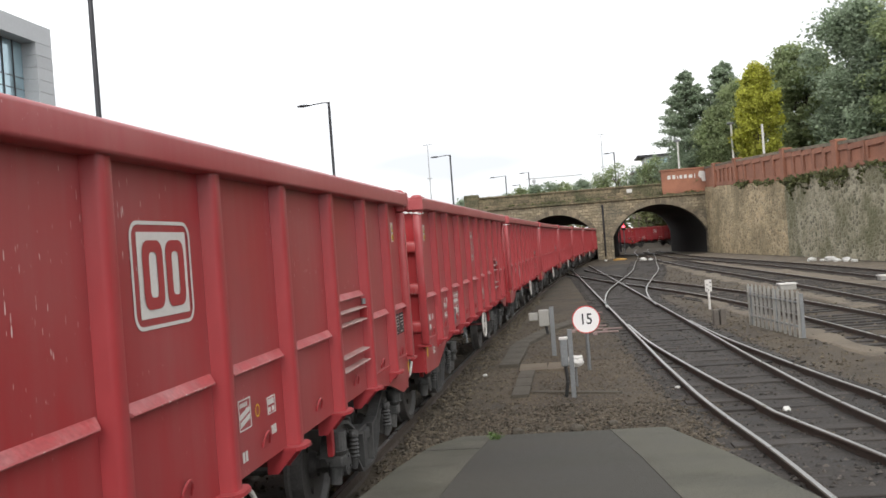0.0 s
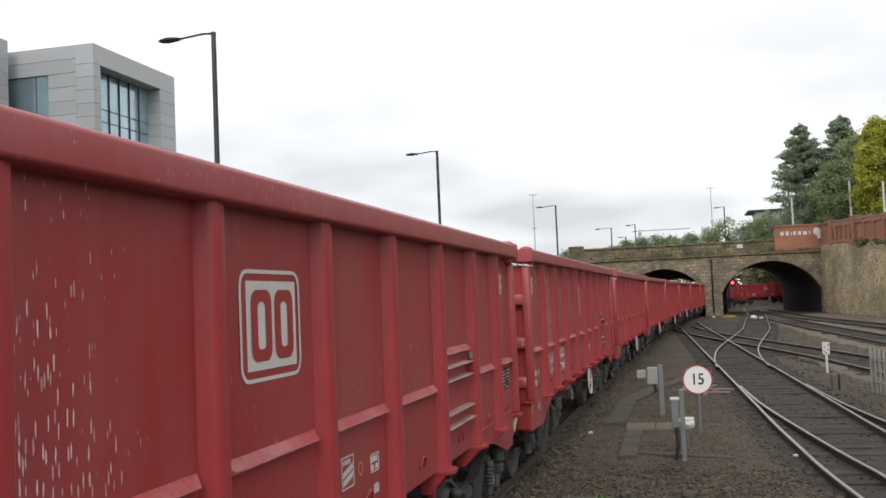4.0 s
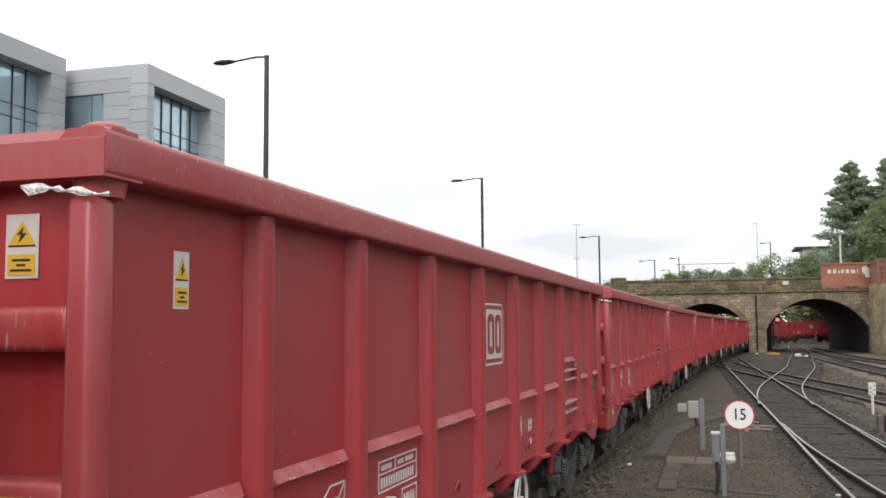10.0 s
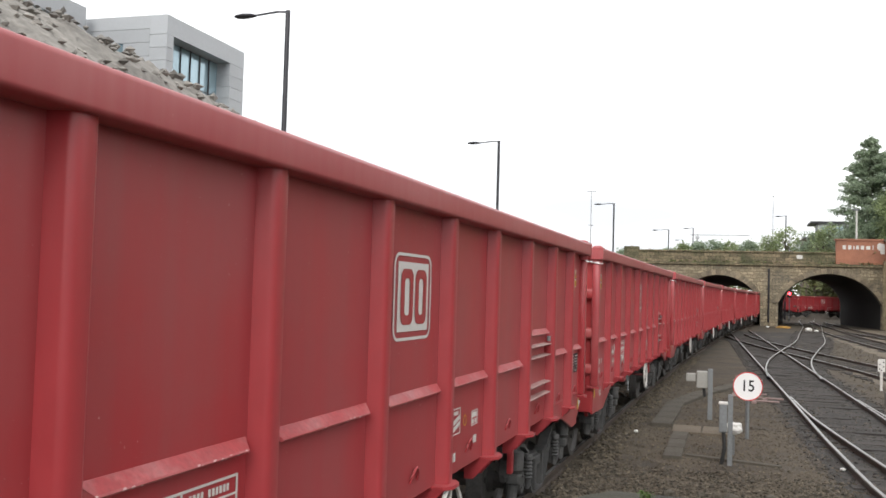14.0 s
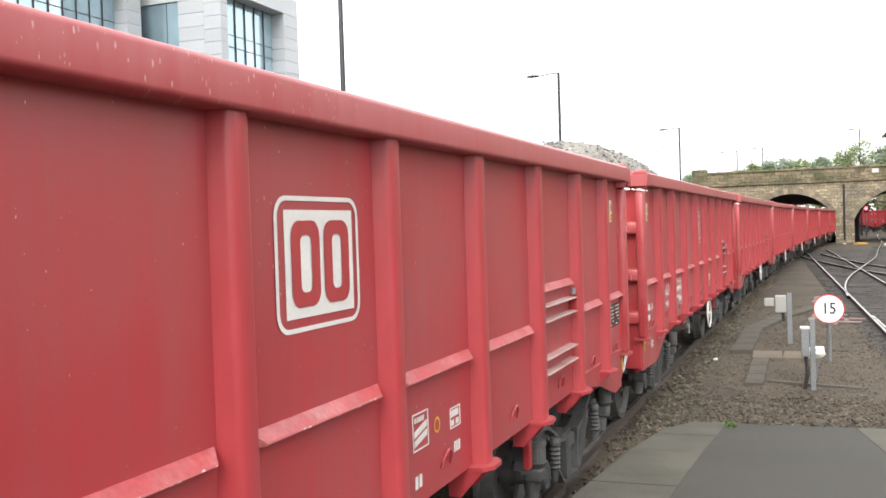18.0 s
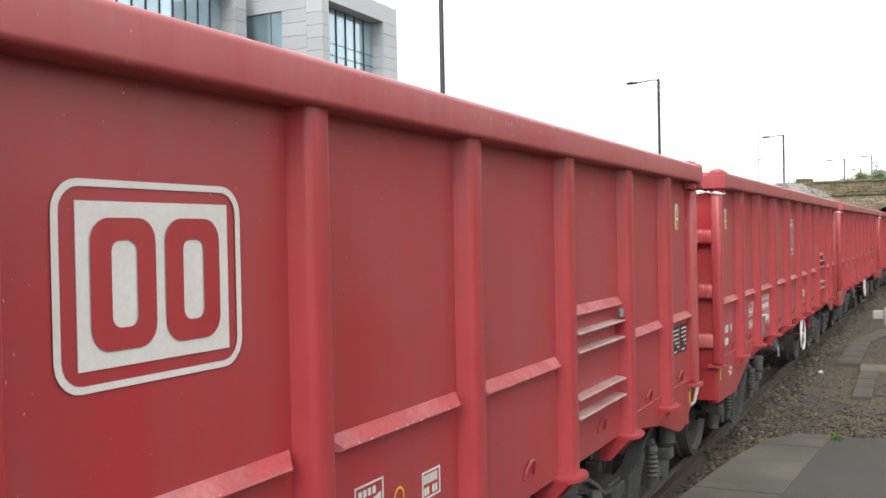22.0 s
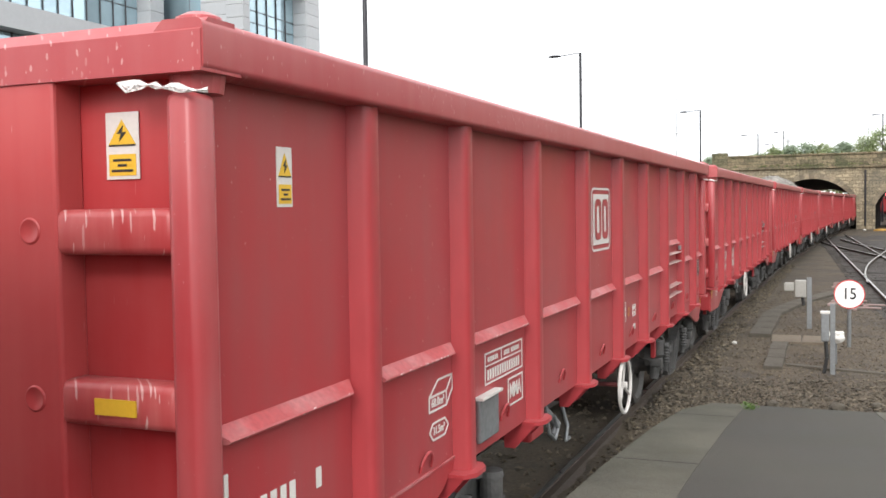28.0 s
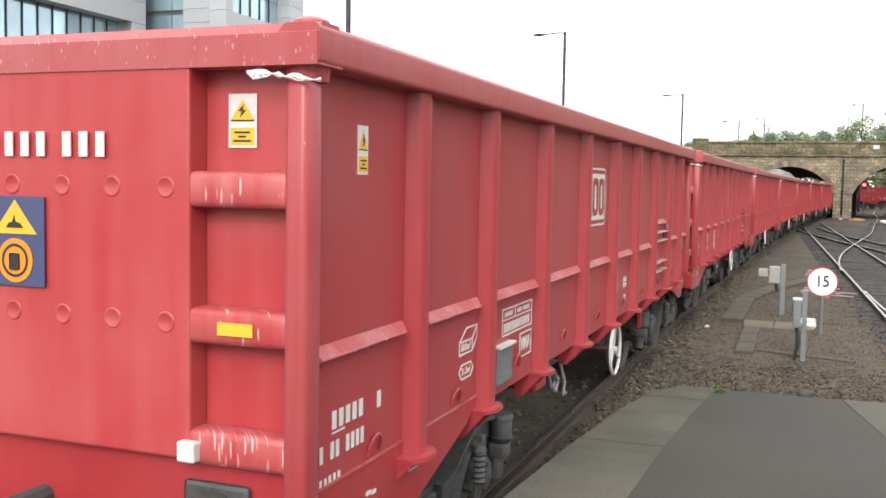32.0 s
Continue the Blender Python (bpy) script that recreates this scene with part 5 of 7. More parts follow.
# ---- lineside things ----
def lineside():
    z = -0.12
    t = thing("equipment_box", "pale grey equipment box on a galvanised post", "trackside box", at=pose(-0.40, 19.9, z))
    part("post", box(bmesh.new(), .06, .15, -.03, .03, 0, 1.0, .005), GALV, t)
    part("case", box(bmesh.new(), -.16, .05, -.12, .12, .62, .95, .02), GALV_PALE, t, "pale grey case")
    part("side_case", box(bmesh.new(), -.36, -.17, -.08, .08, .74, .90, .02), GALV_PALE, t)
    part("cable", tube(bmesh.new(), (-.02, 0, .62), (.0, 0, .45), .03, seg=8), BLACK, t)
    t = thing("signal_post_stub", "galvanised post with a narrow grey cabinet", "trackside post", at=pose(0.02, 14.6, z))
    part("post", box(bmesh.new(), .02, .09, -.03, .03, 0, 1.02, .006), GALV, t)
    part("cabinet", box(bmesh.new(), -.10, .01, -.08, .06, .48, .88, .012), GALV, t, "narrow grey cabinet")
    part("lid", box(bmesh.new(), -.11, .02, -.09, .07, .88, .91, .006), WHITE, t)
    bm = bmesh.new()
    for a, b in (((-.04, 0, .5), (-.02, -.02, .25)), ((-.02, -.02, .25), (-.06, 0, .02))):
        tube(bm, a, b, .028, seg=8)
    part("cable", bm, BLACK, t, "black cable")
    t = thing("rubbish_bag", "white plastic bag caught behind the post", "litter", at=pose(0.13, 15.6, z))
    rng = random.Random(4)
    bm = bmesh.new()
    bmesh.ops.create_icosphere(bm, subdivisions=3, radius=.11)
    for v in bm.verts:
        v.co *= 1 + .5 * noise.noise(v.co * 14)
        v.co.z = v.co.z * .75 + .42
        v.co.x *= 1.5
    part("bag", bm, BIN, t)
    part("stalk", tube(bmesh.new(), (0, 0, 0), (0, 0, .36), .02, seg=6), GALV, t)
    # cable route and slabs
    t = thing("cable_trough", "dark concrete cable trough with lids", "cable trough")
    line = [(-1.14, 18.45), (-1.08, 22.2), (-.62, 24.8), (-.1, 26.6), (.3, 27.8)]
    for (x0, y0), (x1, y1) in zip(line, line[1:]):
        d = math.atan2(x1 - x0, y1 - y0)
        L = math.hypot(x1 - x0, y1 - y0)
        n = max(1, round(L / .9))
        for k in range(n):
            f = (k + .5) / n
            part("lid", box(bmesh.new(), -.19, .19, -L / n / 2 + .012, L / n / 2 - .012, -.1, .06, .012), SLAB, t, at=pose(x0 + (x1 - x0) * f, y0 + (y1 - y0) * f, z, 0, 0, -math.degrees(d)))
    t = thing("paving_slabs", "worn pale paving slabs beside the tracks", "slabs")
    for x, y, w, l, a in ((-.75, 15.3, .27, .88, 0), (-.75, 16.22, .27, .88, 1), (-.75, 17.14, .27, .88, -1), (-.66, 18.05, .50, .92, 1), (-.13, 18.05, .52, .92, -1)):
        part("slab", box(bmesh.new(), -w / 2, w / 2, -l / 2, l / 2, -.08, .045, .01), SLAB if w < .3 else EARTH, t, at=pose(x, y, z, 0, 0, a))
    part("kerb", box(bmesh.new(), -.72, .72, -.06, .06, -.08, .035, .01), SLAB, t, at=pose(.10, 14.98, z, 0, 0, -20))
    t = thing("distance_marker", "small white marker plate with dark dots on a post", "marker", at=pose(4.06, 28.8, z))
    part("post", tube(bmesh.new(), (0, 0, 0), (0, 0, .55), .035), WHITE, t)
    p = part("plate", box(bmesh.new(), -.095, .095, -.03, .0, .52, .86, .008), WHITE, t)
    for dx, dz in ((-.05, .6), (.05, .66), (-.04, .72), (.05, .78), (0, .56)):
        part("dot", tube(bmesh.new(), (dx, -.031, dz), (dx, -.036, dz), .02, seg=10), BLACK, p)
    t = thing("timber_stump", "short weathered grey timber stump", "stump", at=pose(3.66, 24.3, z))
    part("stump", box(bmesh.new(), -.15, -.02, -.12, .12, -.05, .36, .02), SLEEPER_GREY, t)
    part("stump", box(bmesh.new(), .01, .15, -.12, .12, -.05, .38, .02), SLEEPER_GREY, t)
    # rods that work the points
    t = thing("point_rodding", "pale worn point rods lying across the ballast", "point rods")
    for x0, x1, y in ((.10, .85, 24.5), (.62, 1.18, 23.6), (.88, 1.30, 24.3), (.18, .95, 25.3), (.24, 1.0, 29.6), (.30, .75, 30.8)):
        part("rod", tube(bmesh.new(), (x0, y, z + .06), (x1, y - .1, z + .06), .022, seg=8), ROD, t)
        part("chair", box(bmesh.new(), x0 - .04, x0 + .06, y - .09, y + .09, z - .03, z + .05, .01), ROD, t)
    # palisade fence panel
    t = thing("palisade_fence", "short galvanised palisade fence panel", "fence")
    x0, y0, x1, y1 = 4.28, 23.7, 4.66, 20.4
    n = 12
    for k in range(n):
        f = k / (n - 1)
        x, y = x0 + (x1 - x0) * f, y0 + (y1 - y0) * f
        bm = bmesh.new()
        w = .058
        extrude_poly(bm, [(-w / 2, 0), (w / 2, 0), (w / 2, .92), (0, .98), (-w / 2, .92)], .014, pose(0, 0, 0, 90, 0, 90))
        part("pale", bm, GALV_PALE, t, at=pose(x, y, z, 0, 0, 50))
    for h in (.22, .72):
        part("rail", tube(bmesh.new(), (x0 + .03, y0, z + h), (x1 + .03, y1, z + h), .025, seg=8), GALV, t)
    for f in (0, .5, 1):
        part("post", box(bmesh.new(), .03, .10, -.04, .04, 0, .9), GALV, t, at=pose(x0 + (x1 - x0) * f, y0 + (y1 - y0) * f, z))
    # sacks and boxes lying about the yard
    for x, y, w, l, h, lab in ((7.5, 34.7, .55, .5, .20, "pale grey cable box beside the track"), (11.6, 36.4, 1.1, .4, .16, "white plastic cover lying by the track"), (7.55, 23.1, .45, .4, .26, "pale concrete block between the tracks")):
        t = thing("cable_box", lab, "box", "yard boxes", at=pose(x, y, z))
        part("case", box(bmesh.new(), -w / 2, w / 2, -l / 2, l / 2, 0, h, .04), GALV_PALE, t)
        part("lid", box(bmesh.new(), -w / 2 - .03, w / 2 + .03, -l / 2 - .03, l / 2 + .03, h, h + .05, .015), WHITE, t)
    rng = random.Random(77)
    for k, (x, y, s) in enumerate(((13.6, 56.5, .5), (14.2, 55.0, .62), (14.6, 53.2, .55), (14.3, 54.1, .42), (14.0, 55.8, .3), (14.7, 52.3, .35), (6.1, 81, .55), (6.6, 80, .35), (3.3, 88, .3))):
        bm = bmesh.new()
        bmesh.ops.create_icosphere(bm, subdivisions=2, radius=.5 * s)
        for v in bm.verts:
            v.co *= rng.uniform(.8, 1.2)
            v.co.z *= .6
        part("sack", bm, BIN, thing("rubbish_sack", "white rubbish sack against the wall", "litter", "rubbish sacks", at=pose(x, y, z + .2 * s)))
    t = thing("orange_heap", "small heap of orange sand by the bridge pier", "heap", at=pose(4.6, 88, z))
    bm = bmesh.new()
    bmesh.ops.create_icosphere(bm, subdivisions=2, radius=.6)
    for v in bm.verts:
        v.co *= rng.uniform(.85, 1.15)
        v.co.z *= .3
    part("heap", bm, ORANGE, t)
    # bits on the ground: pale stones, a plant at the ramp's end
    for k, (x, y, s) in enumerate(((2.72, 12.7, .055), (1.62, 14.9, .04), (1.9, 13.6, .03), (2.0, 12.6, .03), (-.62, 12.0, .085), (-.25, 12.15, .06), (.1, 12.0, .09), (.55, 12.3, .06), (-1.5, 17.4, .04), (-1.0, 21.0, .05))):
        bm = bmesh.new()
        bmesh.ops.create_icosphere(bm, subdivisions=2, radius=s)
        for v in bm.verts:
            v.co *= rng.uniform(.8, 1.2)
            v.co.z *= .7
        part("stone", bm, BIN if k in (0, 1, 8, 9) else SLAB, thing("loose_stone", "pale loose stone on the ballast" if k in (0, 1, 8, 9) else "brown stone lump on the ballast", "stone", "loose stones", at=pose(x, y, z + s * .5)))
    t = thing("weed_plant", "small green weed growing at the ramp's end", "plant", at=pose(-.84, 11.1, .03))
    spots = [(rng.uniform(-.06, .06), rng.uniform(-.05, .05), rng.uniform(.01, .06), .045, 7) for _ in range(12)]
    part("leaves", leaf_mesh("leaves", rng, spots, .02, WEED, .8), WEED, t)


SLAB = material("dirty_concrete_slab", (0.078, 0.068, 0.052), 0.92, vary=0.3, scale=3, fine=60, bump=0.4, second=(0.045, 0.04, 0.03), amount=0.7)
ROD = material("worn_pink_rod", (0.25, 0.175, 0.16), 0.6, vary=0.3, scale=6, fine=40, bump=0.1)
GALV_PALE = material("pale_grey_case", (0.30, 0.295, 0.27), 0.6, vary=0.15, scale=4, fine=30, bump=0.05)
SLEEPER_GREY = material("grey_timber", (0.12, 0.105, 0.09), 0.9, vary=0.35, scale=5, fine=50, bump=0.4)
ORANGE = material("orange_sand", (0.42, 0.24, 0.06), 0.95, vary=0.25, scale=4, fine=40, bump=0.5)
lineside()


# ---- loose ballast ----
BROKEN = material("tan_broken_stone", (0.080, 0.066, 0.048), 0.92, vary=0.35, scale=9, fine=50, bump=0.5, island=0.6)
OILY = material("oily_ballast_stones", (0.056, 0.049, 0.042), 0.85, vary=0.3, scale=6, fine=50, bump=0.3, island=0.8)


def ballast():
    def near(r):
        while True:
            x, y = r.uniform(-2.2, 4.6), 10.6 + 18 * r.random() ** 1.6
            if not (y < 11.35 and -1.5 < x < 1.25) and not (x > 1.8 and r.random() < .55):
                return x, y, ground_height(x, y) + r.uniform(-.008, .012)

    def edge(r):
        y = r.uniform(2, 40)
        return r.uniform(-2.08, -1.55) + max(0, y - 8) ** 2 / 1800, y, -.13 + r.uniform(-.02, .03)

    def yard(r):
        return r.uniform(3.5, 13), r.uniform(16, 60), -.11

    def trackbed(r):
        y = r.uniform(5, 40)
        return r.uniform(-3.7, -2.38) + max(0, y - 8) ** 2 / 1800, y, -.13 + r.uniform(-.02, .02)
    def bats(r):
        x, y = r.uniform(-2.0, 2.0), 11.35 + 2.6 * r.random() ** 1.5
        return x, y, ground_height(x, y) + .012 + r.uniform(-.01, .012)
    me = stone_mesh(random.Random(8), 4200, bats, (.012, .034), "ballast")
    me.materials.clear()
    me.materials.append(BROKEN)
    tagged(new("ballast", me), "tan broken brick and stone at the ramp's end", "rubble", kind="stuff")

    def oily(r):
        y = 9 + 46 * r.random() ** 1.4
        a, b = bed_edges(y)
        x = r.uniform(a, b)
        return x, y, ground_height(x, y) + .012 + r.uniform(-.012, .012)
    me = stone_mesh(random.Random(6), 9000, oily, (.014, .040), "ballast")
    me.materials.clear()
    me.materials.append(OILY)
    tagged(new("ballast", me), "oily black ballast stones between the turnout timbers", "ballast", kind="stuff")
    for rng, count, spot, size, label in ((random.Random(1), 26000, near, (.008, .026), "brown ballast stones beyond the platform ramp"), (random.Random(2), 5000, edge, (.018, .05), "dark ballast along the wagons' rail"),
                                         (random.Random(3), 5000, yard, (.02, .05), "scattered ballast between the yard tracks"), (random.Random(4), 3500, trackbed, (.02, .05), "dark ballast between the rails under the wagons")):
        tagged(new("ballast", stone_mesh(rng, count, spot, size, "ballast")), label, "ballast", kind="stuff")


ballast()


# ---- wagons ----
RIBS = (-4.773, -3.696, -2.467, -1.185, 0.05, 1.247, 2.49, 3.684, 4.755)
Z_RIB, Z_RIM, Z_TOP = 1.035, 2.757, 2.905
X_RIM, X_RIB, X_PAN = 1.33, 1.295, 1.21


def rib_mesh():
    """A pressed side rib with chamfered flanks and a flared foot, on the +x side."""
    bm = bmesh.new()
    near = [(X_PAN - .005, -.066)]
    near += [(X_PAN + .004, -.064), (X_PAN + .020, -.058)]
    near += [(X_RIB - .036 + .036 * math.sin(radians(a)), -.012 - .036 * math.cos(radians(a))) for a in (10, 25, 40, 55, 70, 90)]
    away = [(X_RIB, .046), (X_RIB - .004, .056), (X_RIB - .014, .062), (X_PAN + .012, .076), (X_PAN - .005, .086)]
    prof = near + away
    sweep(bm, [[(x, y, z) for x, y in prof] for z in (Z_RIB, Z_RIM + 0.01)])
    foot = [(X_PAN - 0.1, -0.14), (X_RIB + 0.0, -0.14), (X_RIB + 0.045, -0.065), (X_RIB + 0.045, 0.065), (X_RIB + 0.0, 0.14), (X_PAN - 0.1, 0.14)]
    sweep(bm, [[(x, y, z) for x, y in foot] for z in (Z_RIB - 0.022, Z_RIB)])
    gus = [(X_PAN - 0.12, Z_RIB - 0.02), (X_RIB, Z_RIB - 0.02), (X_PAN - 0.05, Z_RIB - 0.17), (X_PAN - 0.12, Z_RIB - 0.17)]
    for y in (-0.13, 0.12):
        sweep(bm, [[(x, y + d, z) for x, z in gus] for d in (0, 0.012)])
    me = finish("rib", bm, RED_RIB)
    me.shade_smooth()
    me.set_sharp_from_angle(angle=radians(40))
    return me


def mirror_pose(flip):
    return pose(0, 0, 0, 0, 0, 180) if flip else Matrix.Identity(4)


def bars(bm, x, y0, y1, z0, z1, chars, seed, gap=0.35):
    """A line of unreadable writing: plain short bars on the +x side between y0 and y1."""
    rng = random.Random(seed)
    w = (y1 - y0) / chars
    for k in range(chars):
        if rng.random() < 0.12:
            continue
        a = y0 + w * k
        box(bm, x, x + 0.003, a, a + w * (1 - gap), z0, z1)


def outline(bm, x, y0, y1, z0, z1, w=0.012):
    for a, b, c, d in ((y0, y1, z0, z0 + w), (y0, y1, z1 - w, z1), (y0, y0 + w, z0 + w, z1 - w), (y1 - w, y1, z0 + w, z1 - w)):
        box(bm, x, x + 0.003, a, b, c, d)


def rounded(y0, y1, z0, z1, r, n=5):
    pts = []
    for cy, cz, a0 in ((y1 - r, z1 - r, 0), (y0 + r, z1 - r, 90), (y0 + r, z0 + r, 180), (y1 - r, z0 + r, 270)):
        for k in range(n + 1):
            a = radians(a0 + 90 * k / n)
            pts.append((cy + r * math.cos(a), cz + r * math.sin(a)))
    return pts


def ring_plate(bm, outer, inner, x, d=0.003):
    """A flat ring between two outlines of equal length, on the +x side."""
    n = len(outer)
    o = [bm.verts.new((x + d, y, z)) for y, z in outer]
    i = [bm.verts.new((x + d, y, z)) for y, z in inner]
    for k in range(n):
        bm.faces.new((o[k], o[(k + 1) % n], i[(k + 1) % n], i[k]))


def plate(bm, outer, x, d=0.003):
    extrude_poly(bm, outer, d, Matrix(((0, 0, 1, x), (1, 0, 0, 0), (0, 1, 0, 0), (0, 0, 0, 1))))


def emblem(parent, yc, z0, z1):
    """The operator's square emblem: white ring and white field with two plain red blocks."""
    w = 0.68
    y0, y1 = yc - w / 2, yc + w / 2
    bm = bmesh.new()
    ring_plate(bm, rounded(y0, y1, z0, z1, 0.08), rounded(y0 + .022, y1 - .022, z0 + .018, z1 - .018, 0.062), X_PAN + .001)
    e = part("emblem", bm, WHITE, parent, "white outlined emblem with red blocks on a white field")
    a0, a1, b0, b1 = y0 + .072, y1 - .058, z0 + .052, z1 - .052
    bm = bmesh.new()
    plate(bm, [(a0, b0), (a1, b0), (a1, b1), (a0, b1)], X_PAN + .001)
    part("emblem_field", bm, WHITE, e)
    m = .04
    x = X_PAN + .0045
    for c0, c1 in ((a0 + m, (a0 + a1) / 2 - .015), ((a0 + a1) / 2 + .02, a1 - m)):
        bm = bmesh.new()
        ring_plate(bm, rounded(c0, c1, b0 + m, b1 - m, .06), rounded(c0 + .068, c1 - .066, b0 + m + .055, b1 - m - .055, .028), x)
        part("emblem_block", bm, RED, e)


def warning_plate(parent, m):
    """White plate with a yellow triangle and a yellow block, drawn in local xz and facing -y."""
    bm = box(bmesh.new(), -.055, .055, -.003, 0, -.14, .14)
    p = part("warning_plate", bm, WHITE, parent, "white warning plate with a yellow triangle", at=m)
    bm = bmesh.new()
    q = Matrix.Translation((0, -.0035, 0)) @ pose(0, 0, 0, 90)
    extrude_poly(bm, [(-.045, .005), (.045, .005), (0, .11)], .002, q)
    part("triangle", bm, YELLOW, p)
    bm = bmesh.new()
    extrude_poly(bm, [(.006, .085), (-.016, .05), (-.002, .05), (-.008, .018), (.016, .056), (.002, .056)], .002, Matrix.Translation((0, -.006, 0)) @ pose(0, 0, 0, 90))
    box(bm, -.045, .045, -.0055, -.004, -.002, .006)
    part("print", bm, BLACK, p)
    bm = box(bmesh.new(), -.045, .045, -.0055, -.0035, -.125, -.035)
    part("text_block", bm, YELLOW, p)
    bm = bmesh.new()
    for k, w in enumerate((.03, .015, .035)):
        box(bm, -w, w, -.0075, -.006, -.065 - .022 * k, -.055 - .022 * k)
    part("print_block", bm, BLACK, p)


def bogie_mesh():
    """Cast side frames: curved arms over the axles, a deep pointed pocket between, thin flanges."""
    bm = bmesh.new()
    for s in (1, -1):
        x0, x1 = (0.97, 1.02) if s > 0 else (-1.02, -0.97)
        top = [(-1.36, .60), (-1.30, .72), (-1.14, .80), (-.94, .83), (-.74, .80), (-.56, .72), (-.40, .63), (-.22, .60)]
        low = [(-.16, .22), (-.30, .24), (-.44, .36), (-.54, .52), (-.64, .63), (-.78, .70), (-.94, .72), (-1.10, .68), (-1.20, .56), (-1.30, .52)]
        prof = top + [(-y, z) for y, z in top[::-1]] + [(-y, z) for y, z in low[::-1]] + low
        sweep(bm, [[(x, y, z) for y, z in prof] for x in (x0, x1)])
        a, b = (1.02, 1.075) if s > 0 else (-1.075, -1.02)
        for e in (1, -1):
            for line, dz in ((top, -.028), (low[:6], .028)):
                for (y0, z0), (y1, z1) in zip(line, line[1:]):
                    sweep(bm, [[(x, e * y, z + d) for x, d in ((a, 0), (b, 0), (b, dz), (a, dz))] for y, z in ((y0, z0), (y1, z1))])
            box(bm, a, b, e * .20 - .02, e * .20 + .02, .24, .60)
        box(bm, a, b, -.16, .16, .22, .25)
        box(bm, a, b - .01 if s > 0 else b + .01, -.12, .12, .48, .58, .01)
    box(bm, -.98, .98, -.20, .20, .40, .60, .03)
    return finish("bogie", bm, BOGIE)


def coil(x, y, z0, z1, turns, r0, r1):
    bm = bmesh.new()
    n = turns * 2 + 1
    rings = []
    for k in range(n):
        r = r1 if k % 2 else r0
        rings.append([(x + r * math.cos(.571 * j), y + r * math.sin(.571 * j), z0 + (z1 - z0) * k / (n - 1)) for j in range(11)])
    return sweep(bm, rings)


def make_bogie(parent, y):
    b = part("bogie", bogie_mesh(), BOGIE, parent, "dark grey cast bogie frame", at=pose(0, y, 0))
    for s in (1, -1):
        turn = pose(0, 0, 0, 0, 0, 0 if s > 0 else 180)
        for e in (-1, 1):
            q = .92 * e
            bm = box(bmesh.new(), 0.94, 1.07, q - .13, q + .13, .36, .56, .03)
            tube(bm, (1.06, q, .46), (1.10, q, .46), .11, .10, 18)
            for k in range(3):
                w = radians(90 + 120 * k)
                tube(bm, (1.095, q + .065 * math.cos(w), .46 + .065 * math.sin(w)), (1.11, q + .065 * math.cos(w), .46 + .065 * math.sin(w)), .016, seg=6)
            part("axle_box", bm, BOGIE, b, at=turn)
            bm = box(bmesh.new(), 1.0, 1.08, q - .04, q + .04, .56, .72, .012)
            part("pad", bm, BOGIE, b, at=turn)
            # capped spring housing outside the axle, open coil inside it
            yc = q + .30 * e
            bm = tube(bmesh.new(), (1.10, yc, .64), (1.10, yc, .79), .07, .07, 18)
            tube(bm, (1.10, yc, .765), (1.10, yc, .80), .078, .072, 18)
            tube(bm, (1.10, yc, .60), (1.10, yc, .64), .055, .085, 14)
            box(bm, 1.02, 1.15, yc - .07, yc + .07, .50, .60, .02)
            tube(bm, (1.06, yc, .36), (1.07, yc, .50), .05, .055, 12)
            part("spring_housing", bm, BOGIE, b, "grey capped spring housing", at=turn)
            yc = q - .20 * e
            p = part("coil_spring", coil(1.11, yc, .46, .67, 6, .030, .046), BOGIE, b, at=turn)
            part("spring_cap", tube(bmesh.new(), (1.11, yc, .67), (1.11, yc, .71), .05, .04, 12), BOGIE, p)
            part("spring_rod", tube(bmesh.new(), (1.10, yc, .37), (1.11, yc, .46), .028, .034, 10), BOGIE, p)
            bm = box(bmesh.new(), .70, .82, q - e * .56 - .04, q - e * .56 + .04, .30, .64, .02)
            part("brake_block", bm, WHEEL, b, at=turn)
        bm = box(bmesh.new(), 1.05, 1.10, -1.40, -1.32, .62, .86, .01)
        part("bracket", bm, RED, b, "red bracket", at=turn)
    for q in (-0.92, 0.92):
        part("wheelset", wheelset_mesh(), WHEEL, b, "dark steel wheelset", at=pose(0, q, 0.46))
    return b


def wheelset_mesh():
    bm = bmesh.new()
    tube(bm, (-.95, 0, 0), (.95, 0, 0), .075, seg=14)
    for s in (1, -1):
        prof = [(.69, .0), (.69, .30), (.685, .40), (.67, .49), (.70, .49), (.715, .465), (.815, .455), (.82, .40), (.78, .36), (.77, .12), (.83, .10), (.83, .0)]
        n = 28
        rings = [[bm.verts.new((s * x, r * math.cos(2 * math.pi * k / n), r * math.sin(2 * math.pi * k / n))) for x, r in prof[1:-1]] for k in range(n)]
        for k in range(n):
            a, b = rings[k], rings[(k + 1) % n]
            for i in range(len(a) - 1):
                bm.faces.new((a[i], a[i + 1], b[i + 1], b[i]))
        for off in (.2, 2.3, 4.4):
            bmesh.ops.create_cone(bm, cap_ends=True, segments=8, radius1=.03, radius2=.03, depth=.02, matrix=Matrix.Translation((s * .79, .22 * math.cos(off), .22 * math.sin(off))) @ pose(0, 0, 0, 0, 90, 0))
    return finish("wheelset", bm, WHEEL)


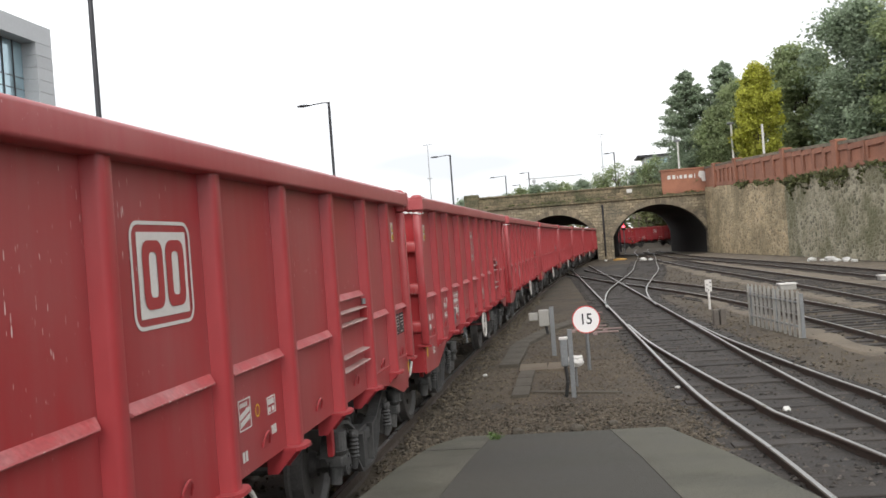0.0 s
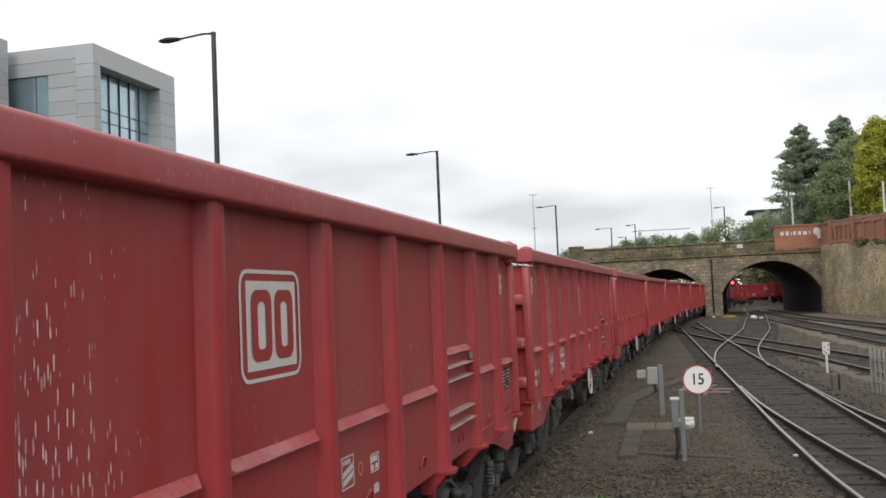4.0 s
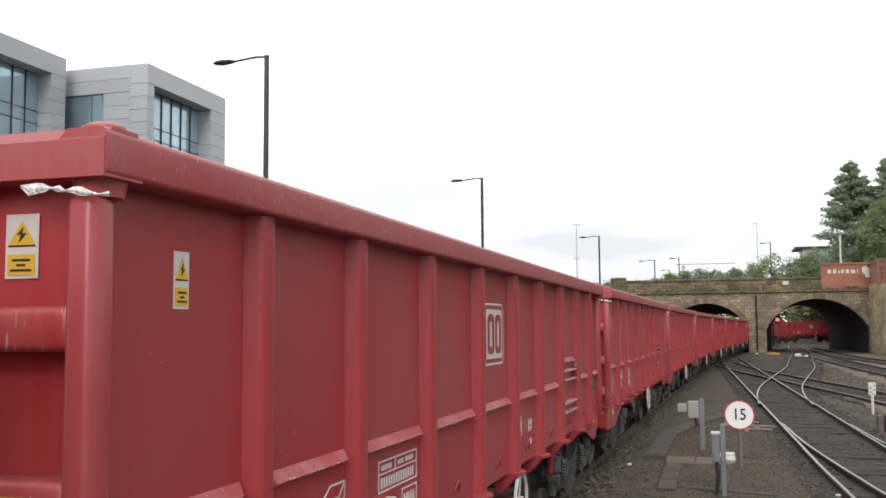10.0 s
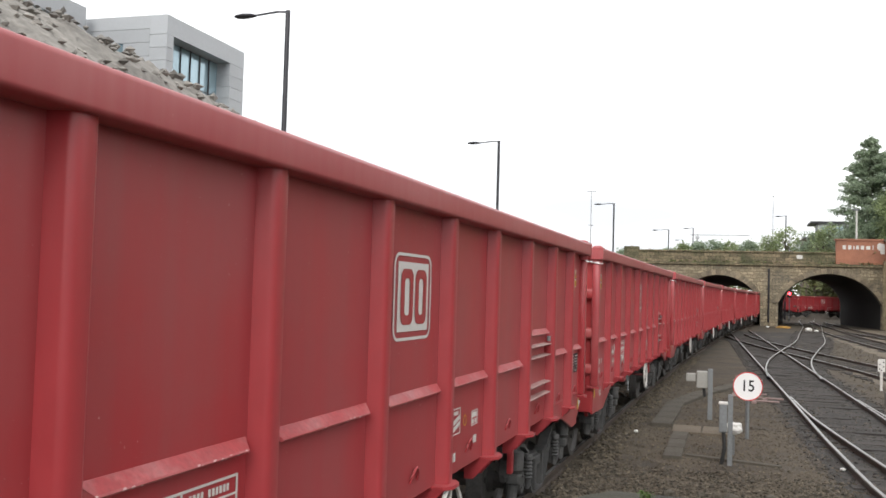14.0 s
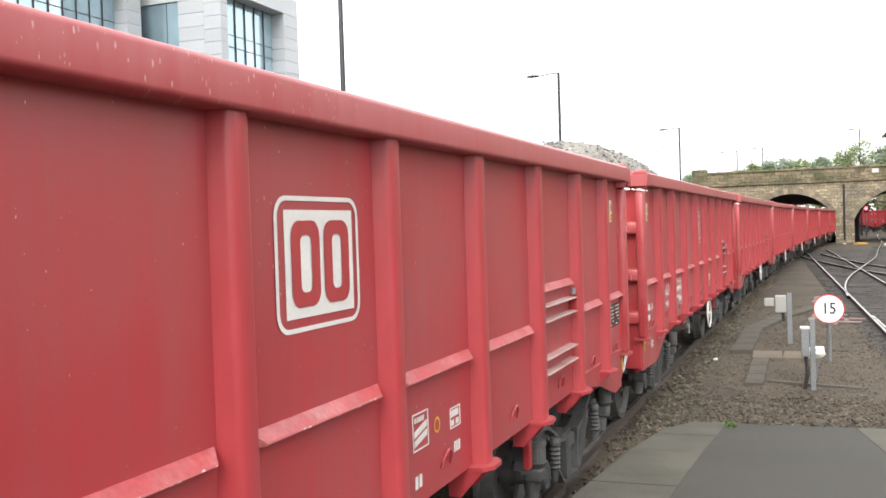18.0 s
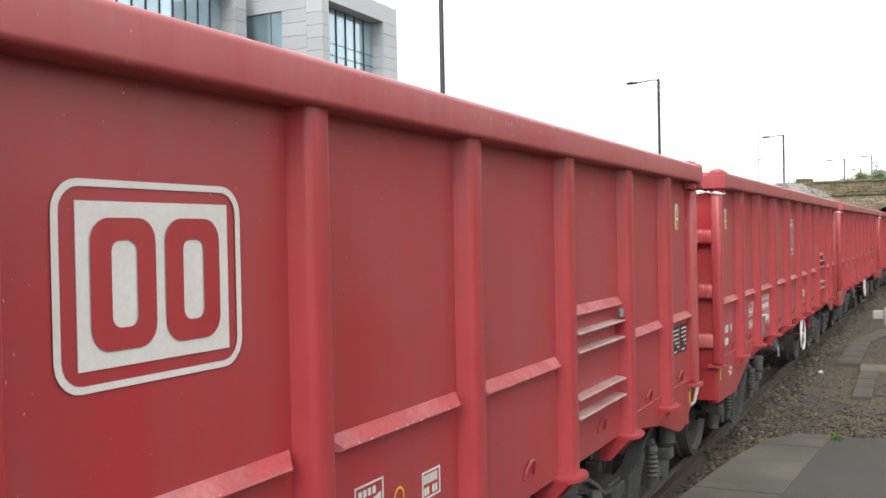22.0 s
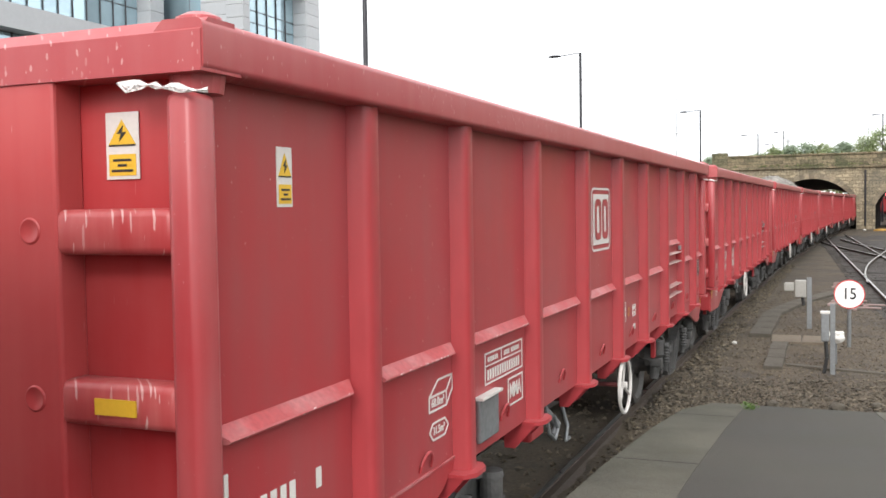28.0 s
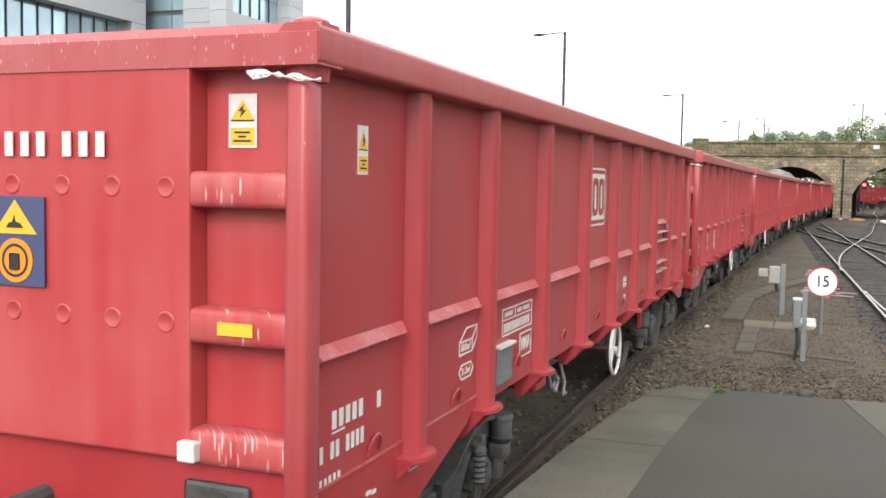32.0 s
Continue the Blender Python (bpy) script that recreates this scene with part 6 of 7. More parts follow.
def dimple_mesh():
    """A shallow pressed ring in a steel sheet, facing -y."""
    bm = bmesh.new()
    n, prof = 20, ((.043, .003), (.039, -.0022), (.035, -.0026), (.029, .0012), (.0, .0012))
    rings = [[bm.verts.new((r * math.cos(2 * math.pi * k / n), y, r * math.sin(2 * math.pi * k / n))) for k in range(n)] for r, y in prof[:-1]]
    for a, b in zip(rings, rings[1:]):
        for k in range(n):
            bm.faces.new((a[k], a[(k + 1) % n], b[(k + 1) % n], b[k]))
    bm.faces.new(rings[-1])
    me = finish("dimple", bm, RED_END)
    me.shade_smooth()
    return me


DIMPLE = dimple_mesh()


def make_wagon():
    t = thing("freight_wagon", "red open-topped bogie freight wagon with ribbed sides", "freight wagon", "moving red wagons")
    # steel tub: floor, two sides, two ends
    bm = bmesh.new()
    box(bm, -X_PAN + .02, X_PAN - .02, -5.78, 5.65, 1.06, 1.14)
    part("floor", bm, DARK, t)
    for s in (0, 180):
        m = pose(0, 0, 0, 0, 0, s)
        bm = bmesh.new()
        box(bm, X_PAN - .012, X_PAN, -5.84, 5.74, 1.03, 2.80)
        part("side_sheet", bm, RED_SHEET, t, at=m)
        bm = bmesh.new()
        arc = lambda cx, cz, r, a0: [(cx + r * math.cos(radians(a0 + 15 * k)), cz + r * math.sin(radians(a0 + 15 * k))) for k in range(7)]
        prof = [(X_PAN - .05, Z_RIM)] + arc(X_RIM - .018, Z_RIM + .018, .018, -90) + arc(X_RIM - .026, Z_TOP - .026, .026, 0) + [(X_PAN - .02, Z_TOP), (X_PAN - .05, Z_TOP - .03)]
        sweep(bm, [[(x, y, z) for x, z in prof] for y in ((-5.915, 5.74) if s == 0 else (-5.74, 5.915))])
        part("side_rim", bm, RED_RIM, t, "boxed red top rim, scuffed pale", smooth=True, at=m)
        # sole plate under the sheet and the aprons at the ends
        bm = bmesh.new()
        box(bm, X_PAN - .36, X_PAN - .26, -3.9, 3.9, .90, 1.05)
        part("sole_bar", bm, DARK, t, at=m)
        for e in (-1, 1):
            pr = [(-5.83, 1.11), (-5.83, .70), (-4.9, .68), (-3.9, .98), (-3.7, 1.11)] if e < 0 else [(5.74, 1.11), (5.74, .86), (5.47, .73), (5.30, .73), (4.65, .90), (3.95, 1.0), (3.65, 1.11)]
            bm = bmesh.new()
            sweep(bm, [[(x, y, z) for y, z in pr] for x in (X_PAN - .02, X_PAN + .004)])
            part("apron", bm, RED, t, at=m)
            bm = box(bmesh.new(), X_PAN + .004, X_PAN + .012, min(e * 5.72, e * 3.72), max(e * 5.72, e * 3.72), 1.10, 1.112)
            part("weld_seam", bm, LEDGE, t, at=m)
            bm = box(bmesh.new(), X_PAN + .005, X_PAN + .008, e * 5.70 - .025, e * 5.70 + .025, .90, 1.06)
            part("yellow_strip", bm, YELLOW, t, at=m)
    rib = rib_mesh()
    for y in RIBS:
        part("rib", rib, RED_RIB, t, at=pose(0, y, 0))
        part("rib", rib, RED_RIB, t, at=pose(0, y, 0, 0, 0, 180))
    # ledges between the ribs
    edges = [-5.79] + list(RIBS) + [5.70]
    cache = {}
    for i, (a, b) in enumerate(zip(edges, edges[1:])):
        for s in (0, 180):
            lift = .25 if (i == 7 and s == 0 or i == 2 and s == 180) else 0
            a2 = a + (.12 if i else .02)
            b2 = b - (.085 if i < 9 else .02)
            bm = bmesh.new()
            prof = [(X_PAN - .002, 1.685), (X_PAN + .005, 1.685), (X_PAN + .046, 1.645), (X_PAN + .049, 1.638), (X_PAN + .044, 1.632), (X_PAN - .002, 1.634)]
            if s:
                a2, b2 = -b2, -a2
            sweep(bm, [[(x, y + (e * min(.045, max(0, x - X_PAN - .005))), z + lift) for x, z in prof] for y, e in ((a2, 1), (b2, -1))])
            me = finish("ledge", bm, LEDGE)
            me.materials.append(WORN_LIP)
            for f in me.polygons:
                if len(f.vertices) == 4 and f.center.x > X_PAN + .044:
                    f.material_index = 1
            part("ledge", me, LEDGE, t, "sloping ledge rubbed pale along its edge", at=pose(0, 0, 0, 0, 0, s))
    # climbing rungs between two ribs
    for s in (0, 180):
        for z in (1.788, 1.682, 1.418, 1.312):
            bm = bmesh.new()
            prof = [(X_PAN - .002, z + .008), (X_PAN + .066, z + .001), (X_PAN + .071, z - .004), (X_PAN + .069, z - .010), (X_PAN + .062, z - .009), (X_PAN - .002, z - .003)]
            sweep(bm, [[(x, y, zz) for x, zz in prof] for y in (RIBS[6] + .13, RIBS[7] - .13)])
            part("rung", bm, RUNG, t, "thin dust-covered steel step", at=pose(0, 0, 0, 0, 0, s))
        bm = tube(bmesh.new(), (X_PAN + .05, RIBS[7] - .17, 1.81), (X_PAN + .05, RIBS[7] - .17, 1.86), .02, seg=8)
        part("step_bolt", bm, GALV, t, at=pose(0, 0, 0, 0, 0, s))
        bm = box(bmesh.new(), X_PAN - .002, X_PAN + .07, RIBS[7] - .135, RIBS[7] - .125, 1.67, 1.80)
        part("step_bracket", bm, RED, t, at=pose(0, 0, 0, 0, 0, s))
    # corner posts, end walls, knobs
    for e in (0, 180):
        m = pose(0, .08 if e == 0 else -.205, 0, 0, 0, e)
        for s in (1, -1):
            bm = bmesh.new()
            box(bm, min(s * 1.185, s * 1.285), max(s * 1.185, s * 1.285), -5.993, -5.868, 1.07, 2.70, .026)
            box(bm, min(s * 1.14, s * 1.31), max(s * 1.14, s * 1.31), -6.0, -5.83, 1.045, 1.07)
            part("corner_post", bm, RED_POST, t, smooth=True, at=m)
            bm = bmesh.new()
            tube(bm, (s * 1.235, -5.88, 2.895), (s * 1.235, -5.88, 2.925), .075, .068, 18)
            tube(bm, (s * 1.235, -5.88, 2.925), (s * 1.235, -5.88, 2.94), .068, .035, 18)
            part("corner_knob", bm, RED_RIM, t, "round cap on the rim corner", at=m)
            part("corner_collar", tube(bmesh.new(), (s * 1.225, -5.88, 2.70), (s * 1.225, -5.88, 2.757), .075, .085, 16), RED_RIM, t, at=m)
            if e:
                bm = box(bmesh.new(), min(s * 1.17, s * 1.335), max(s * 1.17, s * 1.335), -6.02, -5.945, 2.705, 2.912, .022)
                part("corner_casting", bm, RED_RIM, t, smooth=True, at=m)
            # recess with rungs beside the raised end panel
            for z in (2.225, 1.70, 1.225):
                bm = box(bmesh.new(), min(s * .755, s * 1.205), max(s * .755, s * 1.205), -5.990, -5.87, z, z + .14, .026)
                part("end_rung", bm, RED_STEP, t, "rounded end step streaked with pale scuffs", smooth=True, at=m)
        bm = bmesh.new()
        box(bm, -1.22, 1.22, -5.875, -5.855, 1.0, 2.80)
        part("end_sheet", bm, RED_END, t, at=m)
        bm = bmesh.new()
        box(bm, -.775, .775, -5.992, -5.87, 1.24, 2.80, .012)
        panel = part("end_panel", bm, RED_END, t, "raised centre panel with pressed dimples", at=m)
        for x in (-.66, -.41, -.1, .16, .41, .665) if e == 0 else ():
            for z in (2.30, 1.775):
                part("dimple", DIMPLE, RED_END, panel, at=pose(x, -5.994, z))
        bm = bmesh.new()
        prof = [(-6.0, Z_RIM - .004), (-6.0, Z_TOP - .036), (-5.96, Z_TOP + .004), (-5.83, Z_TOP + .004), (-5.80, Z_RIM - .004)]
        sweep(bm, [[(x, y, z) for y, z in prof] for x in (-1.325, 1.325)])
        part("end_rim", bm, RED_RIM, t, at=m)
        bm = bmesh.new()
        box(bm, -1.20, 1.20, -5.93, -5.80, .72, 1.24, .01)
        part("headstock", bm, RED, t, "red steel headstock", at=m)
        for s in (1, -1):
            bm = bmesh.new()
            tube(bm, (s * .87, -5.93, 1.0), (s * .87, -6.16, 1.0), .12, .10, 18)
            tube(bm, (s * .87, -6.16, 1.0), (s * .87, -6.36, 1.0), .075, .075, 16)
            box(bm, s * .87 - .15, s * .87 + .15, -5.955, -5.93, .85, 1.15, .02)
            b = part("buffer", bm, BOGIE, t, "grey steel buffer", at=m)
            bm = box(bmesh.new(), s * .87 - .2, s * .87 + .2, -6.40, -6.36, .83, 1.17, .05)
            part("buffer_head", bm, BOGIE, b)
            bm = bmesh.new()
            q = [(s * 1.05, -6.02, .88), (s * 1.02, -6.06, .72), (s * .95, -6.10, .66), (s * .70, -6.10, .66)]
            for a, c in zip(q, q[1:]):
                tube(bm, a, c, .016, seg=8)
            part("hand_rail", bm, WHITE, t, "white shunter's hand rail", at=m)
        bm = bmesh.new()
        tube(bm, (0, -5.9, .98), (0, -6.30, .98), .05, seg=10)
        box(bm, -.09, .09, -6.44, -6.28, .86, 1.06, .03)
        part("coupling", bm, BOGIE, t, at=m)
        warning_plate(t, m @ pose(.94, -5.879, 2.56) @ Matrix.Diagonal((1.15, 1, .74, 1)))
        tagged(part("number_bars", end_number(), WHITE, t, "row of white figures shown as bars", at=m), kind="stuff")
        bm = box(bmesh.new(), .905, 1.06, -5.999, -5.994, 1.742, 1.792)
        part("yellow_patch", bm, YELLOW, t, at=m)
        bm = box(bmesh.new(), .74, .82, -6.03, -5.98, 1.24, 1.32, .008)
        part("lamp_bracket", bm, WHITE, t, "white lamp bracket", at=m)
        if e == 0:
            hazard_panel(t, m @ pose(-.06, 0, .02))
        for s in (1, -1):
            bm = bmesh.new()
            rng = random.Random(5 + s)
            pts = [(s * (1.04 + .027 * k), -6.006 - rng.uniform(0, .012), 2.725 - .0025 * k + rng.uniform(-.008, .008)) for k in range(10)] + [(s * 1.31, -6.0, 2.695), (s * 1.325, -5.97, 2.70)]
            rr = []
            for k, p in enumerate(pts):
                h = .019 * rng.choice((.15, .5, .8, 1.2)) * rng.uniform(.7, 1.2)
                nx, ny = (0, .006) if k < 3 else (s * .006, 0)
                rr.append([(p[0], p[1], p[2] - h), (p[0] + s * .003, p[1] - .004, p[2]), (p[0], p[1], p[2] + h), (p[0] - s * .01, p[1] + .012, p[2])])
            sweep(bm, rr)
            if e == 0:
                part("foil_wrap", bm, FOIL, t, "torn silver tape on the corner", at=m)
            else:
                bm.free()
    # side markings
    emblem(t, (RIBS[3] + RIBS[4]) / 2 + .05, 1.985, 2.495)
    for y in (-5.303, 5.335):
        warning_plate(t, Matrix.Translation((X_PAN, y, 2.468)) @ pose(0, 0, 0, 0, 0, 90) @ Matrix.Diagonal((.9, 1, .74, 1)))
    x = X_PAN + .001
    bm = bmesh.new()
    bars(bm, x, -5.735, -5.670, 1.45, 1.525, 2, 1, .3)
    bars(bm, x, -5.735, -5.670, 1.335, 1.405, 2, 2, .3)
    bars(bm, x, -5.560, -5.065, 1.325, 1.40, 8, 3, .4)
    box(bm, x, x + .003, -5.560, -5.445, 1.305, 1.313)
    bars(bm, x, -5.665, -5.245, 1.205, 1.275, 9, 4, .4)
    bars(bm, x, -5.665, -5.465, 1.10, 1.14, 5, 5, .5)
    tagged(part("side_lettering", bm, WHITE, t, "white side lettering shown as bars"), kind="stuff")
    bm = bmesh.new()
    for k in range(5):
        a = radians(40 + 70 * k)
        box(bm, X_PAN + .006, X_PAN + .009, -5.20 + .05 * math.cos(a) - .025, -5.20 + .05 * math.cos(a) + .025, .93 + .035 * math.sin(a) - .01, .93 + .035 * math.sin(a) + .01)
    part("star_mark", bm, WHITE, t)
    # volume box, hexagon and small lines
    bm = bmesh.new()
    y0 = -4.055
    lines = [((y0, 1.385), (y0 + .215, 1.385)), ((y0, 1.455), (y0 + .215, 1.455)), ((y0, 1.385), (y0, 1.455)), ((y0 + .215, 1.385), (y0 + .215, 1.455)), ((y0, 1.455), (y0 + .11, 1.525)), ((y0 + .215, 1.455), (y0 + .295, 1.525)),
             ((y0 + .11, 1.525), (y0 + .295, 1.525)), ((y0 + .295, 1.525), (y0 + .295, 1.455)), ((y0 + .295, 1.455), (y0 + .215, 1.385)),
             ((y0, 1.285), (y0 + .04, 1.325)), ((y0 + .04, 1.325), (y0 + .19, 1.325)), ((y0 + .19, 1.325), (y0 + .235, 1.285)), ((y0 + .235, 1.285), (y0 + .19, 1.245)), ((y0 + .19, 1.245), (y0 + .04, 1.245)), ((y0 + .04, 1.245), (y0, 1.285))]
    for a, b in lines:
        d = Vector((b[0] - a[0], b[1] - a[1]))
        n = Vector((-d.y, d.x)).normalized() * .005
        plate(bm, [(a[0] + n.x, a[1] + n.y), (a[0] - n.x, a[1] - n.y), (b[0] - n.x, b[1] - n.y), (b[0] + n.x, b[1] + n.y)], x)
    part("volume_symbol", bm, WHITE, t, "white outlined load volume symbol")
    side = Matrix.Translation((X_PAN + .002, 0, 0)) @ pose(0, 0, 0, 90, 0, 90)
    part("volume_text", text_mesh("60.0m³", .058, .003, WHITE, 1.0), WHITE, t, at=Matrix.Translation((0, y0 + .108, 1.42)) @ side)
    part("area_text", text_mesh("31.5m²", .055, .003, WHITE, .95), WHITE, t, at=Matrix.Translation((0, y0 + .117, 1.285)) @ side)
    bm = bmesh.new()
    outline(bm, x, -4.74, -4.62, 1.47, 1.56, .008)
    bars(bm, x, -4.76, -4.66, 1.24, 1.29, 3, 8)
    outline(bm, x + .005, -4.76, -4.62, .93, 1.0, .008)
    part("small_marks", bm, WHITE, t)
    bm = bmesh.new()
    outline(bm, x, -4.74, -4.63, 1.34, 1.43, .008)
    part("red_mark", bm, RIM_RED, t)
    # tare table
    bm = bmesh.new()
    outline(bm, x, -3.275, -2.600, 1.375, 1.552, .010)
    box(bm, x, x + .003, -3.265, -2.610, 1.474, 1.482)
    box(bm, x, x + .003, -3.000, -2.990, 1.482, 1.542)
    bars(bm, x, -3.225, -3.045, 1.497, 1.525, 6, 11, .45)
    bars(bm, x, -2.945, -2.655, 1.497, 1.525, 11, 12, .45)
    bars(bm, x, -3.235, -2.645, 1.398, 1.455, 14, 13, .45)
    outline(bm, x, -2.880, -2.600, 1.18, 1.347, .010)
    part("tare_table", bm, WHITE, t, "white outlined table of weights shown as bars")
    part("type_code", text_mesh("MMA", .125, .003, WHITE, .78), WHITE, t, "white lettering reading MMA", at=Matrix.Translation((0, -2.74, 1.263)) @ side)
    bm = box(bmesh.new(), X_PAN, X_PAN + .03, -3.43, -3.12, 1.09, 1.325, .01)
    h = part("document_holder", bm, GALV, t, "grey wire document holder with a white lid")
    part("lid", box(bmesh.new(), X_PAN, X_PAN + .05, -3.44, -3.11, 1.325, 1.34), WHITE, h)
    # small labels in the panel after the emblem
    bm = bmesh.new()
    outline(bm, x, .345, .545, 1.29, 1.47, .007)
    part("load_label", bm, WHITE, t)
    bm = bmesh.new()
    plate(bm, [(.365, 1.31), (.525, 1.345), (.525, 1.375), (.365, 1.34)], x)
    plate(bm, [(.365, 1.355), (.525, 1.39), (.525, 1.42), (.365, 1.385)], x)
    bars(bm, x, .37, .50, 1.425, 1.45, 4, 20)
    tagged(part("load_print", bm, WHITE, t), kind="stuff")
    bm = bmesh.new()
    outline(bm, x, .85, 1.005, 1.30, 1.41, .007)
    part("inspection_label", bm, WHITE, t)
    bm = bmesh.new()
    bars(bm, x, .865, .985, 1.36, 1.395, 5, 21)
    bars(bm, x, .865, .985, 1.315, 1.345, 5, 22)
    bars(bm, x, .90, 1.0, 1.17, 1.225, 3, 23)
    bars(bm, x, .36, .46, 1.11, 1.17, 2, 24)
    tagged(part("inspection_print", bm, WHITE, t), kind="stuff")
    bm = bmesh.new()
    ring_plate(bm, rounded(.62, .70, 1.325, 1.405, .039), rounded(.63, .69, 1.335, 1.395, .029), x)
    part("yellow_ring", bm, YELLOW, t)
    # data plates at the front end
    for a, b in ((5.12, 5.345), (5.40, 5.61)):
        p = part("data_plate", box(bmesh.new(), X_PAN, X_PAN + .005, a, b, 1.36, 1.58), BLACK, t, "black data plate with pale grid")
        bm = bmesh.new()
        for j in range(6):
            bars(bm, X_PAN + .005, a + .015, b - .015, 1.378 + .034 * j, 1.388 + .034 * j, 3, 30 + j, .2)
        part("grid_marks", bm, WHITE, p)
    # rope hooks along the bottom of the side sheet
    hook = bmesh.new()
    for k in range(8):
        a0, a1 = math.pi * k / 8, math.pi * (k + 1) / 8
        tube(hook, (X_PAN + .004 + .02 * math.sin(a0), .065 * math.cos(a0), 1.13 + .085 * math.sin(a0)), (X_PAN + .004 + .02 * math.sin(a1), .065 * math.cos(a1), 1.13 + .085 * math.sin(a1)), .008, seg=6)
    hook = finish("rope_hook", hook, RED_RIB)
    for i, (a, b) in enumerate(zip(edges, edges[1:])):
        part("rope_hook", hook, RED_RIB, t, at=pose(0, (a + b) / 2 + .12, 0))
    # hand brake wheel
    bm = bmesh.new()
    n = 28
    ring = []
    for k in range(n):
        a = 2 * math.pi * k / n
        ring.append([bm.verts.new((1.29 + .016 * math.cos(q), (.235 + .016 * math.sin(q)) * math.cos(a), .80 + (.235 + .016 * math.sin(q)) * math.sin(a))) for q in (0, 1.05, 2.1, 3.14, 4.19, 5.24)])
    for k in range(n):
        a, b = ring[k], ring[(k + 1) % n]
        for i in range(6):
            bm.faces.new((a[i], a[(i + 1) % 6], b[(i + 1) % 6], b[i]))
    w = part("brake_wheel", bm, WHITE, t, "white hand brake wheel", at=pose(0, .10, -.015))
    bm = bmesh.new()
    for k in range(3):
        a = radians(90 + 120 * k)
        tube(bm, (1.27, 0, .80), (1.29, .235 * math.cos(a), .80 + .235 * math.sin(a)), .012, seg=8)
    tube(bm, (1.26, 0, .80), (1.31, 0, .80), .03, seg=10)
    part("spokes", bm, WHITE, w)
    part("axle", tube(bmesh.new(), (.9, 0, .80), (1.26, 0, .80), .02, seg=10), DARK, w)
    # underframe: centre sill, brake gear, pipes
    bm = bmesh.new()
    box(bm, -.25, .25, -5.73, 5.62, .80, 1.06)
    for y in (-2.5, -1.24, 0, 1.24, 2.5):
        box(bm, -1.15, 1.15, y - .05, y + .05, .90, 1.06)
    part("underframe", bm, DARK, t)
    part("brake_cylinder", tube(tube(bmesh.new(), (.55, -1.9, .72), (.55, -1.1, .72), .16, seg=16), (.55, -1.1, .72), (.55, -.6, .72), .03, seg=8), BOGIE, t)
    part("air_tank", tube(bmesh.new(), (-.5, .4, .70), (-.5, 1.5, .70), .2, seg=16), BOGIE, t, smooth=True)
    part("valve_box", box(bmesh.new(), .35, .75, -.5, .2, .62, .95, .03), BOGIE, t)
    # stop hung under the sole plate beside the second rib, and a hanging chain hook
    part("brake_bracket", box(bmesh.new(), 1.0, 1.19, -2.36, -2.06, .84, 1.03, .02), RED, t, "red bracket under the sole plate")
    hook_bm = bmesh.new()
    for a, c in (((1.16, -1.95, 1.03), (1.18, -1.90, .80)), ((1.18, -1.90, .80), (1.19, -1.80, .74)), ((1.19, -1.80, .74), (1.19, -1.72, .80)), ((1.19, -1.72, .80), (1.18, -1.78, .90))):
        tube(hook_bm, a, c, .013, seg=6)
    part("chain_hook", hook_bm, GALV, t, "pale steel hook")
    bm = bmesh.new()
    tube(bm, (1.05, -1.2, .95), (1.12, -1.2, .70), .014, seg=6)
    tube(bm, (1.12, -1.2, .70), (1.12, -1.25, .60), .014, seg=6)
    tube(bm, (1.12, -1.25, .60), (1.12, -1.15, .60), .014, seg=6)
    part("brake_lever", bm, GALV, t)
    bm = bmesh.new()
    tube(bm, (1.05, -1.62, .92), (1.14, -1.55, .78), .03, seg=8)
    tube(bm, (1.14, -1.55, .78), (1.14, -1.7, .74), .02, seg=8)
    part("brake_pipe", bm, GALV, t)
    for y in (-4.1, 4.1):
        make_bogie(t, y)
    return t


def end_number():
    bm = bmesh.new()
    rng = random.Random(3)
    xs = -.72
    for k in range(12):
        w = .058
        if k in (2, 5, 9):
            xs += .05
        box(bm, xs, xs + w * .72, -6.008, -6.003, 2.415, 2.515)
        xs += w + .025
    return bm


def hazard_panel(t, m):
    p = part("hazard_plate", box(bmesh.new(), -.16, .14, -6.008, -6.002, 1.86, 2.23), BLUE, t, "blue plate with a yellow triangle and disc", at=m)
    flat = lambda y: Matrix.Translation((0, y, 0)) @ pose(0, 0, 0, 90)
    bm = extrude_poly(bmesh.new(), [(-.125, 2.075), (.105, 2.075), (-.01, 2.215)], .003, flat(-6.009))
    tri = part("triangle", bm, YELLOW, p)
    part("print", extrude_poly(bmesh.new(), [(-.055, 2.10), (.035, 2.10), (.02, 2.12), (-.005, 2.125), (-.01, 2.155), (-.022, 2.125), (-.04, 2.12)], .002, flat(-6.0125)), BLACK, tri)
    disc = part("disc", tube(bmesh.new(), (-.01, -6.009, 1.965), (-.01, -6.012, 1.965), .092, seg=26), ORANGE_SIGN, p, "orange disc")
    bm = bmesh.new()
    a, b = rounded(-.08, .06, 1.895, 2.035, .0699, 7), rounded(-.068, .048, 1.907, 2.023, .0579, 7)
    o, i = [bm.verts.new((y, -6.0135, z)) for y, z in a], [bm.verts.new((y, -6.0135, z)) for y, z in b]
    for k in range(len(a)):
        bm.faces.new((o[k], o[(k + 1) % len(a)], i[(k + 1) % len(a)], i[k]))
    part("ring_print", bm, BLACK, disc)
    part("block_print", box(bmesh.new(), -.035, .015, -6.014, -6.0125, 1.925, 1.995, .008), BLACK, disc)


ORANGE_SIGN = material("orange_sign_disc", (0.70, 0.24, 0.02), 0.5, vary=0.06, bump=0.0)
BLUE = material("dark_blue_plate", (0.05, 0.06, 0.14), 0.5, vary=0.08, bump=0.0)


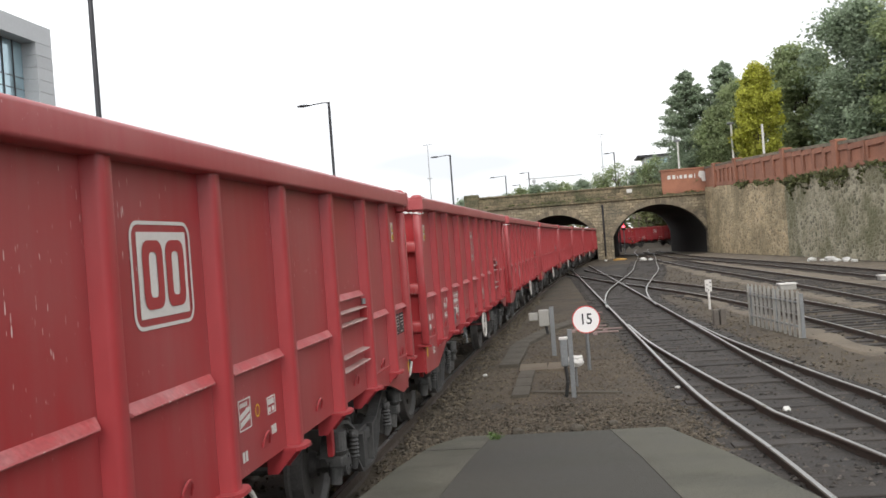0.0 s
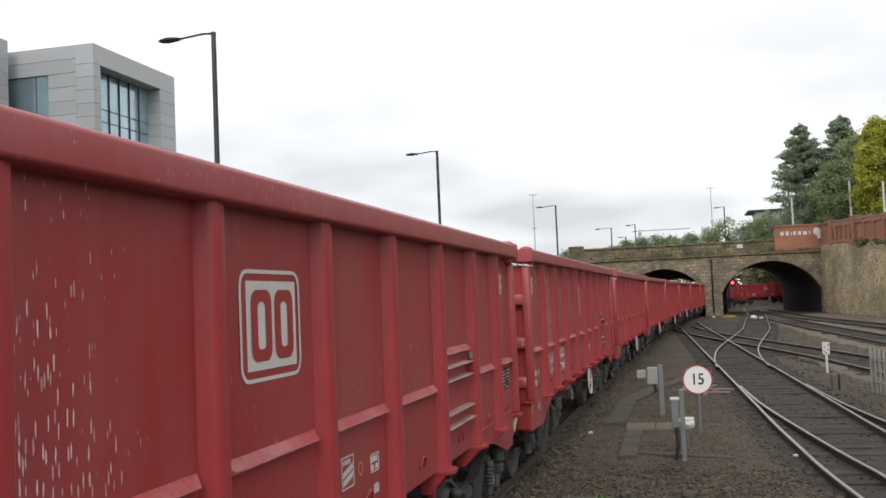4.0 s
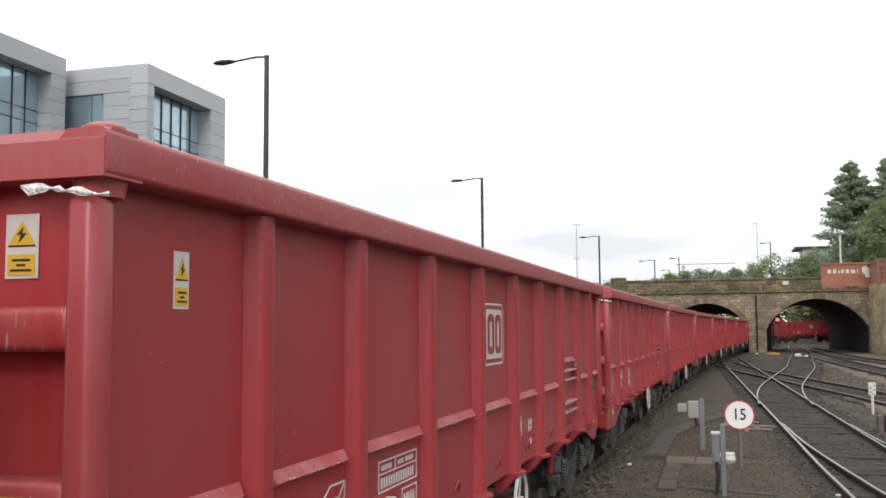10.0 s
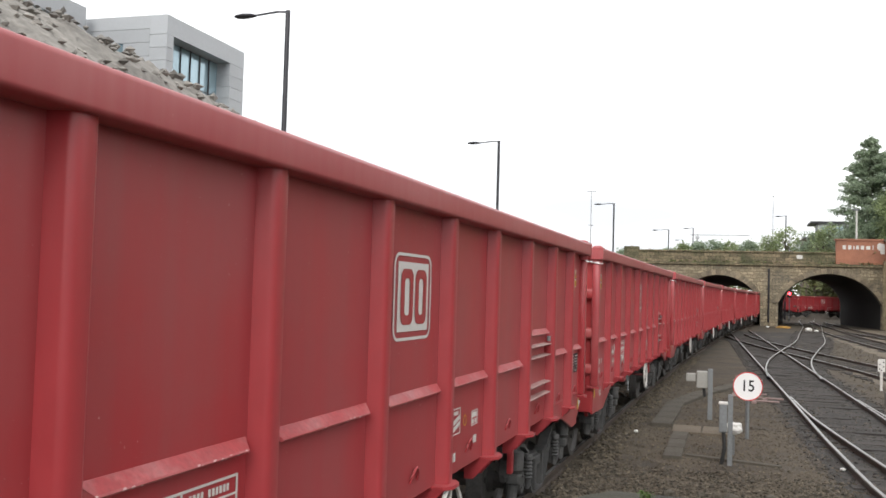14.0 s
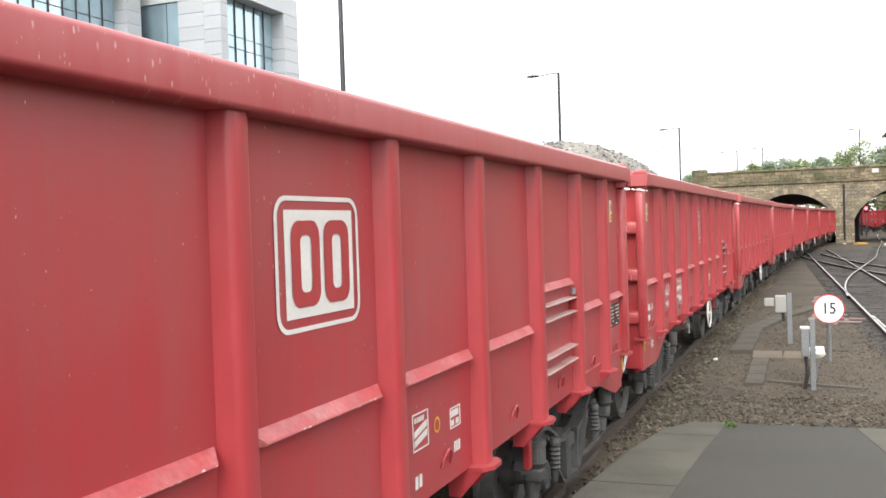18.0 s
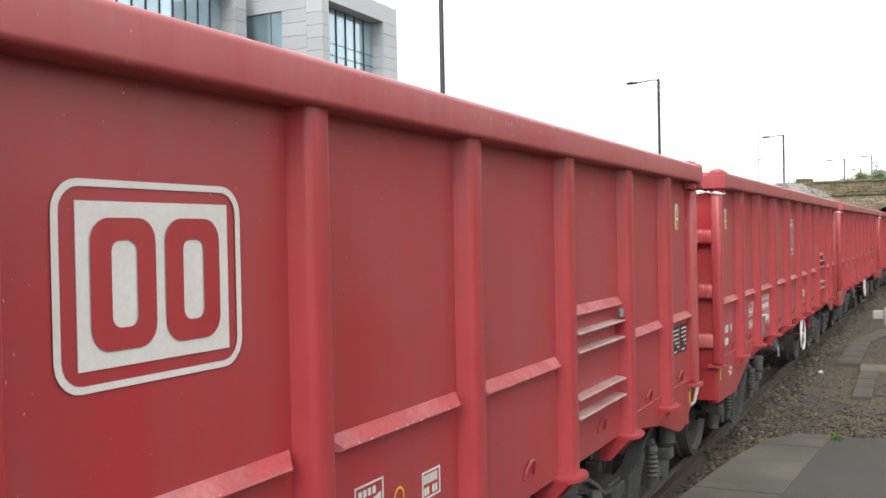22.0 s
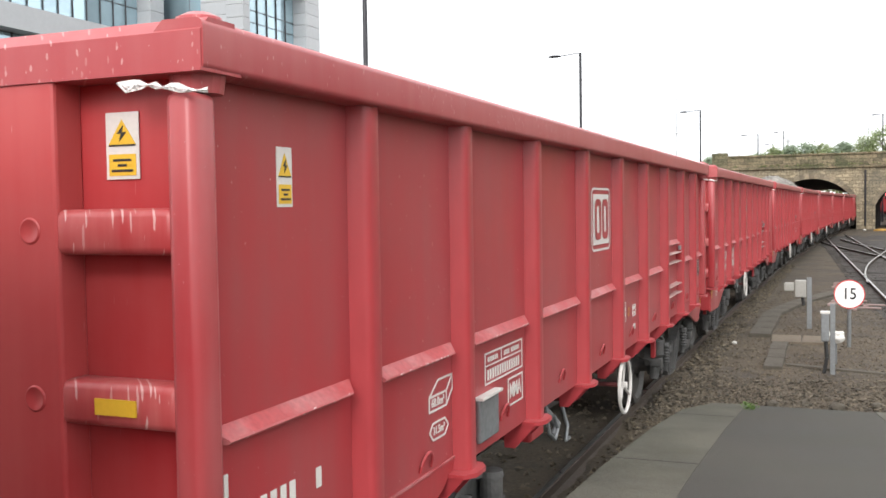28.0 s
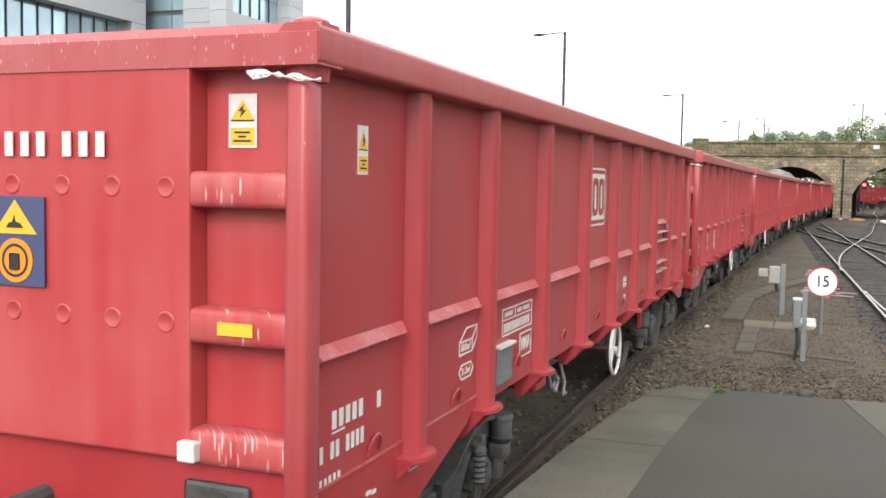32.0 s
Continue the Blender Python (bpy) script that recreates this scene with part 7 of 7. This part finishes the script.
def rubble_mesh(seed, centre, peak, spread):
    """A heap of broken stone in a wagon: a rough solid surface with loose pieces, one mound over the rim."""
    rng = random.Random(seed)

    def top(x, y):
        side = max(0, 1 - (abs(x) / 1.2) ** 2.2)
        ends = max(0, min(1, (5.78 - abs(y + .05)) / 1.3)) ** .7
        z = 2.56 + ((peak - 2.56) * math.exp(-abs((y - centre) / spread) ** 3) + .12) * side * ends
        return z + side * (.08 * noise.noise((x * 1.7, y * 1.3, seed)) + .05 * noise.noise((x * 5, y * 5, seed)) + .03 * noise.noise((x * 13, y * 13, seed)))

    def spot(r):
        x, y = r.uniform(-1.13, 1.13), r.uniform(-5.70, 5.60)
        return x, y, top(x, y) + r.uniform(-.02, .015)
    me = stone_mesh(rng, 7000, spot, (.012, .034), "stone_load")
    bm = bmesh.new()
    bm.from_mesh(me)
    nx, ny = 22, 130
    grid = [[bm.verts.new((-1.19 + 2.38 * i / nx, -5.78 + 11.43 * j / ny, top(-1.19 + 2.38 * i / nx, -5.78 + 11.43 * j / ny) + rng.uniform(-.02, .01))) for i in range(nx + 1)] for j in range(ny + 1)]
    for j in range(ny):
        for i in range(nx):
            bm.faces.new((grid[j][i], grid[j][i + 1], grid[j + 1][i + 1], grid[j + 1][i]))
    rim = [grid[0][i] for i in range(nx + 1)] + [grid[j][nx] for j in range(1, ny + 1)] + [grid[ny][i] for i in range(nx - 1, -1, -1)] + [grid[j][0] for j in range(ny - 1, 0, -1)]
    low = [bm.verts.new((v.co.x, v.co.y, 2.3)) for v in rim]
    for k in range(len(rim)):
        bm.faces.new((rim[k], rim[(k + 1) % len(rim)], low[(k + 1) % len(rim)], low[k]))
    bm.to_mesh(me)
    bm.free()
    me.materials.clear()
    me.materials.append(RUBBLE)
    return me


first = make_wagon()
COUNT = 22
WAGONS = [first] + [copy_thing(first, Matrix.Identity(4)) for k in range(COUNT - 1)]
for k in (6, 7, 13, 18):  # wagons with badly chipped sides
    for ob in WAGONS[k].children:
        if ob.name.split(".")[0] == "side_sheet":
            ob.material_slots[0].link = "OBJECT"
            ob.material_slots[0].material = RED_WORN
for ob in WAGONS[2].children:  # this wagon has its brake wheel one bay further back
    if ob.name.split(".")[0] == "brake_wheel":
        ob.matrix_basis = pose(0, -1.27, -.03)
for k, shift in ((1, .08), (2, -.075), (4, -.04)):  # emblems are not stuck on at quite the same place
    for ob in WAGONS[k].children:
        if ob.name.split(".")[0] == "emblem":
            ob.matrix_basis = pose(0, shift, 0)
LOADS = []
heaps = ((0.0, 2.58, 2.0), (-4.6, 3.06, 1.2), (-2.6, 3.00, 2.6), (-4.4, 3.04, 1.4), (-3.3, 3.31, 3.0), (1.0, 2.98, 2.4))
load_meshes = [rubble_mesh(40 + k, *h) for k, h in enumerate(heaps)]
load_kind = (0, 1, 2, 3, 4, 0, 0, 0, 0, 0, 0, 0, 0, 0, 0, 0, 0, 0, 0, 0, 0, 0)
for k in range(COUNT):
    LOADS.append(tagged(new("stone_load", load_meshes[load_kind[k]]), "heap of pale broken stone filling a red wagon", "rubble", "wagon loads", "stuff"))

# a short rake standing beyond the bridge
for k, (px, py) in enumerate(((12.3, 146.0), (21.7, 154.6), (3.9, 136.0))):
    w = copy_thing(first, pose(px, py, 0, 0, 0, -47))
    tagged(w, "red open wagon standing beyond the bridge", "freight wagon", "stabled red wagons")


# ---- what moves ----
def motions():
    for k, (wagon, load) in enumerate(zip(WAGONS, LOADS)):
        rows = [(t, wagon_pose(train_at(t) + PITCH * k)) for t in range(33)]
        walk(wagon, rows)
        walk(load, rows)
    start = train_at(0)
    for k, wagon in enumerate(WAGONS):
        if k > 11:
            continue
        for ob in wagon.children_recursive:
            if ob.name.split(".")[0] == "wheelset":
                base = ob.matrix_basis.copy()
                rows = [(i * 0.2, base @ pose(0, 0, 0, -math.degrees((train_at(i * 0.2) - start) / 0.46))) for i in range(161)]
                walk(ob, rows)


motions()
